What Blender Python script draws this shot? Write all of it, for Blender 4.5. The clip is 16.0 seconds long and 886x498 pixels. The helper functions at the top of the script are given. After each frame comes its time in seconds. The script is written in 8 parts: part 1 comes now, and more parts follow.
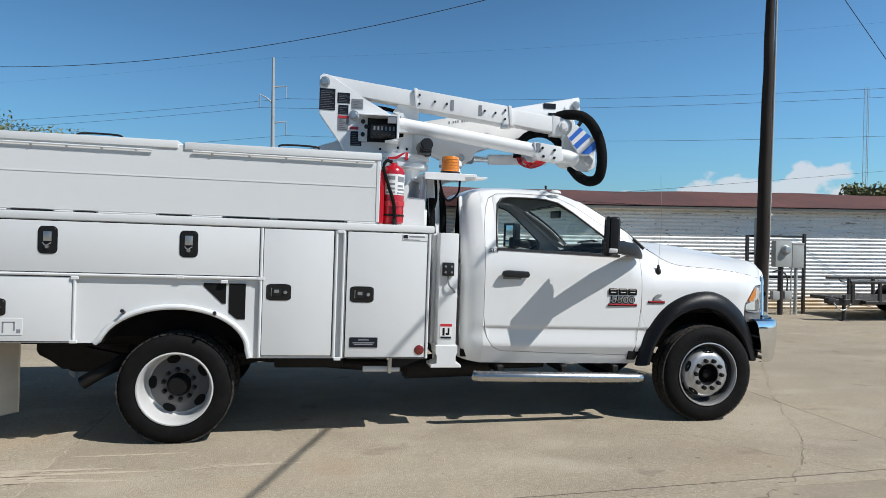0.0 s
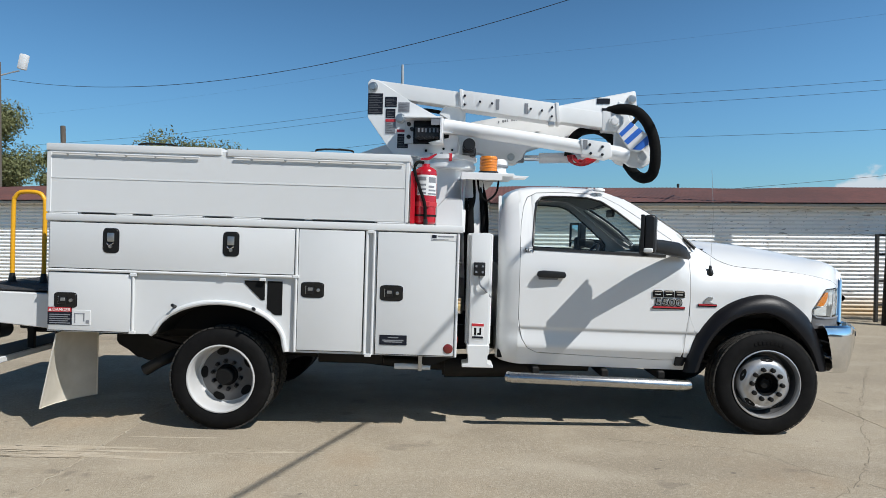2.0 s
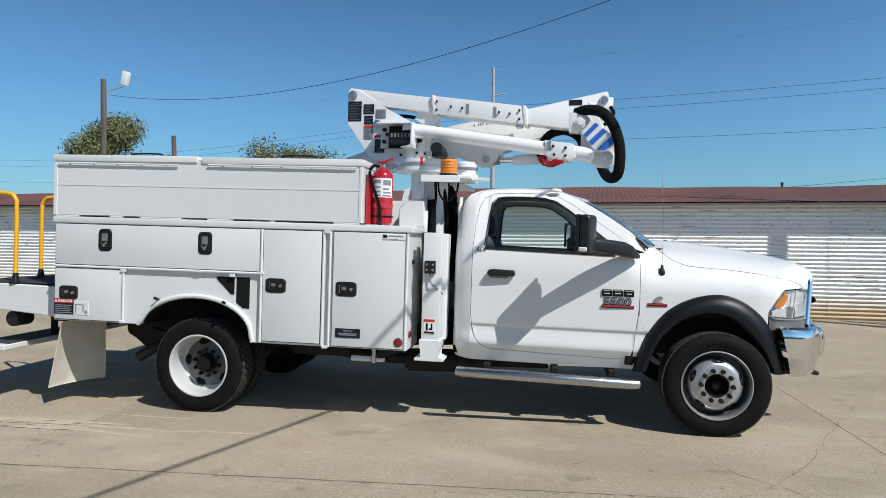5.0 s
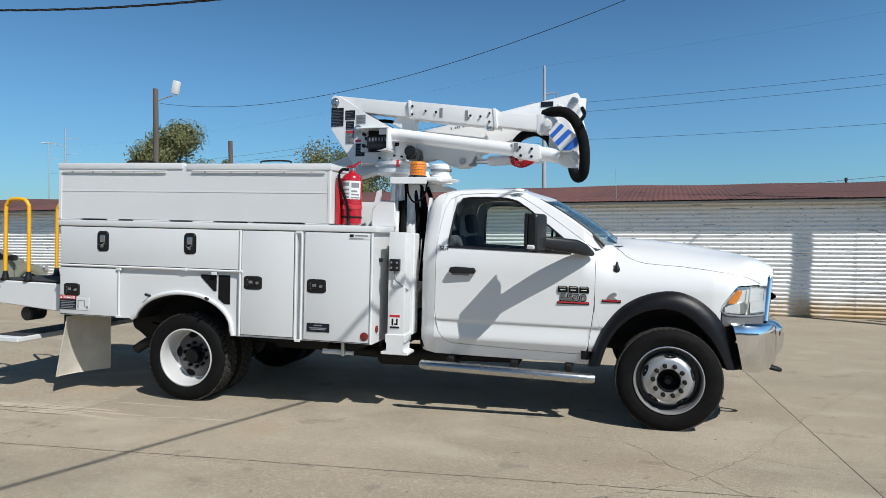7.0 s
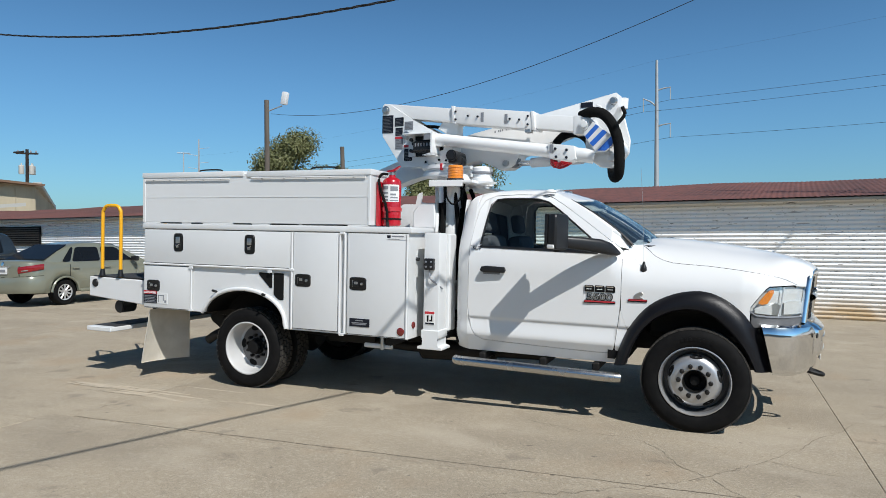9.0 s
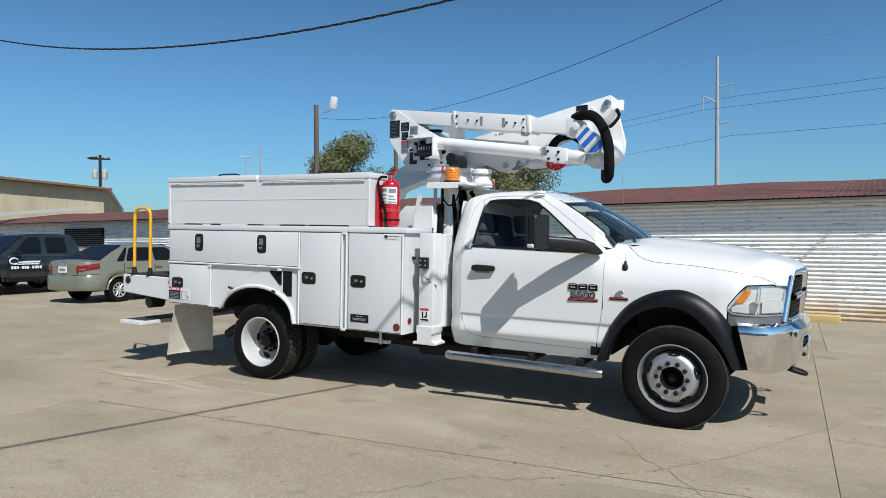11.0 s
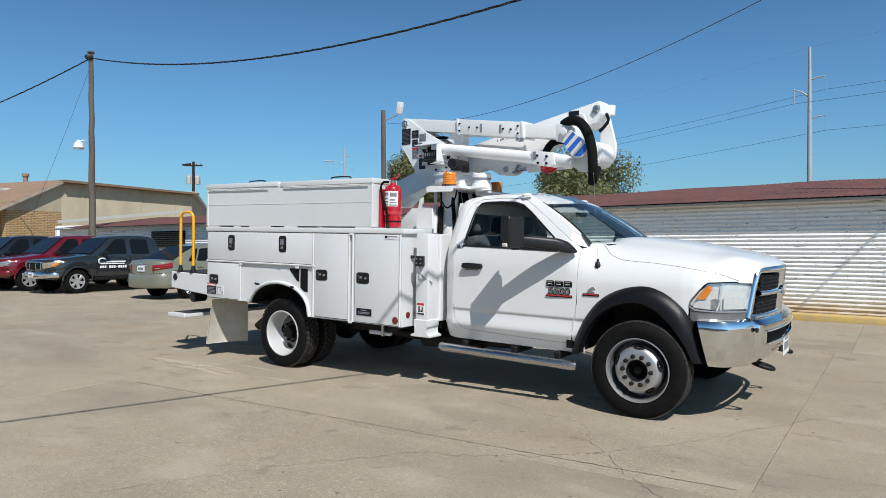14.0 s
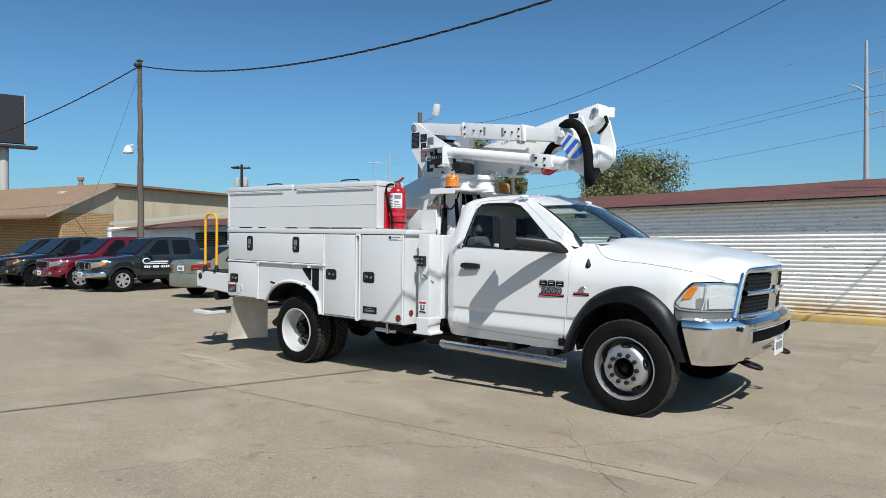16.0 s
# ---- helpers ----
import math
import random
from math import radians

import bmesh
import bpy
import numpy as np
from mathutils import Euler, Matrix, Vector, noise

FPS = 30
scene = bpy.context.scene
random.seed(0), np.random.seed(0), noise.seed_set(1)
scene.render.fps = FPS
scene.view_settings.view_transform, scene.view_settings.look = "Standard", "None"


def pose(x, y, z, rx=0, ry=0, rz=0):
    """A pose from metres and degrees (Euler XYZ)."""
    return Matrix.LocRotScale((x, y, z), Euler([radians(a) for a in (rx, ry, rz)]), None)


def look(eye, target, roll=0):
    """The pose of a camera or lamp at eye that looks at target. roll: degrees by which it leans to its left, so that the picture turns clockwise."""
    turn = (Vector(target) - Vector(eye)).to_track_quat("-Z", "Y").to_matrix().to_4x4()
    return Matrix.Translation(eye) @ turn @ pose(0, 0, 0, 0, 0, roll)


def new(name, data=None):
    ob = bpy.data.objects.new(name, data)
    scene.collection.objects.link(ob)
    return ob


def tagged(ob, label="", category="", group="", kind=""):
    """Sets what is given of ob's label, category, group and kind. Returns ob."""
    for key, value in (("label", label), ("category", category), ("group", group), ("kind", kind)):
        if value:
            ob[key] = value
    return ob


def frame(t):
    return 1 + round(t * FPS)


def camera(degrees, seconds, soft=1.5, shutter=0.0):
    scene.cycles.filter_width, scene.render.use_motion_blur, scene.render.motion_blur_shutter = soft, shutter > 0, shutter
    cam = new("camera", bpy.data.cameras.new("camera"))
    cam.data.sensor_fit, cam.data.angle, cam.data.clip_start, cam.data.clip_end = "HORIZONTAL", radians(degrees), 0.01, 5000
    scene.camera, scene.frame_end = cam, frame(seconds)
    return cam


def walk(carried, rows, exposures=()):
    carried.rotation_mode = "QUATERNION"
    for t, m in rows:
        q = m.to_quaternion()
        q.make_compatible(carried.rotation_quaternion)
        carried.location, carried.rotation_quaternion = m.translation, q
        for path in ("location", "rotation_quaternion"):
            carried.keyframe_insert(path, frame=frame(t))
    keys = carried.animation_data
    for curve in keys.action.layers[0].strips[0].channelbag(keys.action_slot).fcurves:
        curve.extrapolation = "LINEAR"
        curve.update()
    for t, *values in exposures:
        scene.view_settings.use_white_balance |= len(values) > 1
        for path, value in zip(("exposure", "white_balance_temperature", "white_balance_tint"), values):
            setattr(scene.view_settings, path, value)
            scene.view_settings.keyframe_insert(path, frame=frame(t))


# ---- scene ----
cam = camera(66.6, 16.0, soft=0.35)
PATH = [
    (0, (1.012, -5.136, 1.521), (1.39, -3.172, 1.488), 0.7),
    (0.5, (1.191, -5.154, 1.522), (1.5, -3.178, 1.489), 0.6),
    (1, (1.392, -5.187, 1.519), (1.603, -3.199, 1.486), 0.6),
    (1.5, (1.582, -5.208, 1.519), (1.688, -3.211, 1.485), 0.6),
    (2, (1.782, -5.234, 1.517), (1.775, -3.234, 1.484), 0.5),
    (2.5, (1.991, -5.248, 1.521), (1.916, -3.249, 1.486), 0.5),
    (3, (2.204, -5.277, 1.513), (2.094, -3.281, 1.482), 0.4),
    (3.5, (2.387, -5.287, 1.513), (2.227, -3.294, 1.48), 0.3),
    (4, (2.577, -5.325, 1.509), (2.36, -3.337, 1.478), 0.4),
    (6.5, (3.571, -5.484, 1.504), (3.167, -3.526, 1.474), 0.2),
    (7, (3.777, -5.505, 1.499), (3.318, -3.558, 1.47), 0.1),
    (7.5, (3.961, -5.527, 1.504), (3.441, -3.596, 1.474), 0.0),
    (8, (4.149, -5.53, 1.501), (3.52, -3.631, 1.471), -0.1),
    (8.5, (4.315, -5.534, 1.498), (3.599, -3.666, 1.47), -0.1),
    (9, (4.504, -5.524, 1.489), (3.732, -3.679, 1.464), -0.1),
    (11.5, (5.32, -5.513, 1.473), (4.369, -3.754, 1.452), -0.1),
    (12, (5.504, -5.521, 1.476), (4.533, -3.773, 1.455), -0.1),
    (12.5, (5.651, -5.523, 1.47), (4.658, -3.787, 1.45), -0.1),
    (13, (5.813, -5.526, 1.464), (4.781, -3.813, 1.445), -0.1),
    (13.5, (5.959, -5.509, 1.462), (4.879, -3.826, 1.444), -0.2),
    (14, (6.124, -5.486, 1.454), (4.991, -3.838, 1.438), -0.2),
    (14.5, (6.263, -5.459, 1.457), (5.093, -3.837, 1.441), -0.2),
    (15, (6.401, -5.435, 1.452), (5.201, -3.835, 1.437), -0.2),
    (15.5, (6.505, -5.415, 1.451), (5.282, -3.832, 1.436), -0.2),
    (16, (6.62, -5.388, 1.448), (5.379, -3.82, 1.435), -0.2),
]
walk(cam, [(t, look(eye, target, roll)) for t, eye, target, roll in PATH])

# ---------------- light ----------------
SUN = Vector((1.3, -1.0, 1.8)).normalized()
world = bpy.data.worlds.new("sky")
scene.world = world
world.use_nodes = True
wn = world.node_tree.nodes
wl = world.node_tree.links
sky = wn.new("ShaderNodeTexSky")
sky.sky_type = "NISHITA"
sky.sun_disc = False
sky.sun_elevation = math.asin(SUN.z)
sky.sun_rotation = math.atan2(SUN.x, SUN.y)
sky.air_density, sky.dust_density, sky.ozone_density = 1.0, 0.9, 2.2
tone = wn.new("ShaderNodeMix")
tone.data_type, tone.blend_type = "RGBA", "MULTIPLY"
tone.inputs["Factor"].default_value = 1.0
tone.inputs["B"].default_value = (0.62, 1.03, 1.27, 1)
wl.new(sky.outputs["Color"], tone.inputs["A"])
# a low bank of fair-weather cloud in the north-east
geo = wn.new("ShaderNodeTexCoord")
cmap = wn.new("ShaderNodeMapping")
cmap.inputs["Scale"].default_value = (1, 1, 1.35)
wl.new(geo.outputs["Generated"], cmap.inputs["Vector"])
cn = wn.new("ShaderNodeTexNoise")
cn.inputs["Scale"].default_value, cn.inputs["Detail"].default_value, cn.inputs["Roughness"].default_value = 15.0, 7, 0.5
wl.new(cmap.outputs[0], cn.inputs["Vector"])
sepw = wn.new("ShaderNodeSeparateXYZ")
wl.new(geo.outputs["Generated"], sepw.inputs[0])


def ramp(out, a, b, c=0.0, d=1.0):
    r = wn.new("ShaderNodeMapRange")
    r.interpolation_type = "SMOOTHSTEP"
    for k, v in zip(("From Min", "From Max", "To Min", "To Max"), (a, b, c, d)):
        r.inputs[k].default_value = v
    wl.new(out, r.inputs["Value"])
    return r.outputs[0]


def times(p, q):
    m_ = wn.new("ShaderNodeMath")
    m_.operation = "MULTIPLY"
    wl.new(p, m_.inputs[0])
    wl.new(q, m_.inputs[1])
    return m_.outputs[0]


pile = wn.new("ShaderNodeMath")
pile.operation, pile.inputs[1].default_value = "MULTIPLY_ADD", -6.0
wl.new(sepw.outputs[2], pile.inputs[0])
wl.new(cn.outputs["Fac"], pile.inputs[2])
rise = wn.new("ShaderNodeMath")
rise.operation = "ADD"
wl.new(pile.outputs[0], rise.inputs[0])
wl.new(ramp(sepw.outputs[0], 0.38, 0.66, -0.14, 0.06), rise.inputs[1])
cover = times(ramp(rise.outputs[0], 0.03, 0.11, 0.0, 0.88), ramp(sepw.outputs[0], 0.30, 0.44))
cl = wn.new("ShaderNodeMix")
cl.data_type = "RGBA"
cl.inputs["B"].default_value = (8.0, 8.7, 9.5, 1)
wl.new(cover, cl.inputs["Factor"])
# a clear dry sky: deep towards the zenith, hazier low down and on the sun's side
fall = wn.new("ShaderNodeVectorMath")
fall.operation = "SCALE"
wl.new(tone.outputs["Result"], fall.inputs[0])
wl.new(times(ramp(sepw.outputs[2], 0.16, 0.76, 1.14, 0.34), ramp(sepw.outputs[0], 0.05, 0.85, 0.96, 1.28)), fall.inputs["Scale"])
wl.new(fall.outputs["Vector"], cl.inputs["A"])
wl.new(cl.outputs["Result"], wn["Background"].inputs["Color"])
wn["Background"].inputs["Strength"].default_value = 0.081
lamp = bpy.data.lights.new("sun", "SUN")
lamp.energy, lamp.angle, lamp.color = 4.85, radians(0.35), (1.0, 0.985, 0.957)
new("sun", lamp).matrix_world = look(SUN * 40, (0, 0, 0))


# ---------------- materials ----------------
def mat(name, color, rough=0.5, metal=0.0, var=0.0, scale=8.0, bump=0.0, bscale=60.0, var2=0.0, scale2=1.2,
        tint=None, coat=0.0, island=0.0, stretch=(1, 1, 1), gen=False, rough_var=0.0, spec=0.5):
    """A painted, cast or worn surface: colour varied at two scales, fine relief and uneven gloss."""
    m = bpy.data.materials.new(name)
    m.use_nodes = True
    n, l = m.node_tree.nodes, m.node_tree.links
    b = n["Principled BSDF"]
    b.inputs["Roughness"].default_value = rough
    b.inputs["Metallic"].default_value = metal
    b.inputs["Specular IOR Level"].default_value = spec
    b.inputs["Coat Weight"].default_value = coat
    b.inputs["Coat Roughness"].default_value = 0.06
    tc = n.new("ShaderNodeTexCoord")
    mp = n.new("ShaderNodeMapping")
    mp.inputs["Scale"].default_value = stretch
    l.new(tc.outputs["Object"], mp.inputs["Vector"])
    col = None
    base = n.new("ShaderNodeRGB")
    base.outputs[0].default_value = (*color, 1)
    col = base.outputs[0]

    def blend(fac, other, amount):
        nonlocal col
        mix = n.new("ShaderNodeMix")
        mix.data_type = "RGBA"
        mul = n.new("ShaderNodeMath")
        mul.operation = "MULTIPLY"
        mul.inputs[1].default_value = amount
        l.new(fac, mul.inputs[0])
        l.new(mul.outputs[0], mix.inputs["Factor"])
        l.new(col, mix.inputs["A"])
        mix.inputs["B"].default_value = (*other, 1)
        col = mix.outputs["Result"]

    def noise_fac(sc, lo, hi, detail=5):
        t = n.new("ShaderNodeTexNoise")
        t.inputs["Scale"].default_value = sc
        t.inputs["Detail"].default_value = detail
        l.new(mp.outputs[0], t.inputs["Vector"])
        r = n.new("ShaderNodeMapRange")
        r.inputs["From Min"].default_value, r.inputs["From Max"].default_value = lo, hi
        l.new(t.outputs["Fac"], r.inputs["Value"])
        return r.outputs[0]

    other = tint or tuple(c * 0.55 for c in color)
    if var:
        blend(noise_fac(scale, 0.38, 0.72), other, var)
    if var2:
        blend(noise_fac(scale2, 0.42, 0.68), other, var2)
    if island:
        g = n.new("ShaderNodeObjectInfo")
        blend(g.outputs["Random"], tuple(c * 0.6 for c in color), island)
    l.new(col, b.inputs["Base Color"])
    if rough_var:
        r = n.new("ShaderNodeMath")
        r.operation = "MULTIPLY_ADD"
        r.inputs[1].default_value, r.inputs[2].default_value = rough_var, rough
        l.new(noise_fac(scale * 1.7, 0.35, 0.7), r.inputs[0])
        l.new(r.outputs[0], b.inputs["Roughness"])
    if bump:
        t = n.new("ShaderNodeTexNoise")
        t.inputs["Scale"].default_value, t.inputs["Detail"].default_value = bscale, 4
        l.new(mp.outputs[0], t.inputs["Vector"])
        bp = n.new("ShaderNodeBump")
        bp.inputs["Strength"].default_value, bp.inputs["Distance"].default_value = bump, 0.01
        l.new(t.outputs["Fac"], bp.inputs["Height"])
        l.new(bp.outputs[0], b.inputs["Normal"])
    return m


def glass(name, color, rough=0.0, opacity=0.0):
    m = bpy.data.materials.new(name)
    m.use_nodes = True
    n, l = m.node_tree.nodes, m.node_tree.links
    out = n["Material Output"]
    n.remove(n["Principled BSDF"])
    tr = n.new("ShaderNodeBsdfTransparent")
    tr.inputs[0].default_value = (*color, 1)
    gl = n.new("ShaderNodeBsdfGlossy")
    gl.inputs["Roughness"].default_value = rough
    lw = n.new("ShaderNodeLayerWeight")
    lw.inputs["Blend"].default_value = 0.5
    pw = n.new("ShaderNodeMath")
    pw.operation, pw.inputs[1].default_value = "POWER", 5.0
    l.new(lw.outputs["Facing"], pw.inputs[0])
    fr = n.new("ShaderNodeMath")
    fr.operation, fr.inputs[1].default_value, fr.inputs[2].default_value = "MULTIPLY_ADD", 0.92, 0.07
    l.new(pw.outputs[0], fr.inputs[0])
    mx = n.new("ShaderNodeMixShader")
    l.new(fr.outputs[0], mx.inputs[0])
    l.new(tr.outputs[0], mx.inputs[1])
    l.new(gl.outputs[0], mx.inputs[2])
    l.new(mx.outputs[0], out.inputs[0])
    return m


WHITE = mat("white_truck_paint", (0.735, 0.74, 0.735), 0.28, var=0.05, scale=5, var2=0.05, scale2=1.5, coat=0.5, tint=(0.55, 0.53, 0.48), rough_var=0.08)
BODYWHITE = mat("white_service_body_paint", (0.665, 0.675, 0.675), 0.38, var=0.05, scale=9, var2=0.07, scale2=1.3, bump=0.02, bscale=25, coat=0.15, tint=(0.50, 0.49, 0.45), rough_var=0.1)
BOOMWHITE = mat("white_boom_paint", (0.77, 0.775, 0.77), 0.35, var=0.06, scale=12, bump=0.03, bscale=90, tint=(0.5, 0.48, 0.42), coat=0.1)
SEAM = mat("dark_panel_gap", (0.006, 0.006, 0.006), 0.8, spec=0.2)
BLACK = mat("black_moulded_plastic", (0.010, 0.010, 0.011), 0.42, var=0.3, scale=30, bump=0.08, bscale=300, tint=(0.022, 0.022, 0.022), spec=0.4)
FLARE = mat("weathered_black_plastic", (0.007, 0.007, 0.0088), 0.38, var=0.35, scale=14, bump=0.1, bscale=350, tint=(0.011, 0.011, 0.0135), spec=0.24)
RUBBER = mat("tyre_rubber", (0.0045, 0.0045, 0.0047), 0.78, var=0.6, scale=16, bump=0.15, bscale=120, tint=(0.010, 0.0095, 0.009), spec=0.15)
TREAD = mat("dusty_tyre_tread", (0.030, 0.028, 0.026), 0.9, var=0.7, scale=30, bump=0.2, bscale=150, tint=(0.085, 0.077, 0.066), spec=0.2)
FRAMEBLACK = mat("black_chassis_paint", (0.005, 0.005, 0.005), 0.6, var=0.4, scale=9, tint=(0.02, 0.016, 0.012), spec=0.3)
CHROME = mat("chrome", (0.78, 0.79, 0.80), 0.07, 1.0, var=0.12, scale=3, rough_var=0.06, tint=(0.6, 0.6, 0.6))
STEEL = mat("bare_steel", (0.55, 0.55, 0.54), 0.32, 1.0, var=0.3, scale=20, rough_var=0.15)
SATIN = mat("dulled_stainless_steel", (0.52, 0.52, 0.52), 0.24, 1.0, var=0.12, scale=5, rough_var=0.05, tint=(0.40, 0.39, 0.37))
RIM = mat("silver_wheel_paint", (0.46, 0.465, 0.475), 0.34, 0.7, var=0.2, scale=18, rough_var=0.1, tint=(0.4, 0.38, 0.35))
RIMWHITE = mat("white_wheel_paint", (0.52, 0.52, 0.515), 0.4, var=0.25, scale=14, tint=(0.5, 0.47, 0.42), rough_var=0.1)
LATCH = mat("black_latch_cup", (0.008, 0.008, 0.008), 0.28, var=0.2, scale=40, tint=(0.02, 0.02, 0.02))
RED = mat("red_extinguisher_enamel", (0.42, 0.008, 0.018), 0.25, var=0.1, scale=9, coat=0.4, tint=(0.3, 0.01, 0.01))
REDPLASTIC = mat("red_lens", (0.17, 0.018, 0.014), 0.2, var=0.2, scale=60, coat=0.5)
AMBER = mat("amber_lens", (0.78, 0.25, 0.02), 0.15, var=0.6, scale=90, coat=0.6, tint=(0.45, 0.09, 0.0), bump=0.4, bscale=160)
DECAL = mat("dark_blue_decal", (0.010, 0.012, 0.020), 0.5, var=0.1, scale=40, spec=0.25)
DECALRED = mat("red_decal", (0.5, 0.03, 0.04), 0.45, var=0.1, scale=40)
DECALWHITE = mat("white_decal", (0.75, 0.75, 0.74), 0.5, var=0.1, scale=40)
DECALGREY = mat("grey_decal", (0.22, 0.23, 0.25), 0.5, var=0.2, scale=60)
STICKERTEXT = mat("dim_sticker_print", (0.11, 0.115, 0.125), 0.5, var=0.2, scale=60)
BLUE = mat("blue_stripe", (0.03, 0.14, 0.55), 0.4, var=0.1, scale=30)
YELLOW = mat("yellow_handrail_paint", (0.80, 0.40, 0.015), 0.4, var=0.15, scale=20, tint=(0.5, 0.22, 0.01))
HOSE = mat("black_hose_sleeve", (0.005, 0.005, 0.005), 0.9, var=0.4, scale=60, bump=0.6, bscale=90, tint=(0.014, 0.014, 0.014), spec=0.15)
FLAP = mat("white_mud_flap", (0.62, 0.58, 0.50), 0.6, var=0.35, scale=7, var2=0.4, scale2=2.5, tint=(0.36, 0.32, 0.25), bump=0.05, bscale=40)
GLASS = glass("tinted_window_glass", (0.84, 0.91, 0.89))
LAMPWHITE = mat("pale_lamp_reflector", (0.78, 0.80, 0.80), 0.22, 0.35, var=0.3, scale=26, tint=(0.5, 0.52, 0.53))
SHIELD = glass("windshield_glass", (0.70, 0.82, 0.82))
DARKGLASS = glass("dark_privacy_glass", (0.06, 0.07, 0.08))
LENS = glass("headlamp_lens", (0.88, 0.90, 0.90))
TRIM = mat("grey_interior_trim", (0.10, 0.10, 0.105), 0.7, var=0.2, scale=20, bump=0.1, bscale=200)
LINER = mat("pale_grey_headlining", (0.42, 0.42, 0.40), 0.85, var=0.2, scale=30, bump=0.1, bscale=300)
# grey with the wheel recesses' shade put into it; also the lamp filler's own colour
DISC = mat("shade_grey_wheel_and_filler", (0.13, 0.13, 0.132), 0.5, 0.3, var=0.35, scale=16, tint=(0.11, 0.105, 0.10))
SEAT = mat("grey_seat_fabric", (0.07, 0.075, 0.085), 0.9, var=0.3, scale=60, bump=0.3, bscale=400)
DECK = mat("black_deck_coating", (0.03, 0.03, 0.032), 0.8, var=0.4, scale=30, bump=0.4, bscale=150)


# ---------------- mesh helpers ----------------
def thing(name, label, category, m=None, group="", kind=""):
    ob = new(name)
    ob.empty_display_size = 0.2
    if m is not None:
        ob.matrix_basis = m
    return tagged(ob, label, category, group, kind)


def part(name, bm, material, parent=None, label="", smooth=True, m=None):
    me = bpy.data.meshes.new(name)
    bmesh.ops.recalc_face_normals(bm, faces=bm.faces[:])
    bm.to_mesh(me)
    bm.free()
    mats = material if isinstance(material, (list, tuple)) else [material]
    for x in mats:
        me.materials.append(x)
    if smooth:
        me.shade_smooth()
        me.set_sharp_from_angle(angle=radians(35))
    ob = new(name, me)
    if parent is not None:
        ob.parent = parent
    if m is not None:
        ob.matrix_basis = m
    if label:
        ob["label"] = label
    return ob


def box(x0, y0, z0, x1, y1, z1, bevel=0.0, seg=2, bm=None):
    own = bmesh.new()
    bmesh.ops.create_cube(own, size=1, matrix=Matrix.LocRotScale(((x0 + x1) / 2, (y0 + y1) / 2, (z0 + z1) / 2), None, (abs(x1 - x0), abs(y1 - y0), abs(z1 - z0))))
    if bevel:
        bmesh.ops.bevel(own, geom=own.edges[:], offset=bevel, segments=seg, affect="EDGES", profile=0.6)
    return merge(bm, own)


def merge(bm, own, m=None):
    if m is not None:
        own.transform(m)
    if bm is None:
        return own
    me = bpy.data.meshes.new("tmp")
    own.to_mesh(me)
    own.free()
    bm.from_mesh(me)
    bpy.data.meshes.remove(me)
    return bm


def prism(poly, y0, y1, bevel=0.0, seg=2, bm=None, axis="y"):
    """A polygon in x, z drawn out along y (or in x, y along z; in y, z along x)."""
    own = bmesh.new()
    put = {"y": lambda a, b, c: (a, c, b), "z": lambda a, b, c: (a, b, c), "x": lambda a, b, c: (c, a, b)}[axis]
    low = [own.verts.new(put(a, b, y0)) for a, b in poly]
    high = [own.verts.new(put(a, b, y1)) for a, b in poly]
    own.faces.new(low)
    own.faces.new(high[::-1])
    for i in range(len(poly)):
        j = (i + 1) % len(poly)
        own.faces.new((low[j], low[i], high[i], high[j]))
    if bevel:
        bmesh.ops.bevel(own, geom=own.edges[:], offset=bevel, segments=seg, affect="EDGES", profile=0.6)
    return merge(bm, own)


def cyl(p0, p1, r, r1=None, n=20, bevel=0.0, bm=None):
    p0, p1 = Vector(p0), Vector(p1)
    own = bmesh.new()
    bmesh.ops.create_cone(own, cap_ends=True, segments=n, radius1=r, radius2=r if r1 is None else r1, depth=(p1 - p0).length)
    if bevel:
        caps = [e for e in own.edges if abs(e.verts[0].co.z - e.verts[1].co.z) < 1e-6]
        bmesh.ops.bevel(own, geom=caps, offset=bevel, segments=2, affect="EDGES")
    own.transform(Matrix.Translation((p0 + p1) / 2) @ (p1 - p0).to_track_quat("Z", "Y").to_matrix().to_4x4())
    return merge(bm, own)


def smooth_path(pts, n=6):
    """Points along a smooth curve through the points given."""
    P = [Vector(p) for p in pts]
    P = [2 * P[0] - P[1]] + P + [2 * P[-1] - P[-2]]
    out = []
    for i in range(1, len(P) - 2):
        for k in range(n):
            t = k / n
            a, b, c, d = P[i - 1:i + 3]
            out.append(0.5 * (2 * b + (c - a) * t + (2 * a - 5 * b + 4 * c - d) * t * t + (3 * b - a - 3 * c + d) * t ** 3))
    return out + [P[-2]]


def tube(pts, r, n=10, bm=None, closed=False):
    own = bmesh.new()
    P = [Vector(p) for p in pts]
    rings = []
    up = Vector((0.13, 0.21, 0.97)).normalized()
    for i, p in enumerate(P):
        d = (P[min(i + 1, len(P) - 1)] - P[max(i - 1, 0)]).normalized()
        a = d.cross(up)
        if a.length < 1e-3:
            a = d.cross(Vector((1, 0, 0)))
        a.normalize()
        b = a.cross(d)
        rr = r[i] if isinstance(r, (list, tuple)) else r
        rings.append([own.verts.new(p + rr * (math.cos(2 * math.pi * k / n) * a + math.sin(2 * math.pi * k / n) * b)) for k in range(n)])
    for A, B in zip(rings, rings[1:]):
        for k in range(n):
            own.faces.new((A[k], A[(k + 1) % n], B[(k + 1) % n], B[k]))
    own.faces.new(rings[0][::-1])
    own.faces.new(rings[-1])
    return merge(bm, own)


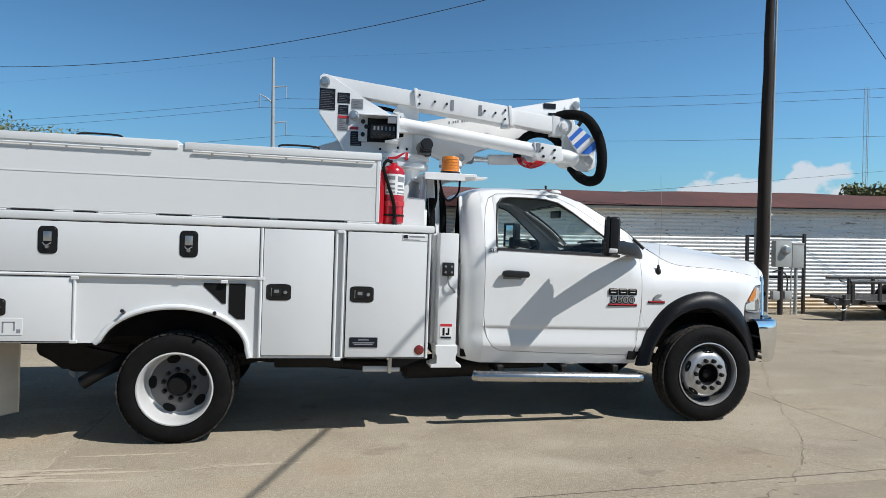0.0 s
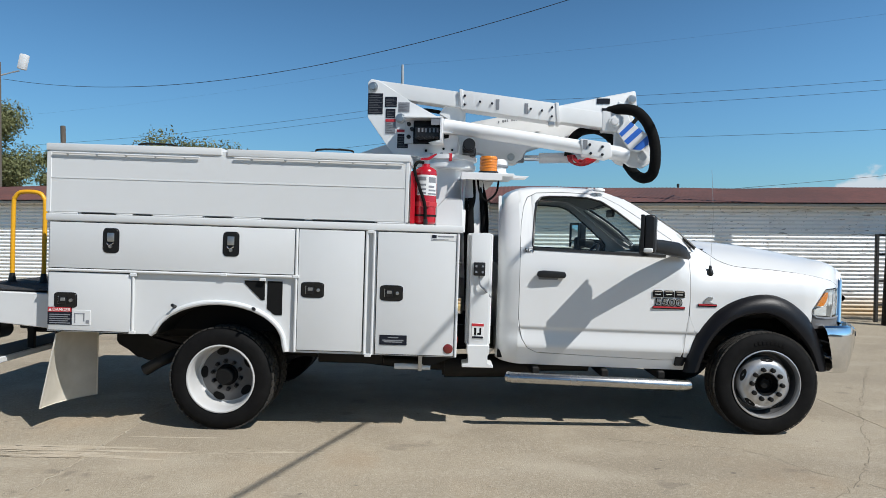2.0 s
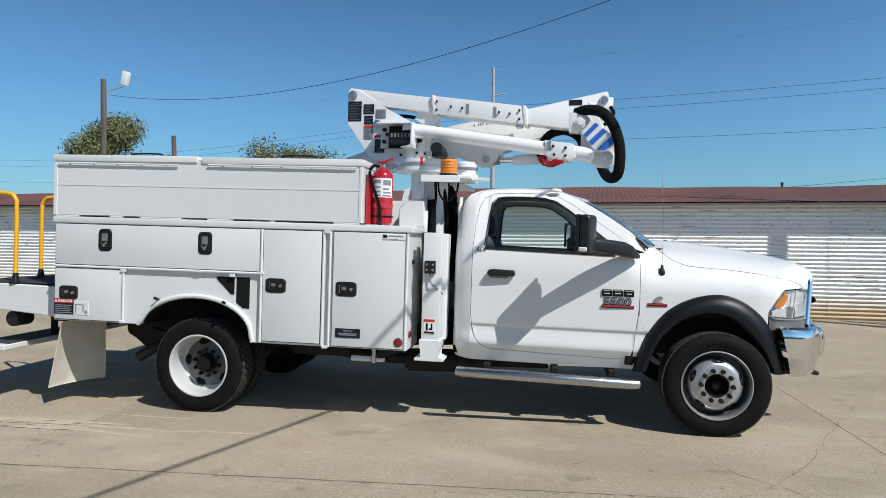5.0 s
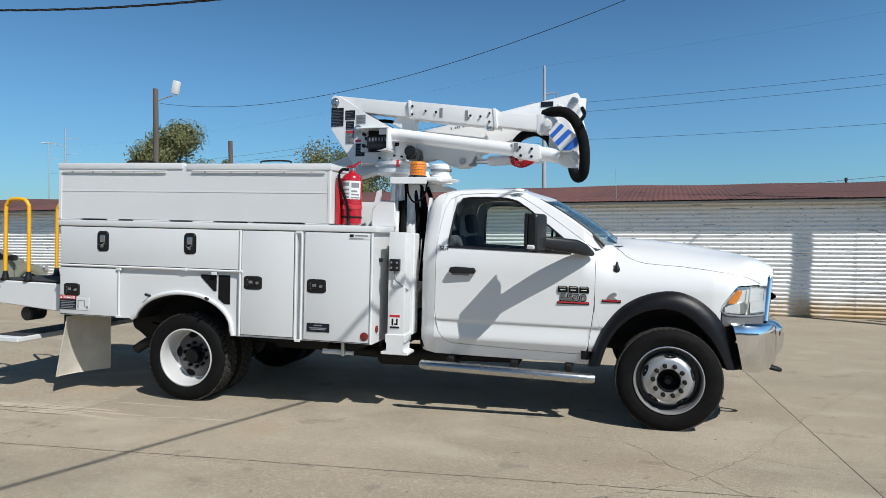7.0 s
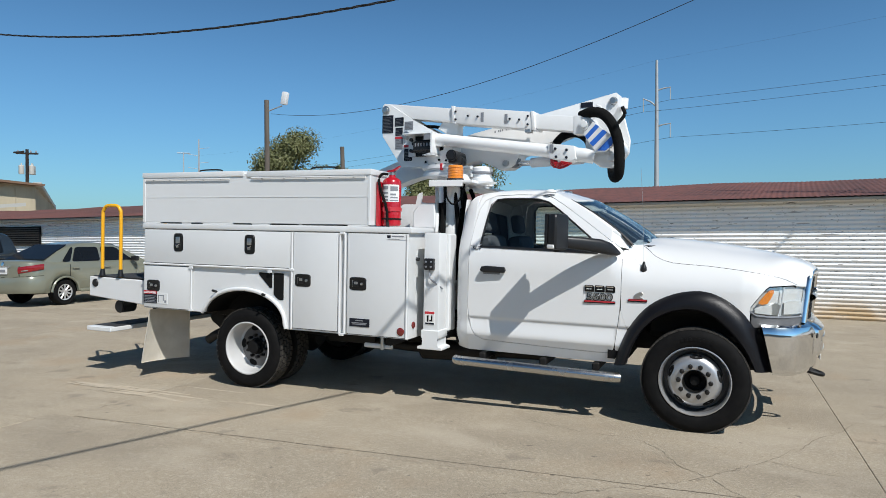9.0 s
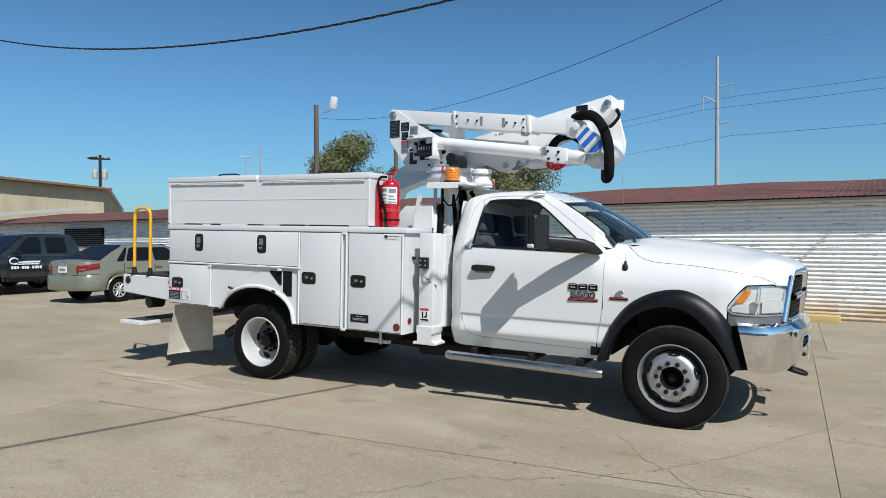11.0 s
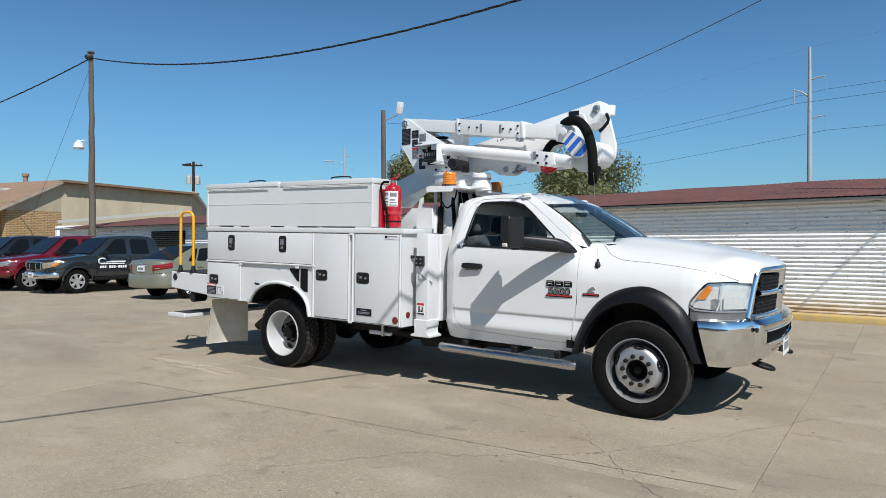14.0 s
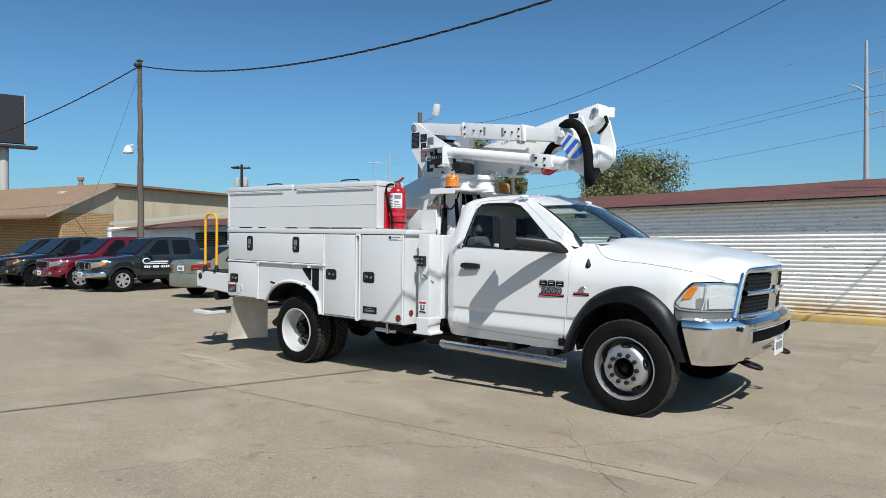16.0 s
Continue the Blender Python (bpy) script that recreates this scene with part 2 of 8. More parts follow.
def lathe(profile, n=40, bm=None, m=None):
    """Radius and height pairs turned round the z axis."""
    own = bmesh.new()
    rings = []
    for r, h in profile:
        if r < 1e-5:
            rings.append([own.verts.new((0, 0, h))] * n)
        else:
            rings.append([own.verts.new((r * math.cos(2 * math.pi * k / n), r * math.sin(2 * math.pi * k / n), h)) for k in range(n)])
    for A, B in zip(rings, rings[1:]):
        for k in range(n):
            q = [A[k], A[(k + 1) % n], B[(k + 1) % n], B[k]]
            q = list(dict.fromkeys(q))
            if len(q) > 2:
                own.faces.new(q)
    return merge(bm, own, m)


def lerp(pts, x):
    if x <= pts[0][0]:
        return pts[0][1]
    for (a, p), (b, q) in zip(pts, pts[1:]):
        if x <= b:
            return p + (q - p) * (x - a) / (b - a)
    return pts[-1][1]


def surface(f, us, vs, bm=None, thick=None):
    """A sheet f(u, v) over the values given; thick: a vector by which its rim is turned in."""
    own = bmesh.new()
    g = [[own.verts.new(f(u, v)) for v in vs] for u in us]
    for i in range(len(us) - 1):
        for j in range(len(vs) - 1):
            try:
                own.faces.new((g[i][j], g[i + 1][j], g[i + 1][j + 1], g[i][j + 1]))
            except ValueError:
                pass
    bmesh.ops.remove_doubles(own, verts=own.verts[:], dist=1e-5)
    if thick is not None:
        rim = [e for e in own.edges if len(e.link_faces) == 1]
        ext = bmesh.ops.extrude_edge_only(own, edges=rim)
        bmesh.ops.translate(own, verts=[v for v in ext["geom"] if isinstance(v, bmesh.types.BMVert)], vec=thick)
    return merge(bm, own)


def spread(a, b, n):
    return [a + (b - a) * i / n for i in range(n + 1)]


def column_panel(lo, hi, y_of, dx=0.04, nz=10, depth=0.02, bm=None, off=0.0, mirror=None, levels=None):
    """A body panel between a lower and an upper line in x, z, laid on the side of the vehicle; levels: heights at which its rows run straight."""
    xs = sorted({p[0] for p in lo} | {p[0] for p in hi})
    xs = [x for x in xs if max(lo[0][0], hi[0][0]) - 1e-6 <= x <= min(lo[-1][0], hi[-1][0]) + 1e-6]
    full = []
    for a, b in zip(xs, xs[1:]):
        k = max(1, int((b - a) / dx + 0.5))
        full += spread(a, b, k)[:-1]
    full.append(xs[-1])

    def f(x, v):
        a, b = lerp(lo, x), lerp(hi, x)
        z = a + (b - a) * v if levels is None else min(max(v, a), b)
        y = y_of(x, z) + off
        return (x, y if mirror is None else 2 * mirror - y, z)

    return surface(f, full, levels or spread(0, 1, nz), bm, Vector((0, depth if mirror is None else -depth, 0)))


def text_mesh(s, size, m, extrude=0.002):
    cu = bpy.data.curves.new("t", "FONT")
    cu.body, cu.size, cu.extrude, cu.align_x, cu.align_y = s, size, extrude, "CENTER", "CENTER"
    ob = bpy.data.objects.new("t", cu)
    me = bpy.data.meshes.new_from_object(ob)
    bm = bmesh.new()
    bm.from_mesh(me)
    bpy.data.objects.remove(ob)
    bpy.data.meshes.remove(me)
    bpy.data.curves.remove(cu)
    bm.transform(m)
    return bm

# ---------------- setting ----------------
CONCRETE = mat("sunlit_yard_concrete", (0.380, 0.3185, 0.230), 0.85, var=0.38, scale=2.3, var2=0.42, scale2=0.42, bump=0.6, bscale=110, tint=(0.252, 0.2105, 0.154), island=0.12, rough_var=0.1)


def enrich(m, kind):
    """Further wear on a material: speckle and tyre streaks on concrete, or flaking and rain stains on sheet metal."""
    n, l = m.node_tree.nodes, m.node_tree.links
    b = n["Principled BSDF"]
    src = b.inputs["Base Color"].links[0].from_socket
    tc = n.new("ShaderNodeTexCoord")
    info = n.new("ShaderNodeObjectInfo")
    far_ = n.new("ShaderNodeMath")
    far_.operation, far_.inputs[1].default_value = "MULTIPLY", 61.0
    l.new(info.outputs["Random"], far_.inputs[0])
    own_ = n.new("ShaderNodeVectorMath")
    l.new(tc.outputs["Object"], own_.inputs[0])
    l.new(far_.outputs[0], own_.inputs[1])
    col = src

    def layer(scale, stretch, lo, hi, other, amount, detail=6, gate=None):
        nonlocal col
        mp = n.new("ShaderNodeMapping")
        mp.inputs["Scale"].default_value = stretch
        l.new(own_.outputs[0], mp.inputs["Vector"])
        t = n.new("ShaderNodeTexNoise")
        t.inputs["Scale"].default_value, t.inputs["Detail"].default_value = scale, detail
        l.new(mp.outputs[0], t.inputs["Vector"])
        r = n.new("ShaderNodeMapRange")
        r.inputs["From Min"].default_value, r.inputs["From Max"].default_value = lo, hi
        r.inputs["To Max"].default_value = amount
        l.new(t.outputs["Fac"], r.inputs["Value"])
        fac = r.outputs[0]
        if gate is not None:
            sp = n.new("ShaderNodeSeparateXYZ")
            l.new(tc.outputs["Object"], sp.inputs[0])
            g = n.new("ShaderNodeMapRange")
            g.inputs["From Min"].default_value, g.inputs["From Max"].default_value = gate
            g.inputs["To Min"].default_value, g.inputs["To Max"].default_value = 1.0, 0.0
            l.new(sp.outputs[2], g.inputs["Value"])
            mu = n.new("ShaderNodeMath")
            mu.operation = "MULTIPLY"
            l.new(fac, mu.inputs[0])
            l.new(g.outputs[0], mu.inputs[1])
            fac = mu.outputs[0]
        mx = n.new("ShaderNodeMix")
        mx.data_type = "RGBA"
        l.new(fac, mx.inputs["Factor"])
        l.new(col, mx.inputs["A"])
        mx.inputs["B"].default_value = (*other, 1)
        col = mx.outputs["Result"]

    if kind == "concrete":
        layer(48, (1, 1, 1), 0.50, 0.70, (0.50, 0.43, 0.33), 0.60, 3)
        layer(130, (1, 1, 1), 0.56, 0.68, (0.11, 0.09, 0.07), 0.70, 2)
        layer(210, (1, 1, 1), 0.60, 0.70, (0.60, 0.54, 0.44), 0.70, 2)
        layer(0.55, (0.7, 1.5, 1), 0.50, 0.70, (0.19, 0.158, 0.118), 0.42, 8)
        layer(1.3, (0.8, 1.3, 1), 0.56, 0.70, (0.46, 0.40, 0.31), 0.45, 8)
        layer(0.8, (1.1, 0.9, 1), 0.58, 0.68, (0.36, 0.235, 0.13), 0.24, 9)
        layer(3.2, (1, 1, 1), 0.64, 0.70, (0.15, 0.125, 0.10), 0.40, 6)
        layer(14, (1, 1, 1), 0.70, 0.74, (0.09, 0.075, 0.06), 0.60, 4)
    else:
        layer(3.5, (0.5, 1, 7), 0.655, 0.675, (0.16, 0.155, 0.15), 0.8, 8)
        layer(8, (0.7, 1, 5), 0.672, 0.69, (0.09, 0.085, 0.08), 0.85, 5)
        layer(16, (0.8, 1, 4), 0.672, 0.69, (0.10, 0.095, 0.09), 0.8, 4)
        layer(1.4, (2.5, 1, 0.35), 0.55, 0.78, (0.50, 0.47, 0.41), 0.3, 6)
        layer(2.0, (1, 1, 1), 0.15, 0.55, (0.50, 0.34, 0.16), 0.9, 5, gate=(0.16, 0.50))
    l.new(col, b.inputs["Base Color"])


enrich(CONCRETE, "concrete")
GRIT = mat("joint_dirt", (0.25, 0.205, 0.15), 0.95, var=0.5, scale=20, bump=0.3)
CRACK = mat("dark_crack_filler", (0.20, 0.165, 0.12), 0.95, var=0.5, scale=30)
CHALK = mat("worn_pale_marking", (0.47, 0.41, 0.32), 0.9, var=0.8, scale=9, tint=(0.375, 0.312, 0.232))
SCUFF = mat("pale_drag_mark", (0.50, 0.43, 0.33), 0.9, var=0.8, scale=7, var2=0.6, scale2=45, tint=(0.40, 0.33, 0.24), bump=0.4, bscale=110)
SHEET = mat("peeling_white_sheet_paint", (0.86, 0.865, 0.855), 0.5, var=0.10, scale=3.0, var2=0.09, scale2=0.6, tint=(0.52, 0.51, 0.49), island=0.07, stretch=(1, 1, 4), rough_var=0.1)
enrich(SHEET, "sheet")
RUST = mat("red_rusted_roof_sheet", (0.17, 0.066, 0.052), 0.8, var=0.7, scale=6.0, var2=0.6, scale2=0.5, tint=(0.075, 0.04, 0.036), bump=0.1, bscale=30, stretch=(1, 0.4, 1))
FLASH = mat("grimy_eave_trim", (0.42, 0.40, 0.35), 0.6, var=0.4, scale=4, tint=(0.25, 0.22, 0.18))
YKERB = mat("worn_yellow_kerb_paint", (0.58, 0.40, 0.12), 0.8, var=0.7, scale=5, tint=(0.38, 0.32, 0.24), bump=0.2)
POLEWOOD = mat("dark_creosoted_pole", (0.015, 0.0105, 0.008), 0.9, var=0.6, scale=10, tint=(0.040, 0.027, 0.020), stretch=(1, 1, 0.06), bump=0.4, bscale=40)
GREYWOOD = mat("weathered_grey_pole", (0.135, 0.112, 0.09), 0.9, var=0.7, scale=9, tint=(0.06, 0.048, 0.04), stretch=(1, 1, 0.06), bump=0.4, bscale=40)
GALV = mat("galvanised_steel", (0.42, 0.44, 0.45), 0.45, 0.7, var=0.4, scale=8, tint=(0.3, 0.31, 0.32))
METERGREY = mat("grey_meter_enamel", (0.36, 0.37, 0.36), 0.5, var=0.25, scale=9, tint=(0.26, 0.26, 0.25))
WIRE = mat("overhead_wire", (0.03, 0.03, 0.032), 0.7)

ground = part("ground", surface(lambda x, y: (x, y, -0.014), [-3000, -60, -10, 12, 60, 3000], [-3000, -60, -10, 12, 60, 3000]), GRIT, smooth=False)
tagged(ground, "dusty concrete yard reaching out between the buildings", "ground", kind="structure")

# wall line of the long sheet-metal building
WA, WB = 9.45, -0.09
WANG = math.atan(WB)


def on_wall(s, out=0.0, z=0.0):
    """A place along the building's front; out: metres towards the yard."""
    u = Vector((math.cos(WANG), math.sin(WANG), 0))
    n = Vector((math.sin(WANG), -math.cos(WANG), 0))
    return Vector((0, WA, z)) + s * u + out * n


WM = Matrix.Translation((0, WA, 0)) @ Matrix.Rotation(WANG, 4, "Z")
EAVE, RIDGE, DEPTH = 2.27, 2.97, 5.0
S0, S1 = -30.5, 27.0

wall_north = part("wall_north", box(S0, 0.08, 0, S1, 0.2, EAVE, 0.0), FLASH, smooth=False, m=WM)
tagged(wall_north, "long white corrugated sheet-metal warehouse wall with peeling paint", "wall", kind="structure")


def corrugated_sheet(length, seed):
    rnd = random.Random(seed)
    pitch, per = 0.0815, 8
    zs = [k * pitch / per for k in range(int(EAVE / pitch * per) + 1)]
    bow = [rnd.uniform(-0.006, 0.006) for _ in range(5)]

    def f(x, z):
        k = x / length * 4
        i = min(int(k), 3)
        b = bow[i] + (bow[i + 1] - bow[i]) * (k - i)
        return (x, 0.012 * math.cos(2 * math.pi * z / pitch) + b * math.sin(z * 1.4), z)

    return surface(f, spread(0, length, 4), zs)


sheets = []
for k in range(3):
    bm = corrugated_sheet(3.05, k)
    me = bpy.data.meshes.new("sheet")
    bm.to_mesh(me)
    bm.free()
    me.materials.append(SHEET)
    me.shade_smooth()
    sheets.append(me)
s, k = S0, 0
while s < S1:
    ob = new("sheet", sheets[k % 3])
    ob.parent = wall_north
    ob.matrix_basis = Matrix.Translation((s, 0.05 - 0.006 * (k % 2), 0.0))
    s, k = s + 3.0, k + 1

# roof of rusty corrugated sheets, and its eave
def roof_wave(x, v):
    sag = 0.02 * math.sin(x * 0.55) + 0.012 * math.sin(x * 1.7 + 1)
    y = -0.275 + v * (DEPTH + 0.275)
    z = EAVE + 0.02 + v * (RIDGE - EAVE) + 0.0045 * math.cos(2 * math.pi * x / 0.105) + sag * v
    return (x, y, z)


us = [S0 + 0.105 / 5 * k for k in range(int((S1 - S0) / (0.105 / 5)))]
roof = part("roof", surface(roof_wave, us, [0, 0.33, 0.335, 0.66, 0.665, 1]), RUST, m=WM)
tagged(roof, "rust-red corrugated metal roof of the long warehouse", "roof", kind="structure")
eave = part("trim", box(S0, -0.23, EAVE - 0.055, S1, -0.20, EAVE + 0.0, 0.004, 1), FLASH, m=WM)
tagged(eave, "grimy painted eave board under the rusted roof", "trim", kind="structure")
soffit = part("soffit", box(S0, -0.195, EAVE - 0.02, S1, 0.08, EAVE - 0.002), FLASH, m=WM)
tagged(soffit, "shaded boards under the roof overhang", "trim", kind="structure")
back = part("wall_back", box(S0, DEPTH - 0.1, 0, S1, DEPTH, RIDGE - 0.05), FLASH, smooth=False, m=WM)
tagged(back, "plain back wall of the warehouse", "wall", kind="structure")
for s in (S0, S1):
    w = part("wall_end", prism([(0.2, 0), (DEPTH - 0.1, 0), (DEPTH - 0.1, RIDGE - 0.06), (0.2, EAVE)], s, s + 0.1, axis="x"), SHEET, smooth=False, m=WM)
    tagged(w, "plain end wall of the sheet-metal warehouse", "wall", kind="structure")

# added wall out of view: gives the chrome something to reflect, blocks low sky
south = part("wall_south", box(-45, -26.2, 0, 50, -26, 5.2, 0.0), FLASH, smooth=False)
tagged(south, "added plain grimy wall, unseen behind the camera, for reflections and less sky light", "wall", kind="structure")

# yellow-painted kerb along the wall foot
rk = random.Random(3)
s = -30.07
kerb = thing("kerb", "worn yellow painted concrete kerb along the warehouse wall", "kerb", WM, kind="structure")
while s < 5.9:
    L = 2.4
    part("kerb_stone", box(s + 0.01, -0.42 + rk.uniform(-0.015, 0.015), -0.02, s + L - 0.01, -0.02, 0.11 + rk.uniform(-0.008, 0.008), 0.02, 2), YKERB, kerb)
    s += L

def slab_yard():
    xs = [5.38 + 6.05 * k for k in range(-7, 5)]
    ys = [-1.335 + 6.1 * k for k in range(-3, 3)]
    rnd = random.Random(5)
    mesh = {}
    for i in range(len(xs) - 1):
        for j in range(len(ys) - 1):
            w, d = xs[i + 1] - xs[i] - 0.006, ys[j + 1] - ys[j] - 0.006
            if "m" not in mesh:
                bm = box(0, 0, -0.05, w, d, 0.0, 0.003, 1)
                me = bpy.data.meshes.new("slab")
                bm.to_mesh(me)
                bm.free()
                me.materials.append(CONCRETE)
                mesh["m"] = me
            ob = new("slab", mesh["m"])
            ob.parent = ground
            x, y = xs[i] + 0.004, ys[j] + 0.004
            # the joints run a little out of square
            ob.matrix_basis = Matrix.Translation((x + 0.024 * (y + 1.335), y + 0.034 * (x - 3.0), rnd.uniform(-0.003, 0.0))) @ Matrix(((1, 0.024, 0, 0), (0.034, 1, 0, 0), (0, 0, 1, 0), (0, 0, 0, 1)))


slab_yard()


def crack(pts, width, seed, mat_=None):
    rnd = random.Random(seed)
    P = []
    for (a, b), (c, d) in zip(pts, pts[1:]):
        n = max(2, int(math.hypot(c - a, d - b) / 0.06))
        for k in range(n):
            P.append((a + (c - a) * k / n + rnd.gauss(0, 0.016 if seed < 7 else 0.003), b + (d - b) * k / n + rnd.gauss(0, 0.016 if seed < 7 else 0.003)))
    P.append(pts[-1])
    bm = bmesh.new()
    prev = None
    for i, (x, y) in enumerate(P):
        x1, y1 = P[min(i + 1, len(P) - 1)]
        x0, y0 = P[max(i - 1, 0)]
        d = Vector((x1 - x0, y1 - y0, 0)).normalized()
        w = width * rnd.uniform(0.3, 1.2) / 2
        nrm = Vector((-d.y, d.x, 0)) * w
        c = Vector((x, y, 0.0022))
        pair = (bm.verts.new(c + nrm), bm.verts.new(c - nrm))
        if prev:
            bm.faces.new((prev[0], prev[1], pair[1], pair[0]))
        prev = pair
    return part("crack", bm, mat_ or CRACK, ground, smooth=False)


crack([(6.9, 2.9), (6.25, 1.95), (5.36, 0.55), (4.77, -0.52), (4.40, -1.0), (4.05, -1.35), (3.3, -1.75), (2.7, -2.5), (2.2, -3.4)], 0.0048, 1)
crack([(x, -1.335 + 0.034 * (x - 3.0)) for x in (-0.6, 0.7, 2.0, 3.2, 4.3, 5.3)], 0.010, 8)
crack([(4.40, -1.0), (4.75, -1.42), (5.3, -1.9)], 0.004, 2)
crack([(3.0, -0.12), (3.5, -0.28), (3.94, -0.31), (4.2, -0.75), (4.40, -1.0)], 0.004, 3)
crack([(4.77, -0.52), (5.3, -0.75), (6.2, -0.7)], 0.004, 4)
crack([(5.45, 0.9), (5.9, 0.75), (6.2, 0.2)], 0.006, 5, CHALK)
crack([(-0.66, 0.0), (-0.67, -0.5), (-0.66, -1.3)], 0.014, 6, CHALK)


def scuff(pts, width, seed, strands=3):
    """A pale drag mark on the concrete: a few broken strands that thin out at both ends."""
    rnd = random.Random(seed)
    bm = bmesh.new()
    P = smooth_path([(x, y, 0.0009) for x, y in pts], 14)
    for k in range(strands):
        a = int(len(P) * rnd.uniform(0.0, 0.45)) if k else 0
        b = min(len(P), a + int(len(P) * rnd.uniform(0.35, 0.8))) if k else len(P)
        shift = width * rnd.uniform(-0.5, 0.5) if k else 0.0
        wide = width * (rnd.uniform(0.15, 0.4) if strands > 1 else 1.0)
        prev = None
        for i in range(a, b):
            d = (P[min(i + 1, len(P) - 1)] - P[max(i - 1, 0)]).normalized()
            w = wide * math.sin(math.pi * (i - a + 0.5) / (b - a)) ** 0.6 * rnd.uniform(0.5, 1.2) / 2
            n = Vector((-d.y, d.x, 0))
            c = P[i] + n * shift + Vector((0, 0, 0.0002 * k))
            pair = (bm.verts.new(c + n * w), bm.verts.new(c - n * w))
            if prev:
                bm.faces.new((prev[0], prev[1], pair[1], pair[0]))
            prev = pair
    return part("scuff", bm, SCUFF, ground, smooth=False)


scuff([(-0.60, -0.180), (-0.2, -0.198), (0.22, -0.203)], 0.030, 1, 1)
scuff([(-1.9, -0.46), (-1.1, -0.50), (0.1, -0.56)], 0.16, 2, 7)
scuff([(-1.5, -0.66), (-0.8, -0.62), (-0.1, -0.70)], 0.13, 3, 6)
scuff([(0.0, -0.60), (0.5, -0.52), (0.95, -0.52)], 0.08, 5, 4)

# ---------------- the utility truck ----------------
YC = 1.12          # middle of the truck
truck = thing("utility_truck", "white utility truck with service body and folded boom, parked on concrete", "truck", pose(0, 0, 0, 0, 1.3, 0))


def both(y):
    return (y, 2 * YC - y)


# ---- chassis
for y in (0.70, 1.54):
    part("frame_rail", box(-1.9, y - 0.04, 0.62, 4.85, y + 0.04, 0.80, 0.01), FRAMEBLACK, truck)
part("rear_axle", cyl((0.03, 0.3, 0.404), (0.03, 1.94, 0.404), 0.065, bm=lathe([(0, -0.17), (0.12, -0.15), (0.19, -0.05), (0.19, 0.05), (0.12, 0.15), (0, 0.17)], 24, m=Matrix.Translation((0.03, YC, 0.404)) @ Matrix.Rotation(radians(90), 4, "Y"))), FRAMEBLACK, truck)
part("front_axle", cyl((4.28, 0.25, 0.47), (4.28, 1.99, 0.47), 0.05), FRAMEBLACK, truck)
part("drive_shaft", cyl((0.1, YC, 0.45), (3.0, YC, 0.62), 0.045), FRAMEBLACK, truck)
part("fuel_tank", box(0.75, 0.75, 0.42, 1.65, 1.5, 0.72, 0.06, 3), FRAMEBLACK, truck)
part("transmission", box(2.3, 0.9, 0.42, 3.4, 1.35, 0.8, 0.06, 2), FRAMEBLACK, truck)
part("exhaust_pipe", tube(smooth_path([(3.0, 0.55, 0.5), (1.6, 0.5, 0.48), (0.6, 0.55, 0.55), (-0.25, 0.42, 0.58), (-0.50, 0.24, 0.50), (-0.66, 0.22, 0.405)]), 0.048, 14), FRAMEBLACK, truck, "sooty exhaust pipe")
part("muffler", cyl((1.75, 0.5, 0.47), (2.5, 0.52, 0.49), 0.10, n=20, bevel=0.02), FRAMEBLACK, truck)
for y in both(0.58):
    part("leaf_spring", prism([(-0.75, 0.62), (-0.3, 0.52), (0.03, 0.47), (0.4, 0.52), (0.85, 0.62), (0.85, 0.58), (0.4, 0.46), (0.03, 0.39), (-0.3, 0.46), (-0.75, 0.58)], y - 0.035, y + 0.035), FRAMEBLACK, truck)
part("rear_fuel_tank", prism([(-1.21, 0.72), (-1.21, 0.535), (-1.185, 0.495), (-0.995, 0.405), (-0.96, 0.372), (-0.92, 0.36), (-0.56, 0.355), (-0.51, 0.39), (-0.49, 0.72)], 0.86, 1.42, 0.022, 2), FRAMEBLACK, truck, "black fuel tank behind the rear axle")
part("battery_box", box(0.70, 0.45, 0.47, 1.25, 0.68, 0.63, 0.02), FRAMEBLACK, truck)


# ---- wheels
def tyre_bm(seed, block):
    """Tyre round the y axis, its outer side at y = 0, with tread blocks."""
    R, W = 0.405, 0.225
    prof = [(0.262, 0.012), (0.275, 0.004), (0.30, -0.004), (0.345, -0.006), (0.375, 0.004), (0.392, 0.02), (0.400, 0.035), (0.401, W / 2), (0.400, W - 0.035), (0.392, W - 0.02), (0.375, W - 0.004), (0.345, W), (0.30, W - 0.004), (0.262, W - 0.02), (0.262, 0.012)]
    bm = lathe(prof, 72)
    bm.transform(Matrix.Rotation(radians(-90), 4, "X"))
    own = bmesh.new()
    count = 44 if block else 60
    rows = ((0.018, 0.062), (0.075, 0.108), (0.118, 0.15), (0.163, 0.207)) if block else ((0.022, 0.055), (0.066, 0.102), (0.122, 0.158), (0.168, 0.203))
    for k in range(count):
        for j, (a, b) in enumerate(rows):
            th = 2 * math.pi * (k + 0.5 * (j % 2)) / count
            half = math.pi / count * (0.78 if block else 0.9)
            pts = []
            for r in (0.396, R + 0.002):
                for y in (a, b):
                    for d in (-half, half):
                        skew = 0.25 * half * (1 if j % 2 else -1) * (1 if y == a else -1)
                        pts.append(own.verts.new((r * math.cos(th + d + skew), y, r * math.sin(th + d + skew))))
            for q in ((4, 5, 7, 6), (0, 1, 5, 4), (2, 3, 7, 6), (0, 2, 6, 4), (1, 3, 7, 5)):
                own.faces.new([pts[i] for i in q])
    return bm, own


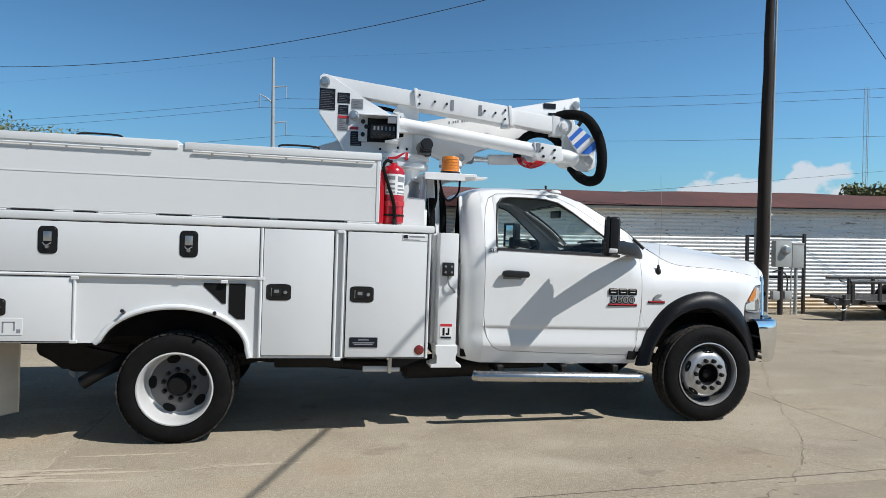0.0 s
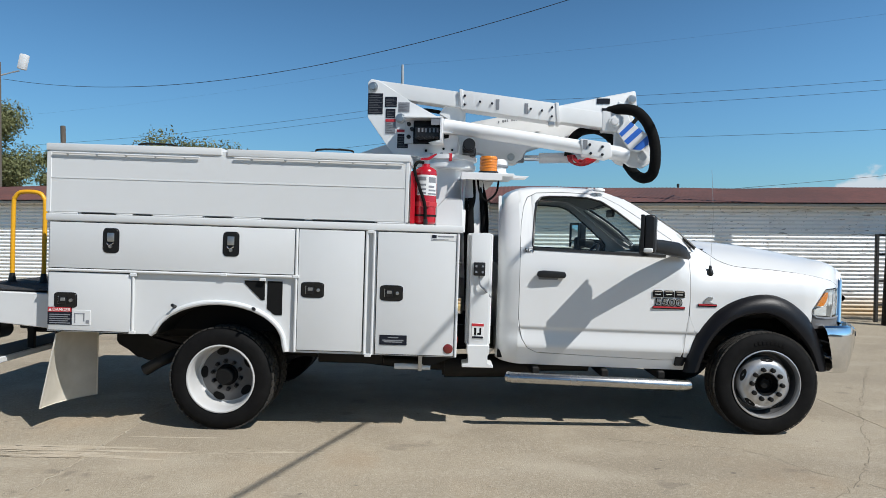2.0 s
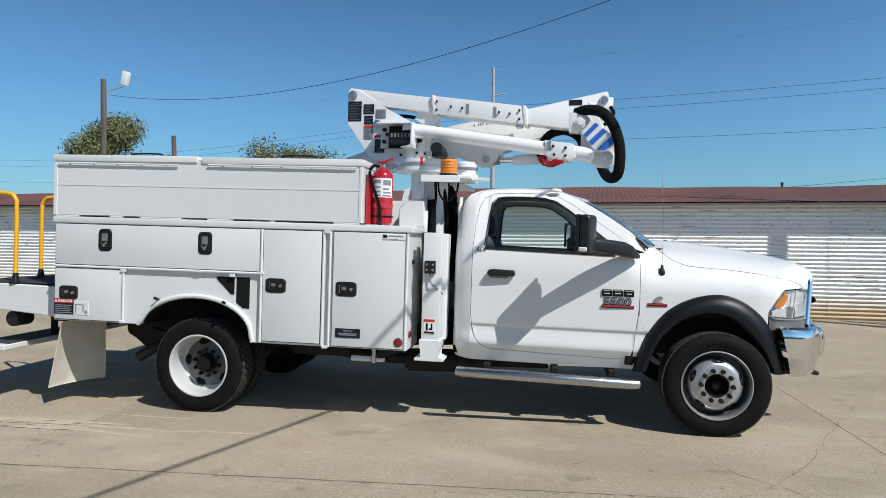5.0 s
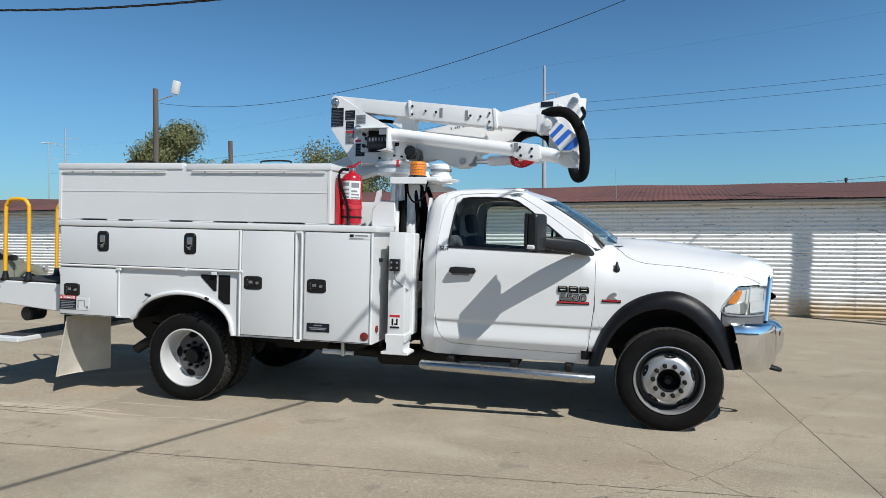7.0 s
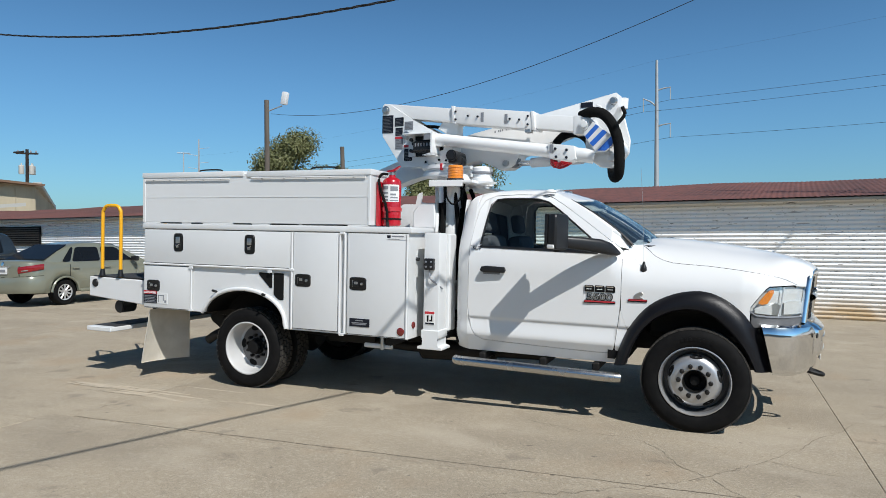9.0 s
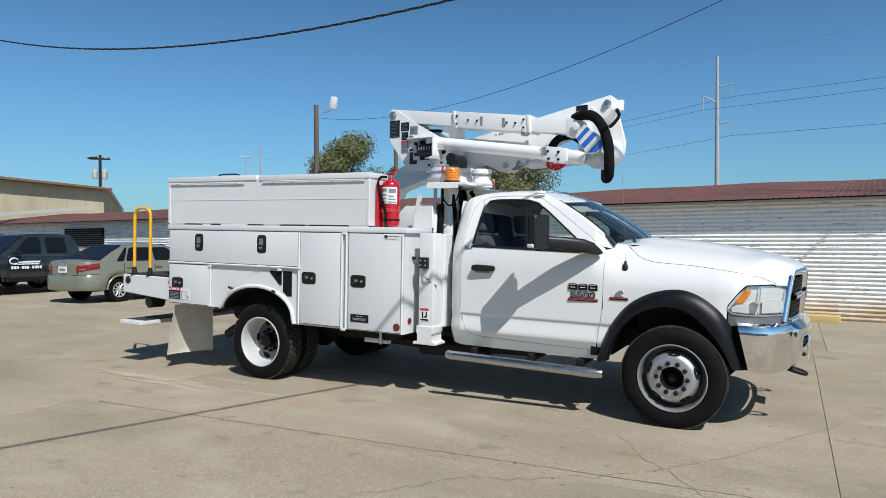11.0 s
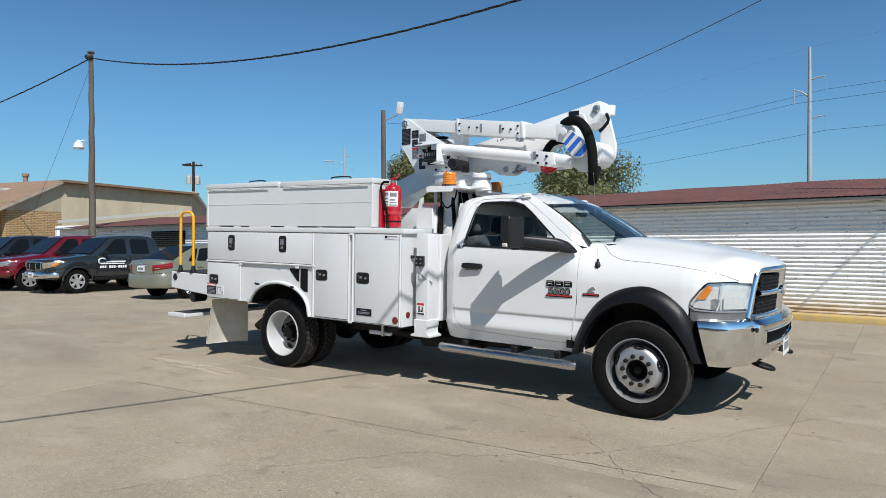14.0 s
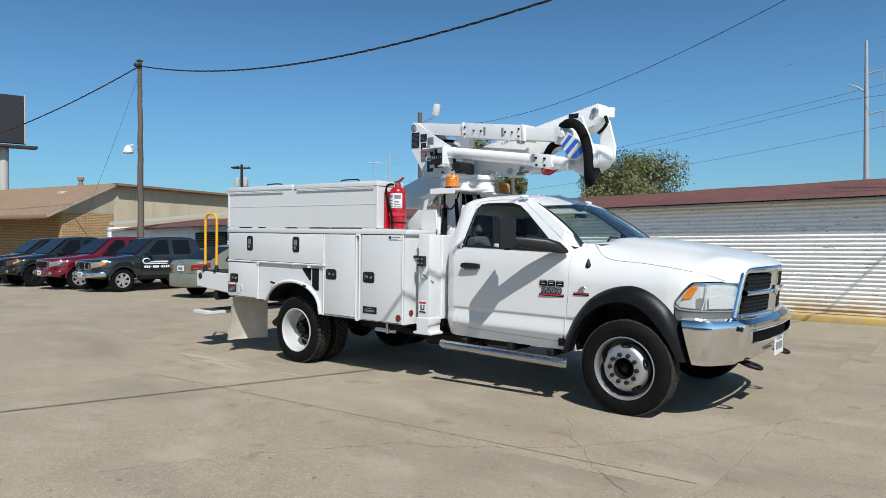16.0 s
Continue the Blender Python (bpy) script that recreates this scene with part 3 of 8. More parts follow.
def letters_ring(word, radius, size):
    bm = None
    for i, ch in enumerate(word):
        th = radians(90) - (i - (len(word) - 1) / 2) * size * 1.05 / radius
        m = Matrix.Translation((radius * math.cos(th), -0.006, radius * math.sin(th))) @ Matrix.Rotation(-(th - radians(90)), 4, "Y") @ Matrix.Rotation(radians(90), 4, "X")
        own = box(-size * 0.32, -size * 0.42, 0, size * 0.32, size * 0.42, 0.003)
        bm = merge(bm, own, m)
    return bm


def front_wheel():
    rim = lathe([(0.262, 0.03), (0.267, -0.002), (0.260, -0.004), (0.252, 0.010), (0.2465, 0.04), (0.2475, 0.05), (0.25, 0.16), (0.203, 0.16), (0.204, 0.075), (0.200, 0.048), (0.188, 0.024), (0.170, 0.008), (0.150, 0.0), (0.092, 0.0), (0.086, 0.008), (0.085, 0.09), (0.0, 0.09)], 60)
    rim.transform(Matrix.Rotation(radians(-90), 4, "X"))
    w = part("wheel", rim, RIM, None, "silver steel front wheel")
    carcass, blocks = tyre_bm(1, False)
    part("tread", blocks, TREAD, part("tyre", carcass, RUBBER, w), "dusty ribbed tread", smooth=False)
    # the recess shade is painted on: this barrel is darker than the silver rim
    part("barrel", lathe([(0.2462, 0.042), (0.2445, 0.06), (0.239, 0.148), (0.206, 0.149), (0.2048, 0.078)], 60, m=Matrix.Rotation(radians(-90), 4, "X")), DISC, w, "inner wheel barrel, darkened to stand for shade")
    part("sidewall_mark", letters_ring("xxxxxxxx", 0.325, 0.03), RUBBER, w)
    part("hub", lathe([(0.0, 0.03), (0.035, 0.03), (0.042, 0.038), (0.05, 0.06), (0.078, 0.06), (0.083, 0.0), (0.0835, -0.006)], 32, m=Matrix.Rotation(radians(-90), 4, "X")), SEAM, w, "black hub bore")
    nut = lathe([(0, -0.034), (0.013, -0.032), (0.017, -0.024), (0.019, 0.002)], 8, m=Matrix.Rotation(radians(-90), 4, "X"))
    me = None
    for k in range(10):
        th = 2 * math.pi * k / 10
        if me is None:
            first = part("lug_nut", nut, FRAMEBLACK, w)
            me = first.data
            ob = first
        else:
            ob = new("lug_nut", me)
            ob.parent = w
        ob.matrix_basis = Matrix.Translation((0.118 * math.cos(th), 0.0, 0.118 * math.sin(th)))
    hole = None
    for k in range(5):
        th = 2 * math.pi * (k + 0.25) / 5
        own = lathe([(0, -0.002), (0.9, -0.002), (1.0, 0.004), (0.95, 0.02), (0, 0.02)], 20)
        own.transform(Matrix.Diagonal((0.023, 0.050, 1, 1)))
        own.transform(Matrix.Rotation(radians(-90), 4, "X"))
        ob = part("hand_hole", own, SEAM, w)
        ob.matrix_basis = Matrix.Rotation(-th, 4, "Y") @ Matrix.Translation((0.186, 0.0255, 0)) @ Matrix.Rotation(radians(48), 4, "Z")
    return w


def rear_wheel(outer):
    rim = lathe([(0.262, 0.03), (0.268, -0.002), (0.258, -0.004), (0.249, 0.008), (0.244, 0.03), (0.241, 0.08), (0.238, 0.14), (0.234, 0.185), (0.222, 0.198), (0.195, 0.20), (0.165, 0.196), (0.0, 0.196)], 60)
    rim.transform(Matrix.Rotation(radians(-90), 4, "X"))
    w = part("wheel", rim, RIMWHITE, None, "white dished rear wheel")
    carcass, blocks = tyre_bm(2, True)
    part("tread", blocks, TREAD, part("tyre", carcass, RUBBER, w), "dusty chunky tread blocks", smooth=False)
    # disc coloured darker than the rim for the shade inside the dish
    part("disc", lathe([(0.212, 0.1965), (0.205, 0.193), (0.166, 0.190), (0.15, 0.180), (0.125, 0.174), (0.0, 0.174)], 40, m=Matrix.Rotation(radians(-90), 4, "X")), DISC, w, "wheel disc, greyed to stand for shade in the dish")
    part("brake_drum", lathe([(0.24, 0.202), (0.235, 0.23), (0.10, 0.24), (0.0, 0.24)], 32, m=Matrix.Rotation(radians(-90), 4, "X")), FRAMEBLACK, w)
    if outer:
        part("hub", lathe([(0.0, 0.085), (0.055, 0.085), (0.068, 0.095), (0.072, 0.15), (0.084, 0.155), (0.086, 0.176)], 28, m=Matrix.Rotation(radians(-90), 4, "X")), SEAM, w, "black hub end")
        me = None
        for k in range(10):
            th = 2 * math.pi * k / 10
            if me is None:
                ob = part("lug_nut", lathe([(0, 0.125), (0.012, 0.127), (0.016, 0.135), (0.018, 0.172)], 6, m=Matrix.Rotation(radians(-90), 4, "X")), BLACK, w)
                me = ob.data
            else:
                ob = new("lug_nut", me)
                ob.parent = w
            ob.matrix_basis = Matrix.Translation((0.113 * math.cos(th), 0.0, 0.113 * math.sin(th)))
        for k in range(5):
            th = 2 * math.pi * (k + 0.6) / 5
            own = lathe([(0, -0.003), (0.9, -0.003), (1.0, 0.004), (0, 0.02)], 18)
            own.transform(Matrix.Diagonal((0.032, 0.050, 1, 1)))
            own.transform(Matrix.Rotation(radians(-90), 4, "X"))
            ob = part("hand_hole", own, SEAM, w)
            ob.matrix_basis = Matrix.Rotation(-th, 4, "Y") @ Matrix.Translation((0.190, 0.189, 0))
    return w


FZ, RZ = 0.497, 0.403
flip = Matrix.Rotation(math.pi, 4, "Z")
for k, (make, m) in enumerate([
        (lambda: front_wheel(), Matrix.Translation((4.279, 0.0, FZ)) @ Matrix.Rotation(radians(2), 4, "Y")),
        (lambda: front_wheel(), Matrix.Translation((4.279, 2 * YC, FZ)) @ flip),
        (lambda: rear_wheel(True), Matrix.Translation((0.028, 0.0, RZ)) @ Matrix.Rotation(radians(11), 4, "Y")),
        (lambda: rear_wheel(False), Matrix.Translation((0.028, 0.29, RZ)) @ Matrix.Rotation(radians(25), 4, "Y")),
        (lambda: rear_wheel(True), Matrix.Translation((0.028, 2 * YC, RZ)) @ flip),
        (lambda: rear_wheel(False), Matrix.Translation((0.028, 2 * YC - 0.29, RZ)) @ flip)]):
    w = make()
    w.parent = truck
    w.matrix_basis = m

# ---- service body
arch = [(-0.47, 0.745)]
for k in range(0, 19):
    a = math.pi - k * math.pi * 0.985 / 18
    if k > 9 or 0.70 + 0.295 * math.sin(a) > 0.748:
        arch.append((0.025 + 0.495 * math.cos(a), 0.70 + 0.295 * math.sin(a)))
outline = [(-1.30, 0.745)] + arch + [(0.55, 0.640), (1.855, 0.640), (1.855, 1.60), (-1.30, 1.60)]
SIDE = -0.058
for s in (0, 1):
    y0, y1 = (SIDE, 0.42) if s == 0 else (2 * YC - 0.42, 2 * YC - SIDE)
    part("compartment_body", prism(outline, y0, y1), BODYWHITE, truck, "white steel side compartment with a wheel arch")
    # thin black strip just below the arch line
    liner = [(x, z - 0.004) for x, z in arch[1:]]
    part("arch_liner", prism(liner + [(0.025 + (x - 0.025) * 0.985, z - 0.006) for x, z in reversed(liner)], y0 + (0.012 if s == 0 else 0.0), y1 - (0.0 if s == 0 else 0.012)), FRAMEBLACK, truck, "black strip under the wheel arch")
    out = SIDE if s == 0 else 2 * YC - SIDE
    sgn = -1 if s == 0 else 1
    part("arch_lip", tube([(-0.50, out + sgn * 0.004, 0.745)] + [(0.025 + 0.507 * math.cos(math.pi - k * math.pi / 24), out + sgn * 0.012, 0.70 + 0.308 * math.sin(math.pi - k * math.pi / 24)) for k in range(25) if k > 12 or 0.70 + 0.308 * math.sin(math.pi * k / 24) > 0.752] + [(0.545, out + sgn * 0.006, 0.645)], 0.020, 10), BODYWHITE, truck, "rounded white fender lip")
    part("top_rail", box(-1.318, (y0 - 0.022) if s == 0 else y0 - 0.01, 1.598, 1.885, (y1 + 0.01) if s == 0 else y1 + 0.022, 1.652, 0.012, 2), BODYWHITE, truck, "pale top rail along the compartments")
part("cargo_floor", box(-1.30, 0.42, 0.92, 1.855, 2 * YC - 0.42, 1.0), BODYWHITE, truck)
part("bulkhead", box(1.82, 0.42, 0.8, 1.855, 2 * YC - 0.42, 1.6, 0.005, 1), BODYWHITE, truck)
part("tail_panel", box(-1.30, 0.42, 0.8, -1.27, 2 * YC - 0.42, 1.5, 0.005, 1), BODYWHITE, truck)
# black box across the inner end of the near wheel arch
part("wheel_housing", box(-0.46, 0.28, 0.745, 0.6, 0.42, 0.99), SEAM, truck, "black box closing the back of the wheel arch")

DY = -0.078


def latch_upright(parent, x, z, w=0.112, h=0.178):
    own = prism([(x + a * w / 2, z + b * h / 2) for a, b in rounded()], DY - 0.007, DY + 0.004, 0.003, 1)
    o = part("latch", own, LATCH, parent, "black paddle latch with a bright lever")
    part("paddle", box(x - w * 0.24, DY - 0.016, z - h * 0.05, x + w * 0.24, DY - 0.004, z + h * 0.33, 0.006, 2), STEEL, parent)
    part("latch_rim", prism([(x + a * (w + 0.012) / 2, z + b * (h + 0.012) / 2) for a, b in rounded()], DY - 0.004, DY + 0.004, 0.002, 1), FLARE, parent)
    part("handle_lip", tube(smooth_path([(x - w * 0.22, DY - 0.014, z - h * 0.10), (x - w * 0.05, DY - 0.022, z - h * 0.20), (x + w * 0.22, DY - 0.014, z - h * 0.10)], 4), 0.005, 6), CHROME, parent)
    part("lock_button", lathe([(0, -0.02), (0.012, -0.018), (0.014, 0)], 14, m=Matrix.Translation((x, DY - 0.004, z - h * 0.26)) @ Matrix.Rotation(radians(-90), 4, "X")), STEEL, parent)
    return o


def rounded(n=6, r=0.48):
    pts = []
    for cx, cz, a0 in ((1 - r, 1 - r * 0.7, 0), (-1 + r, 1 - r * 0.7, 90), (-1 + r, -1 + r * 0.7, 180), (1 - r, -1 + r * 0.7, 270)):
        for k in range(n):
            a = radians(a0 + 90 * k / (n - 1))
            pts.append((cx + r * math.cos(a), cz + r * 0.7 * math.sin(a)))
    return pts


def latch_flat(parent, x, z, w=0.165, h=0.108):
    own = prism([(x + a * w / 2, z + b * h / 2) for a, b in rounded()], DY - 0.007, DY + 0.004, 0.003, 1)
    part("latch", own, LATCH, parent, "black paddle latch with a grey lever")
    part("paddle", box(x - w * 0.30, DY - 0.015, z - h * 0.28, x + w * 0.10, DY - 0.004, z + h * 0.24, 0.010, 2), BLACK, parent)
    part("handle_lip", box(x - w * 0.33, DY - 0.012, z - h * 0.28, x - w * 0.29, DY - 0.004, z + h * 0.28, 0.002, 1), STEEL, parent)
    part("handle_lip", box(x - w * 0.20, DY - 0.0175, z - h * 0.05, x + w * 0.02, DY - 0.013, z + h * 0.18, 0.003, 1), STEEL, parent)
    part("latch_rim", prism([(x + a * (w + 0.012) / 2, z + b * (h + 0.012) / 2) for a, b in rounded()], DY - 0.004, DY + 0.004, 0.002, 1), FLARE, parent)
    part("lock_button", lathe([(0, -0.02), (0.012, -0.018), (0.014, 0)], 14, m=Matrix.Translation((x + w * 0.28, DY - 0.004, z)) @ Matrix.Rotation(radians(-90), 4, "X")), STEEL, parent)


def door(x0, z0, x1, z1, label):
    part("door_gap", box(x0 - 0.006, SIDE - 0.003, z0 - 0.006, x1 + 0.006, SIDE + 0.002, z1 + 0.006), SEAM, truck)
    return part("compartment_door", box(x0, DY, z0, x1, SIDE - 0.004, z1, 0.007, 2), BODYWHITE, truck, label)


d1 = door(-1.285, 1.238, 0.600, 1.588, "long white top-hinged compartment door with two latches")
d2 = door(-1.285, 0.757, -0.645, 1.205, "white rear compartment door with one latch")
d3 = door(0.628, 0.662, 1.130, 1.588, "tall white compartment door with a latch")
d4 = door(1.232, 0.652, 1.835, 1.588, "tall white front compartment door with a latch and plate")
latch_upright(d1, -0.81, 1.457)
latch_upright(d1, 0.11, 1.458)
latch_flat(d2, -1.150, 0.990)
latch_flat(d3, 0.742, 1.127)
latch_flat(d4, 1.347, 1.122)
for a, b in (((-1.29, DY, 1.222), (0.612, DY, 1.222)), ((-0.632, DY, 0.75), (-0.632, DY, 1.205)), ((0.614, DY, 0.65), (0.614, DY, 1.59)), ((1.150, DY, 0.645), (1.150, DY, 1.59)), ((1.205, DY, 0.645), (1.205, DY, 1.59)), ((1.848, DY, 0.645), (1.848, DY, 1.59))):
    part("hinge_rod", tube([a, b], 0.011, 8), BODYWHITE, truck)
for x, z in ((-0.632, 1.2), (-0.632, 0.758), (1.178, 0.64), (1.178, 1.585), (0.612, 1.225), (0.06, 1.222), (0.36, 1.195)):
    part("hinge_clip", box(x - 0.025, DY - 0.014, z - 0.012, x + 0.025, DY + 0.004, z + 0.012, 0.003, 1), BODYWHITE, truck)
# louvre openings beside the arch
part("vent", prism([(0.215, 1.182), (0.372, 1.182), (0.372, 1.035), (0.345, 1.035), (0.215, 1.16)], SIDE - 0.004, SIDE + 0.05), SEAM, truck, "dark open vent")
part("vent", prism([(0.392, 1.182), (0.508, 1.182), (0.508, 0.922), (0.452, 0.922), (0.392, 0.968)], SIDE - 0.004, SIDE + 0.05), SEAM, truck, "dark open vent")
part("vent_frame", box(0.205, SIDE - 0.008, 1.184, 0.515, SIDE + 0.002, 1.191, 0.001, 1), BODYWHITE, truck)
for x, z in ((-0.315, 0.962), (0.30, 0.955)):
    part("hook_stud", cyl((x, SIDE, z), (x + 0.004, DY - 0.05, z + 0.02), 0.013, n=12, bevel=0.004), BLACK, truck, "black rubber-capped stud")
# plates, decals and reflectors on the side
part("badge_plate", box(1.265, DY - 0.006, 0.725, 1.475, DY + 0.001, 0.800, 0.002, 1), DECAL, truck, "small dark maker's plate")
for k, (a, b, z) in enumerate(((1.33, 1.41, 0.782), (1.29, 1.45, 0.760), (1.30, 1.44, 0.748))):
    part("plate_line", box(a, DY - 0.0075, z - 0.004, b, DY - 0.005, z + 0.004), DECALGREY, truck)
part("reflector", lathe([(0, -0.010), (0.030, -0.009), (0.037, -0.004), (0.037, 0.002)], 24, m=Matrix.Translation((1.793, DY, 0.708)) @ Matrix.Rotation(radians(-90), 4, "X")), REDPLASTIC, truck, "round red reflector")
part("reflector", lathe([(0, -0.010), (0.026, -0.009), (0.032, -0.004), (0.032, 0.002)], 20, m=Matrix.Translation((1.858, 0.05, 0.76)) @ Matrix.Rotation(radians(90), 4, "Y") @ Matrix.Rotation(math.pi, 4, "X")), REDPLASTIC, truck, "round red reflector")
part("rubber_stop", lathe([(0, 0.03), (0.016, 0.028), (0.018, 0)], 14, m=Matrix.Translation((1.856, 0.1, 1.36)) @ Matrix.Rotation(radians(90), 4, "Y")), BLACK, truck)
dn = part("danger_sign", box(-1.285, DY - 0.004, 0.80, -1.10, DY + 0.001, 0.935, 0.001, 1), DECAL, truck, "red and black danger sticker")
part("sign_header", box(-1.283, DY - 0.0055, 0.898, -1.102, DY - 0.003, 0.933), DECALRED, dn)
part("lettering", text_mesh("DANGER", 0.034, Matrix.Translation((-1.178, DY - 0.0065, 0.915)) @ Matrix.Rotation(radians(90), 4, "X")), DECALWHITE, dn)
part("warning_triangle", prism([(-1.278, 0.905), (-1.252, 0.905), (-1.265, 0.926)], DY - 0.007, DY - 0.004), DECALWHITE, dn)
for k in range(5):
    part("text_bar", box(-1.27, DY - 0.0055, 0.81 + k * 0.016, -1.11 - 0.02 * (k % 2), DY - 0.003, 0.817 + k * 0.016), DECALGREY, dn)
dg = part("diagram_sign", box(-1.095, DY - 0.004, 0.80, -0.955, DY + 0.001, 0.915, 0.001, 1), BODYWHITE, truck, "faded white diagram sticker")
for a, b, c, d in ((-1.08, 0.815, -1.07, 0.89), (-1.08, 0.885, -1.0, 0.892), (-1.01, 0.83, -1.0, 0.89), (-0.99, 0.815, -0.965, 0.84)):
    part("diagram_line", box(a, DY - 0.0055, b, c, DY - 0.003, d), DECALGREY, dg)
ds = part("name_sticker", box(1.64, DY - 0.003, 1.535, 1.83, DY + 0.001, 1.58, 0.001, 1), DECALWHITE, truck, "small white inspection sticker")
part("sticker_mark", box(1.645, DY - 0.0045, 1.552, 1.68, DY - 0.002, 1.577), DECAL, ds)
part("sticker_line", box(1.69, DY - 0.0045, 1.562, 1.81, DY - 0.002, 1.572), DECALGREY, ds)
part("sticker_line", box(1.65, DY - 0.0045, 1.540, 1.77, DY - 0.002, 1.545), DECALGREY, ds)

# ---- long tool chest on the near side
CY0, CY1 = -0.066, 0.335
part("tool_chest", box(-1.315, CY0, 1.664, 1.452, CY1, 2.165, 0.006, 1), BODYWHITE, truck, "long white tool chest on top of the compartments")
part("chest_lid", box(-1.325, CY0 - 0.012, 2.135, 0.018, CY1 + 0.01, 2.19, 0.008, 2), BODYWHITE, truck, "white hinged chest lid")
part("chest_lid", box(0.060, CY0 - 0.012, 2.128, 1.462, CY1 + 0.01, 2.183, 0.008, 2), BODYWHITE, truck, "white hinged chest lid")
part("chest_crease", box(-1.31, CY0 - 0.003, 1.925, 1.44, CY0 + 0.001, 1.931), BODYWHITE, truck)
part("corner_trim", box(1.428, CY0 - 0.005, 1.664, 1.457, CY0 + 0.02, 2.13, 0.004, 1), BODYWHITE, truck)
part("corner_trim", box(-1.322, CY0 - 0.005, 1.664, -1.285, CY0 + 0.02, 2.13, 0.004, 1), BODYWHITE, truck)
for a, b in ((-1.27, -0.15), (0.12, 1.41)):
    part("lid_hinge", tube([(a, CY0 - 0.016, 2.118), (b, CY0 - 0.016, 2.112)], 0.007, 8), BODYWHITE, truck)
    for k in range(5):
        x = a + (b - a) * (k + 0.5) / 5
        part("rivet", lathe([(0, -0.012), (0.008, -0.008), (0.01, 0)], 8, m=Matrix.Translation((x, CY0 - 0.012, 2.108)) @ Matrix.Rotation(radians(-90), 4, "X")), STEEL, truck)
for a, b in ((-1.05, -0.8), (-0.65, -0.52), (-0.1, 0.1), (0.35, 0.66), (0.72, 1.2)):
    part("shim_gap", box(a, CY0 - 0.002, 1.655, b, CY0 + 0.03, 1.663), SEAM, truck)
for a, b in ((-1.30, -1.08), (-0.78, -0.66), (-0.5, -0.12), (0.12, 0.33), (1.22, 1.44)):
    part("sealant", box(a, CY0 - 0.003, 1.653, b, CY0 + 0.03, 1.664, 0.003, 1), BODYWHITE, truck)
for x in (-0.55, 0.85):
    part("lid_handle", tube(smooth_path([(x - 0.14, 0.1, 2.18), (x - 0.13, 0.1, 2.222), (x + 0.13, 0.1, 2.222), (x + 0.14, 0.1, 2.18)], 4), 0.008, 8), FRAMEBLACK, truck, "thin dark lid handle")
# far-side chest and the cargo well
part("far_rail", box(-1.31, 1.9, 1.652, 1.86, 2.3, 1.70, 0.01, 2), BODYWHITE, truck)
part("pedestal_box", prism([(1.30, 1.0), (1.86, 1.0), (1.86, 1.89), (1.45, 1.89), (1.30, 1.75)], 0.62, 1.54, 0.012, 2), BODYWHITE, truck, "white boom pedestal housing")
part("cargo_cover", prism([(1.47, 1.655), (1.85, 1.655), (1.85, 1.93), (1.72, 1.93), (1.47, 1.67)], 1.66, 2.1, 0.01, 1), BODYWHITE, truck)

part("boom_bracket", prism([(1.66, 1.652), (1.66, 1.81), (1.75, 1.90), (1.88, 1.89), (1.89, 1.652)], 0.43, 0.47, 0.006, 1), BODYWHITE, truck, "white angled bracket beside the extinguisher")
part("bracket_flange", prism([(1.665, 1.82), (1.70, 1.98), (1.745, 2.0), (1.745, 1.895)], 0.44, 0.452), BODYWHITE, truck)

# ---- tail shelf, rails, flap
part("tail_shelf", prism([(-2.265, 0.815), (-1.302, 0.742), (-1.302, 1.02), (-2.265, 1.035)], 0.06, 2.18, 0.008, 1), BODYWHITE, truck, "white tail shelf")
part("deck_plate", box(-2.24, 0.09, 1.036, -1.305, 2.15, 1.046, 0.003, 1), DECK, truck, "black non-slip deck")
part("shelf_lamp", lathe([(0, -0.012), (0.035, -0.012), (0.045, -0.004), (0.048, 0.004)], 20, m=Matrix.Translation((-2.17, 0.058, 0.965)) @ Matrix.Rotation(radians(-90), 4, "X")), BLACK, truck, "round black lamp grommet")
for y in (0.085, 0.74):
    for_rail = smooth_path([(-2.09, y, 1.04), (-2.09, y, 1.70), (-2.075, y, 1.80), (-2.02, y, 1.845), (-1.88, y, 1.845), (-1.825, y, 1.80), (-1.81, y, 1.70), (-1.81, y, 1.04)], 6)
    g = part("grab_rail", tube(for_rail, 0.019, 12), YELLOW, truck, "yellow painted grab rail hoop")
    for x in (-2.09, -1.81):
        part("rail_foot", lathe([(0.048, 0), (0.048, 0.006), (0.034, 0.012), (0.023, 0.07), (0.021, 0.085)], 16, m=Matrix.Translation((x, y, 1.044))), BLACK, g)
part("rear_lamp", cyl((-1.850, 0.10, 0.706), (-1.850, 0.30, 0.706), 0.072, n=24, bevel=0.012), BLACK, truck, "round black tail lamp can")
ts = part("tail_step", box(-2.16, -0.06, 0.440, -1.79, 2 * YC + 0.06, 0.487, 0.006, 1), BODYWHITE, truck, "white folding step plate under the tail shelf")
part("step_mat", box(-2.14, 0.03, 0.4885, -1.81, 2 * YC - 0.03, 0.4925), DECK, ts, "dark non-slip strip")
for y in (0.62, 1.62):
    part("step_hanger", box(-1.86, y - 0.02, 0.48, -1.80, y + 0.02, 0.80, 0.006, 1), FRAMEBLACK, ts)
part("hitch", box(-2.15, 0.95, 0.6, -1.6, 1.29, 0.75, 0.02), FRAMEBLACK, truck)
part("hanger", box(-1.45, 0.3, 0.55, -1.38, 0.6, 0.78, 0.01, 1), FRAMEBLACK, truck)


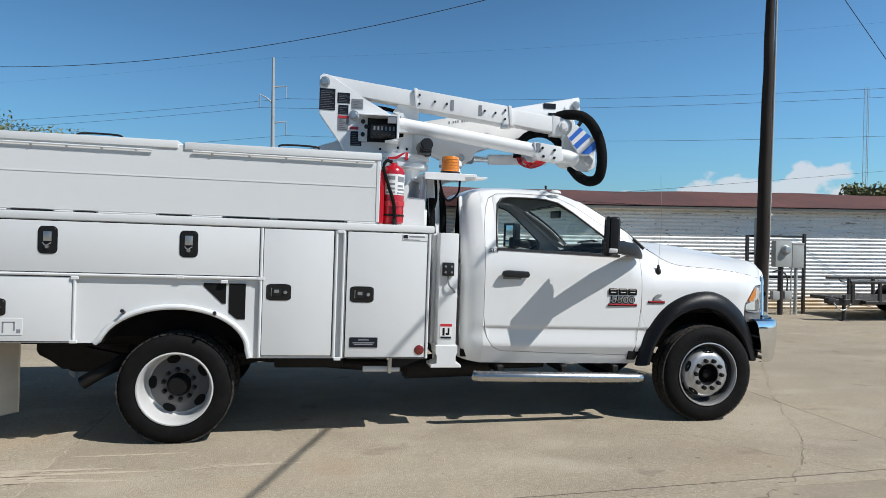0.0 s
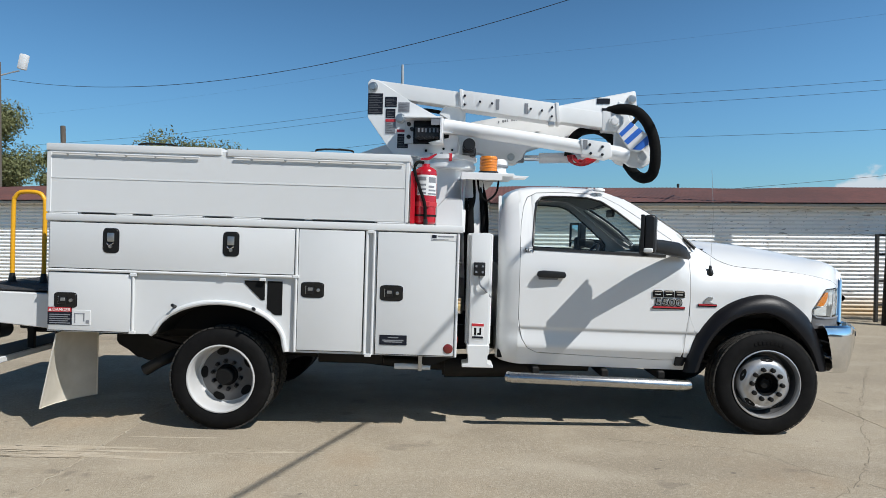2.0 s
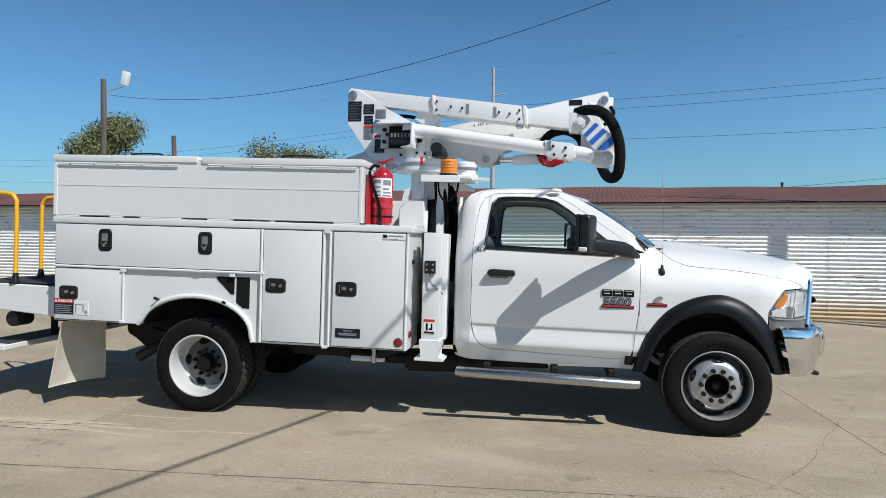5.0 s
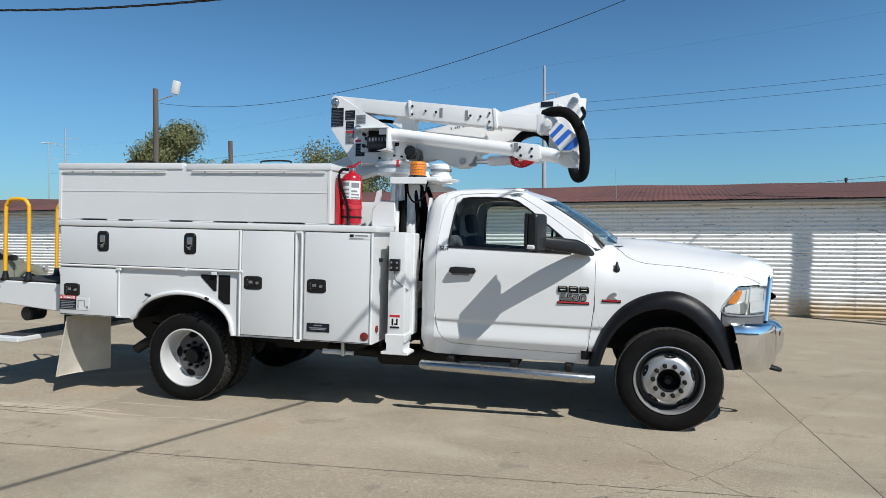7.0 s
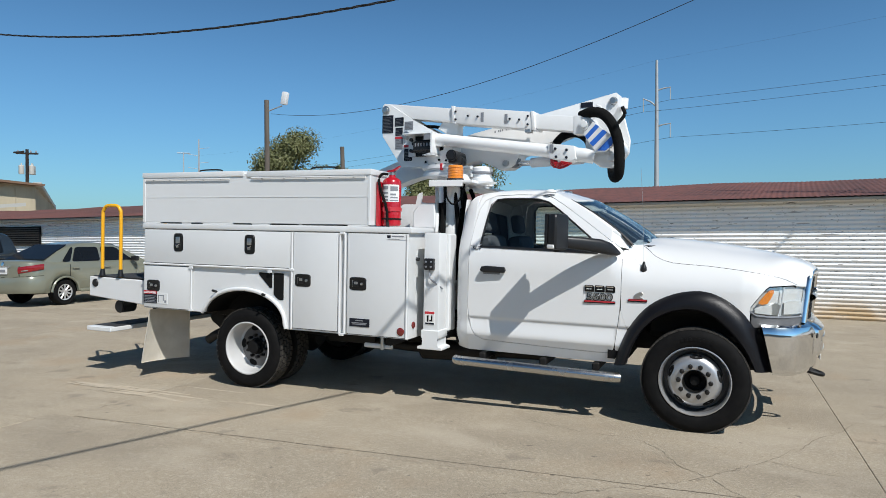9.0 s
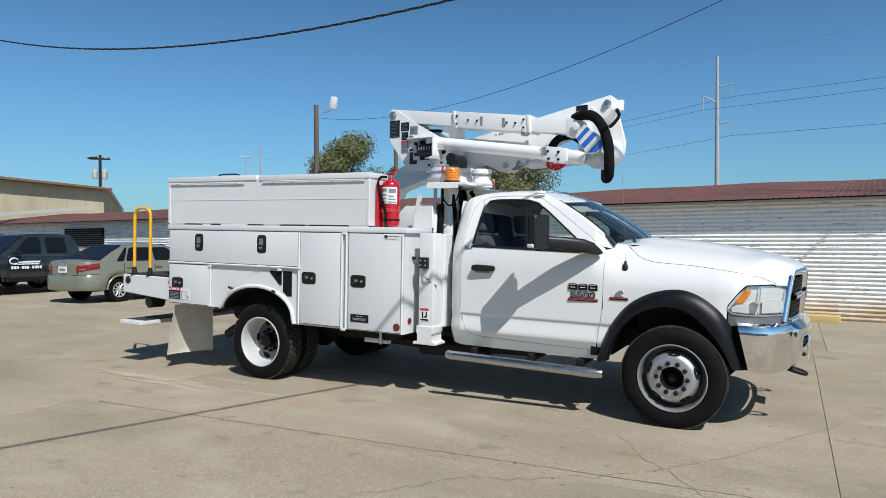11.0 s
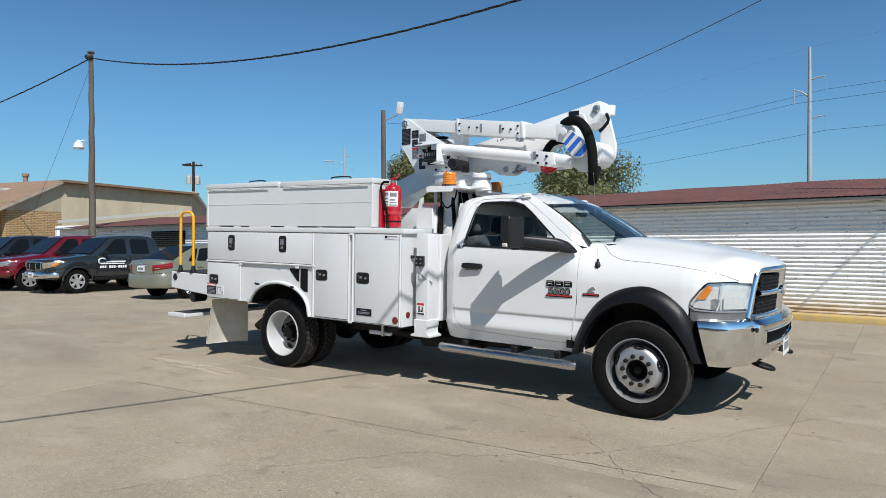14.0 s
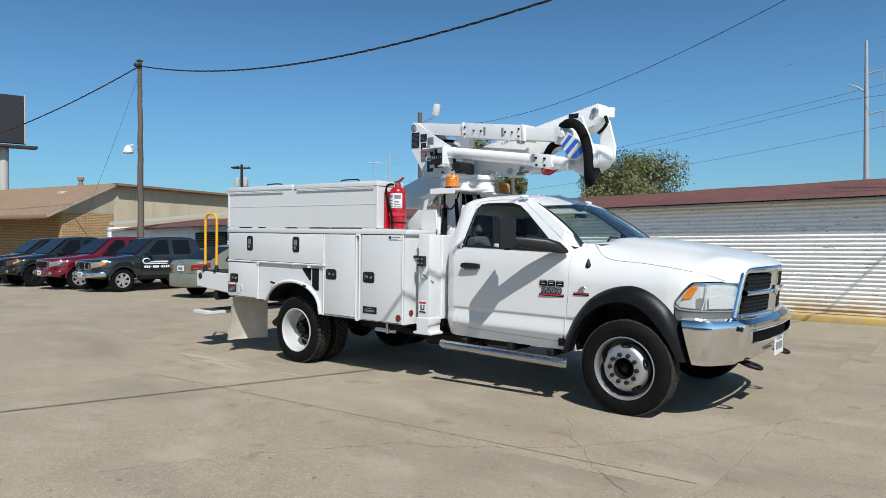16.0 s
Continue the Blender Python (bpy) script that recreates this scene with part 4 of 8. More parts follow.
def flap_surface(u, v):
    # curled rubber flap behind the rear wheel
    y = -0.03 + 0.52 * u
    x = -1.275 + 0.20 * (u - 0.35) ** 2 - (0.72 - v) * 0.20 * (1 - u)
    return (x, y, v - 0.0)


part("mud_flap", surface(lambda u, v: flap_surface(u, v), spread(0, 1, 12), spread(0.13, 0.72, 10), thick=Vector((0.012, 0, 0))), FLAP, truck, "dirty white curled mud flap")
part("mud_flap", surface(lambda u, v: (flap_surface(u, v)[0], 2 * YC - flap_surface(u, v)[1], v), spread(0, 1, 12), spread(0.13, 0.72, 10), thick=Vector((0.012, 0, 0))), FLAP, truck, "dirty white curled mud flap")

# ---- step under the front compartment, outrigger leg
st = part("side_step", tube([(1.38, 0.02, 0.545), (1.66, 0.02, 0.545)], 0.022, 10), BODYWHITE, truck, "white side step")
part("step_bar", box(1.565, -0.03, 0.52, 1.595, 0.0, 0.65, 0.004, 1), STEEL, st)
part("step_brace", prism([(1.66, 0.56), (1.84, 0.63), (1.84, 0.64), (1.60, 0.64), (1.60, 0.56)], 0.0, 0.06), FRAMEBLACK, st)
for s, y in enumerate(both(0.14)):
    sg = -1 if s == 0 else 1
    leg = part("outrigger_leg", box(1.955, y - 0.09, 0.64, 2.105, y + 0.09, 1.605, 0.012, 2), BODYWHITE, truck, "white upright outrigger leg")
    part("leg_flange", box(1.93, y + (0.09 if s == 0 else -0.25), 0.70, 2.135, y + (0.25 if s == 0 else -0.09), 1.60, 0.01, 1), BODYWHITE, leg)
    part("leg_foot", prism([(1.942, 0.725), (2.118, 0.725), (2.118, 0.655), (2.10, 0.648), (2.10, 0.578), (2.15, 0.572), (2.15, 0.548), (1.905, 0.548), (1.905, 0.572), (1.96, 0.578), (1.96, 0.648), (1.942, 0.655)], y - 0.105, y + 0.10, 0.005, 1), BODYWHITE, leg)
    if s == 0:
        pf = y - 0.091
        bx = part("control_box", box(1.975, pf - 0.045, 1.27, 2.065, pf + 0.002, 1.375, 0.008, 2), BLACK, leg, "small black control box")
        for k in range(4):
            part("button", cyl((1.995 + 0.05 * (k % 2), pf - 0.052, 1.30 + 0.045 * (k // 2)), (1.995 + 0.05 * (k % 2), pf - 0.04, 1.30 + 0.045 * (k // 2)), 0.009, n=10), DECALGREY, leg)
        part("cable_loop", tube(smooth_path([(2.02, pf - 0.02, 1.27), (2.03, pf - 0.03, 1.2), (2.07, pf - 0.015, 1.16), (2.12, pf + 0.06, 1.1)], 6), 0.007, 8), DECALGREY, leg)
        sg_ = part("leg_sticker", box(1.975, pf - 0.003, 0.775, 2.07, pf + 0.001, 0.895, 0.001, 1), DECALWHITE, leg, "white and red warning sticker")
        part("sticker_band", box(1.976, pf - 0.0045, 0.872, 2.069, pf - 0.002, 0.894), DECALRED, leg)
        part("sticker_arrow", prism([(1.995, 0.80), (2.012, 0.80), (2.012, 0.86), (1.995, 0.86)], pf - 0.0045, pf - 0.002), SEAM, leg)
        part("sticker_arrow", prism([(2.02, 0.805), (2.05, 0.805), (2.05, 0.86), (2.036, 0.86), (2.036, 0.82), (2.02, 0.82)], pf - 0.0045, pf - 0.002), SEAM, leg)
        part("sticker_text", box(1.98, pf - 0.0045, 0.778, 2.065, pf - 0.002, 0.793), DECAL, leg)
part("hydraulic_hose", tube(smooth_path([(1.95, 0.5, 1.9), (1.97, 0.45, 1.5), (2.0, 0.42, 1.0), (2.05, 0.45, 0.7)], 6), 0.025, 8), HOSE, truck)
part("hydraulic_hose", tube(smooth_path([(1.90, 0.55, 1.9), (1.93, 0.52, 1.5), (1.95, 0.5, 1.0), (1.95, 0.55, 0.7)], 6), 0.025, 8), HOSE, truck)
part("cross_member", box(1.95, 0.3, 0.62, 2.1, 1.94, 0.8, 0.01, 1), FRAMEBLACK, truck)

# ---- fire extinguisher and its bracket
ext = part("fire_extinguisher", lathe([(0, 1.66), (0.075, 1.66), (0.09, 1.675), (0.09, 2.06), (0.085, 2.085), (0.066, 2.105), (0.035, 2.118), (0.03, 2.14), (0, 2.14)], 28, m=Matrix.Translation((1.575, 0.13, 0))), RED, truck, "red fire extinguisher in a bracket beside the chest")
part("bracket", box(1.462, 0.03, 1.66, 1.50, 0.24, 2.07, 0.006, 1), RED, ext, "red steel bracket")
part("strap", lathe([(0.0915, 1.80), (0.095, 1.80), (0.095, 1.835), (0.0915, 1.835)], 28, m=Matrix.Translation((1.575, 0.13, 0))), DECALRED, ext)
part("strap", lathe([(0.0915, 1.72), (0.094, 1.72), (0.094, 1.735), (0.0915, 1.735)], 28, m=Matrix.Translation((1.575, 0.13, 0))), SEAM, ext)
part("strap_buckle", box(1.53, 0.030, 1.795, 1.62, 0.042, 1.84, 0.006, 1), DECALRED, ext)


def label_at(a, z):
    return (1.575 + 0.0908 * math.cos(a), 0.13 + 0.0908 * math.sin(a), z)


part("label", surface(label_at, spread(radians(225), radians(345), 14), [1.885, 2.045]), DECALWHITE, ext, "pale printed label")
for a0, a1, z0, z1 in ((288, 334, 1.985, 2.028), (288, 322, 1.945, 1.962), (288, 334, 1.918, 1.932), (285, 340, 1.892, 1.904), (232, 275, 2.00, 2.03), (232, 275, 1.96, 1.975), (232, 275, 1.925, 1.94), (232, 275, 1.895, 1.91)):
    part("label_bar", surface(lambda a, z: (1.575 + 0.0913 * math.cos(a), 0.13 + 0.0913 * math.sin(a), z), spread(radians(a0), radians(a1), 8), [z0, z1]), DECALGREY, ext)
part("valve", box(1.555, 0.10, 2.13, 1.60, 0.16, 2.165, 0.008, 1), STEEL, ext)
part("lever", prism([(1.53, 2.165), (1.60, 2.17), (1.66, 2.215), (1.655, 2.225), (1.59, 2.19), (1.53, 2.18)], 0.115, 0.145), RED, ext)
part("discharge_hose", tube(smooth_path([(1.555, 0.09, 2.145), (1.51, 0.05, 2.14), (1.49, 0.03, 2.08), (1.53, 0.025, 1.95), (1.575, 0.03, 1.82), (1.585, 0.03, 1.70)], 6), 0.013, 8), HOSE, ext)
part("nozzle", cyl((1.586, 0.03, 1.70), (1.588, 0.03, 1.655), 0.017, n=12), BLACK, ext)

# ---- cab
def side_y(x, z):
    """The near side of cab and fenders, by length and height."""
    y = lerp([(2.19, 0.155), (2.6, 0.130), (3.3, 0.105), (3.7, 0.095), (4.3, 0.085), (4.60, 0.085), (4.70, 0.098), (4.80, 0.135), (4.90, 0.205), (4.98, 0.31), (5.03, 0.385), (5.075, 0.45)], x)
    if x < 2.36:
        y += 0.17 - math.sqrt(max(0.17 ** 2 - (2.36 - x) ** 2, 0.0))
    if z < 0.872:
        y += 0.012 * min(1.0, (0.872 - z) / 0.022) - 0.016 * min(1.0, max(0.0, (0.835 - z) / 0.10))
        y += max(0.0, 0.71 - z) * 0.45
    if x <= 3.6:
        if z > 1.25:
            y += (min(z, 1.5) - 1.25) ** 2 * 0.5
        if z > 1.5:
            y += (z - 1.5) * 0.50
            if z > 1.86:
                y += (z - 1.86) ** 2 * 6
    else:
        k = min(1.0, (x - 3.6) / 0.25)
        a = 0.0
        if z > 1.25:
            a = (min(z, 1.5) - 1.25) ** 2 * 0.5 + max(0.0, z - 1.5) * 0.5
        b = max(0.0, z - 1.17) ** 2 * 1.9
        y += a * (1 - k) + b * k
    return y


ROOFLINE = [(2.215, 1.81), (2.245, 1.90), (2.29, 1.952), (2.37, 1.985), (2.48, 2.003), (2.70, 2.014), (2.95, 2.008), (3.08, 1.982), (3.20, 1.922), (3.40, 1.80), (3.60, 1.66), (3.735, 1.555)]
DOORTOP = [(2.352, 1.50), (2.362, 1.68), (2.385, 1.83), (2.42, 1.915), (2.50, 1.958), (2.72, 1.970), (2.95, 1.962), (3.05, 1.936), (3.17, 1.866), (3.36, 1.735), (3.55, 1.60), (3.665, 1.515), (3.695, 1.485)]
WINTOP = [(2.452, 1.513), (2.460, 1.62), (2.474, 1.77), (2.492, 1.875), (2.53, 1.918), (2.60, 1.928), (2.75, 1.930), (2.92, 1.923), (3.02, 1.896), (3.13, 1.824), (3.30, 1.69), (3.42, 1.595), (3.475, 1.545), (3.488, 1.500)]
BELT = [(2.352, 1.497), (2.45, 1.494), (3.48, 1.468), (3.70, 1.46)]
DOORLOW = [(2.352, 0.95), (2.362, 0.86), (2.385, 0.77), (2.43, 0.70), (2.50, 0.668), (3.0, 0.652), (3.52, 0.642), (3.60, 0.646), (3.64, 0.665), (3.655, 0.72), (3.672, 0.86), (3.688, 1.0), (3.695, 1.14)]

HL = [(3.74, 1.545), (3.84, 1.532), (3.895, 1.492), (3.94, 1.452), (3.985, 1.428), (4.035, 1.410), (4.09, 1.398), (4.18, 1.391), (4.37, 1.381), (4.56, 1.361), (4.71, 1.339), (4.86, 1.310), (4.92, 1.288), (4.985, 1.256), (5.064, 1.248)]

LEVELS = spread(0.54, 0.70, 8) + [0.71, 0.735, 0.76, 0.785, 0.81, 0.835, 0.85, 0.861, 0.872, 0.884] + spread(0.90, 1.58, 34)
for s in (0, 1):
    mir = None if s == 0 else YC
    # outer shell round the door: rear quarter, roof rail, pillar, sill
    bm = column_panel([(2.19, 0.58), (2.348, 0.56)], [(2.19, 1.70), (2.215, 1.81), (2.245, 1.90), (2.29, 1.952), (2.348, 1.978)], side_y, nz=26, mirror=mir)
    bm = column_panel([(2.348, 1.50)] + [(x - (0.003 if x < 2.5 else 0), z + 0.0045) for x, z in DOORTOP[1:-1]] + [(3.735, 1.50)], [(2.348, 1.978)] + ROOFLINE[3:], side_y, nz=4, bm=bm, mirror=mir)
    bm = column_panel([(2.348, 0.56), (3.755, 0.56)], [(2.348, 0.95), (2.358, 0.858), (2.382, 0.766), (2.428, 0.696), (2.50, 0.664), (3.0, 0.648), (3.52, 0.638), (3.60, 0.642), (3.645, 0.648), (3.755, 0.648)], side_y, dx=0.025, bm=bm, mirror=mir, levels=LEVELS)
    part("cab_side", bm, WHITE, truck, "white cab side")
    # door with its window frame
    bm = column_panel(DOORLOW, [(2.352, 1.497), (2.45, 1.494), (3.48, 1.468), (3.695, 1.46)], side_y, dx=0.025, mirror=mir, levels=LEVELS)
    frame_low = [(2.352, 1.499), (2.4515, 1.496)] + WINTOP[:-1] + [(3.489, 1.472), (3.695, 1.462)]
    bm = column_panel(frame_low, DOORTOP, side_y, nz=3, bm=bm, mirror=mir)
    dr = part("door", bm, WHITE, truck, "white cab door")
    part("window", column_panel([(2.455, 1.498), (3.486, 1.472)], WINTOP, side_y, nz=8, off=0.012, mirror=mir), GLASS, dr, "tinted door window", smooth=True).visible_shadow = False
    trim = column_panel([(2.45, 1.483), (3.50, 1.457)], [(2.45, 1.503), (3.50, 1.477)], side_y, nz=2, off=-0.005, mirror=mir)
    part("belt_moulding", trim, BLACK, dr)
    pts = [(x, (side_y(x, z) - 0.001) if s == 0 else 2 * YC - side_y(x, z) + 0.001, z) for x, z in WINTOP]
    part("window_seal", tube(pts, 0.009, 6), BLACK, dr)
    hy = side_y(2.6, 1.30)
    part("door_handle", prism([(2.475, 1.285), (2.49, 1.318), (2.53, 1.325), (2.70, 1.318), (2.712, 1.29), (2.70, 1.268), (2.50, 1.268)], *((hy - 0.045, hy - 0.012) if s == 0 else (2 * YC - hy + 0.012, 2 * YC - hy + 0.045)), 0.008, 2), BLACK, dr, "black door handle")
    part("handle_pocket", prism([(2.50, 1.25), (2.70, 1.25), (2.71, 1.29), (2.49, 1.29)], *((hy - 0.003, hy + 0.01) if s == 0 else (2 * YC - hy - 0.01, 2 * YC - hy + 0.003))), DECALGREY, dr)
    # gap behind the door's edge, and inner skin
    part("door_jamb", column_panel([(x, z - 0.02) for x, z in DOORLOW], [(2.352, 1.45), (3.695, 1.43)], side_y, nz=10, off=0.03, mirror=mir), SEAM, truck)
    part("door_lining", column_panel([(2.40, 0.75), (3.68, 0.75)], [(2.40, 1.47), (3.68, 1.445)], side_y, nz=8, off=0.07, mirror=mir), TRIM, dr)
    # fender
    flow = [(3.6985, 1.0), (3.712, 0.96), (3.75, 0.85), (3.80, 0.90), (3.93, 1.04), (4.10, 1.13), (4.27, 1.165), (4.42, 1.135), (4.55, 1.06), (4.655, 0.965), (4.66, 1.085), (4.72, 1.17), (4.765, 1.225), (4.79, 1.245), (4.92, 1.252), (4.985, 1.253)]
    fhigh = [(3.6985, 1.488), (3.736, 1.497)] + HL[:-1]
    bm = column_panel(flow, fhigh, side_y, dx=0.025, mirror=mir, levels=LEVELS)
    bm = column_panel([(3.659, 0.651), (3.755, 0.651)], [(3.659, 0.72), (3.676, 0.86), (3.692, 0.996), (3.6985, 0.998), (3.712, 0.956), (3.75, 0.846), (3.755, 0.846)], side_y, dx=0.012, bm=bm, mirror=mir, levels=LEVELS)
    part("fender", bm, WHITE, truck, "white front fender")
    part("fender_liner", column_panel([(3.70, 0.60), (3.72, 1.0), (4.62, 1.0), (4.64, 0.60)], [(3.70, 1.20), (4.64, 1.20)], lambda x, z: 0.13, nz=2, mirror=mir), SEAM, truck)
    # black wheel-arch flare
    outer = smooth_path([(3.655, 0, 0.555), (3.70, 0, 0.72), (3.785, 0, 0.90), (3.92, 0, 1.06), (4.10, 0, 1.16), (4.30, 0, 1.197), (4.46, 0, 1.155), (4.60, 0, 1.055), (4.70, 0, 0.93), (4.775, 0, 0.80), (4.835, 0, 0.60)], 4)
    inner = smooth_path([(3.755, 0, 0.575), (3.80, 0, 0.72), (3.88, 0, 0.86), (3.99, 0, 0.965), (4.12, 0, 1.025), (4.26, 0, 1.04), (4.38, 0, 1.005), (4.48, 0, 0.93), (4.565, 0, 0.84), (4.64, 0, 0.73), (4.70, 0, 0.60)], 4)
    sect = [(0.0, 0.088), (0.12, 0.05), (0.35, 0.018), (0.65, -0.002), (0.92, 0.002), (1.0, 0.02), (1.0, 0.10)]

    def flare_at(u, k):
        a, b = outer[int(u)], inner[int(u)]
        w, y = sect[int(k)]
        p = a.lerp(b, w)
        y = y + 0.012 + max(0.0, p.x - 4.62) * 0.35
        return (p.x, y if s == 0 else 2 * YC - y, p.z)

    part("wheel_arch_flare", surface(flare_at, range(len(outer)), range(len(sect))), FLARE, truck, "black plastic wheel arch flare")
    part("wheel_well", prism([(3.66, 0.6), (3.85, 0.98), (4.1, 1.1), (4.3, 1.12), (4.52, 1.0), (4.64, 0.6), (4.66, 0.6), (4.66, 1.2), (3.6, 1.2), (3.6, 0.6)], *((0.11, 0.6) if s == 0 else (2 * YC - 0.6, 2 * YC - 0.11))), SEAM, truck)
    part("splash_panel", box(4.655, 0.13 if s == 0 else 2 * YC - 0.60, 0.60, 4.74, 0.60 if s == 0 else 2 * YC - 0.13, 0.93, 0.01, 1), FRAMEBLACK, truck, "black splash panel behind the bumper")
    # headlamp
    lamp_lo = [(4.655, 1.055), (4.70, 1.026), (4.78, 1.018), (4.90, 1.014), (5.025, 1.012), (5.066, 1.012)]
    lamp_hi = [(4.655, 1.068), (4.72, 1.160), (4.765, 1.215), (4.79, 1.236), (4.92, 1.244), (5.066, 1.243)]
    hl = part("headlamp", column_panel(lamp_lo, lamp_hi, side_y, nz=8, off=0.0, depth=0.03, mirror=mir), LENS, truck, "clear headlamp with an amber corner")
    hl.visible_shadow = False
    part("lamp_housing", column_panel([(x, z + 0.003) for x, z in lamp_lo], [(x, z - 0.003) for x, z in lamp_hi], side_y, nz=6, off=0.05, mirror=mir), LAMPWHITE, hl)
    part("lamp_edge", column_panel([(x, z - 0.008) for x, z in lamp_lo], [(x, z + 0.003) for x, z in lamp_lo], side_y, nz=1, off=-0.002, mirror=mir), DECALGREY, hl)
    part("amber_insert", column_panel([(4.715, 1.112), (4.74, 1.105), (4.775, 1.112), (4.80, 1.15), (4.82, 1.195)], [(4.715, 1.122), (4.755, 1.178), (4.79, 1.215), (4.82, 1.218)], side_y, nz=4, off=0.012, mirror=mir), AMBER, hl)
    part("marker_reflector", column_panel([(4.69, 1.040), (4.81, 1.028)], [(4.69, 1.075), (4.73, 1.095), (4.81, 1.10)], side_y, nz=3, off=0.02, mirror=mir), LAMPWHITE, hl)

    part("lamp_facet", column_panel([(4.80, 1.03), (4.87, 1.026)], [(4.80, 1.095), (4.835, 1.118), (4.87, 1.10)], side_y, nz=3, off=0.024, mirror=mir), STEEL, hl)
    part("lamp_facet", column_panel([(4.895, 1.03), (5.05, 1.03)], [(4.895, 1.12), (4.97, 1.135), (5.05, 1.115)], side_y, nz=3, off=0.026, mirror=mir), LAMPWHITE, hl)
    part("lamp_divider", tube([(4.855, (0.178 if s == 0 else 2 * YC - 0.178), 1.02), (4.875, (0.195 if s == 0 else 2 * YC - 0.195), 1.10), (4.89, (0.21 if s == 0 else 2 * YC - 0.21), 1.24)], 0.006, 6), LAMPWHITE, hl)
    part("lamp_filler", column_panel([(4.668, 0.930), (5.05, 0.938)], [(4.668, 1.042), (4.70, 1.015), (4.78, 1.006), (5.05, 1.002)], side_y, nz=4, off=0.008, mirror=mir), DISC, truck, "grey filler panel under the headlamp")
    # towing mirror
    def my(v):
        return v if s == 0 else 2 * YC - v - (0.10 if v < -0.1 else 0.0)

    def arm_at(k, a):
        x, y, z0, z1, h = ((3.205, -0.215, 1.505, 1.595, 0.035), (3.30, -0.16, 1.50, 1.598, 0.05), (3.42, -0.08, 1.482, 1.592, 0.055), (3.55, 0.0, 1.462, 1.578, 0.055), (3.62, 0.055, 1.449, 1.548, 0.05), (3.665, 0.085, 1.446, 1.50, 0.035), (3.685, 0.10, 1.455, 1.475, 0.012))[k]
        c, d = math.cos(a), math.sin(a)
        y += h * math.copysign(abs(c) ** 0.6, c)
        return (x, my(y), (z0 + z1) / 2 + (z1 - z0) / 2 * math.copysign(abs(d) ** 0.6, d))

    mr = part("mirror", surface(arm_at, range(7), spread(0, 2 * math.pi, 20)), BLACK, truck, "black towing mirror on a thick arm")
    part("mirror_knuckle", cyl((3.235, my(-0.21), 1.47), (3.235, my(-0.21), 1.61), 0.045, n=18, bevel=0.012), BLACK, mr)
    turn = Matrix.Translation((3.245, my(-0.265), 0)) @ Matrix.Rotation(radians(-20 if s == 0 else 20), 4, "Z")
    side = 1 if s == 0 else -1

    def head_part(name, x0, y0, z0, x1, y1, z1, bev, mt, label=""):
        own = box(x0, side * y0, z0, x1, side * y1, z1, bev, 3)
        own.transform(turn)
        return part(name, own, mt, mr, label)

    head_part("mirror_head", -0.035, -0.098, 1.488, 0.052, 0.098, 1.772, 0.034, BLACK, "black mirror housing")
    head_part("mirror_glass", -0.046, -0.080, 1.575, -0.036, 0.080, 1.75, 0.003, CHROME)
    head_part("mirror_glass", -0.046, -0.080, 1.505, -0.036, 0.080, 1.562, 0.003, CHROME, "small convex lower glass")
    for y0_, y1_, z0_, z1_ in ((-0.098, -0.080, 1.50, 1.765), (0.080, 0.098, 1.50, 1.765), (-0.098, 0.098, 1.748, 1.772), (-0.098, 0.098, 1.562, 1.576)):
        head_part("mirror_rim", -0.056, y0_, z0_, -0.030, y1_, z1_, 0.006, BLACK)
    head_part("mirror_lamp", -0.030, -0.104, 1.497, 0.035, -0.05, 1.53, 0.012, DECALWHITE)
    # antenna side details only on the near fender
    part("step_tube", tube([(2.27, my(0.085), 0.478), (2.30, my(0.065), 0.476), (3.66, my(0.065), 0.455), (3.70, my(0.085), 0.455)], 0.042, 16), SATIN, truck, "dulled steel tubular side step")
    for x in (2.5, 3.05, 3.5):
        part("step_bracket", box(x - 0.03, *sorted((my(0.13), my(0.5)))[:1], 0.485, x + 0.03, sorted((my(0.13), my(0.5)))[1], 0.55, 0.01, 1), FRAMEBLACK, truck)

# badges on the near door
by = side_y(3.52, 1.12) - 0.004
bold = None
for dx in (-0.004, 0.0, 0.004):
    for dz in (-0.003, 0.003):
        bold = merge(bold, text_mesh("5500", 0.080, Matrix.Translation((3.525 + dx, by - 0.001 * (dx + dz > 0), 1.100 + dz)) @ Matrix.Diagonal((1.34, 1, 1, 1)) @ Matrix.Rotation(radians(90), 4, "X"), 0.004))
bd = part("door_badge", bold, SEAM, truck, "dark chrome model number")
part("badge_face", text_mesh("5500", 0.076, Matrix.Translation((3.525, by - 0.004, 1.1015)) @ Matrix.Diagonal((1.38, 1, 1, 1)) @ Matrix.Rotation(radians(90), 4, "X"), 0.003), STEEL, bd)
for k in range(3):
    x = 3.402 + k * 0.086
    part("badge_block", prism([(x, 1.143), (x + 0.078, 1.143), (x + 0.078, 1.185), (x + 0.066, 1.197), (x, 1.197)], by - 0.006, by + 0.003, 0.003, 1), SEAM, bd)
    part("badge_slot", box(x + 0.016, by - 0.0085, 1.163, x + 0.060, by - 0.004, 1.168), DECALWHITE, bd)
    part("badge_slot", box(x + 0.008, by - 0.0085, 1.184, x + 0.064, by - 0.004, 1.192), CHROME, bd)
part("badge_bar", box(3.40, by - 0.006, 1.050, 3.655, by + 0.003, 1.072, 0.002, 1), SEAM, bd)
part("badge_stripe", box(3.405, by - 0.008, 1.059, 3.65, by - 0.004, 1.070), DECALRED, bd)
fy = side_y(3.85, 1.12) - 0.003
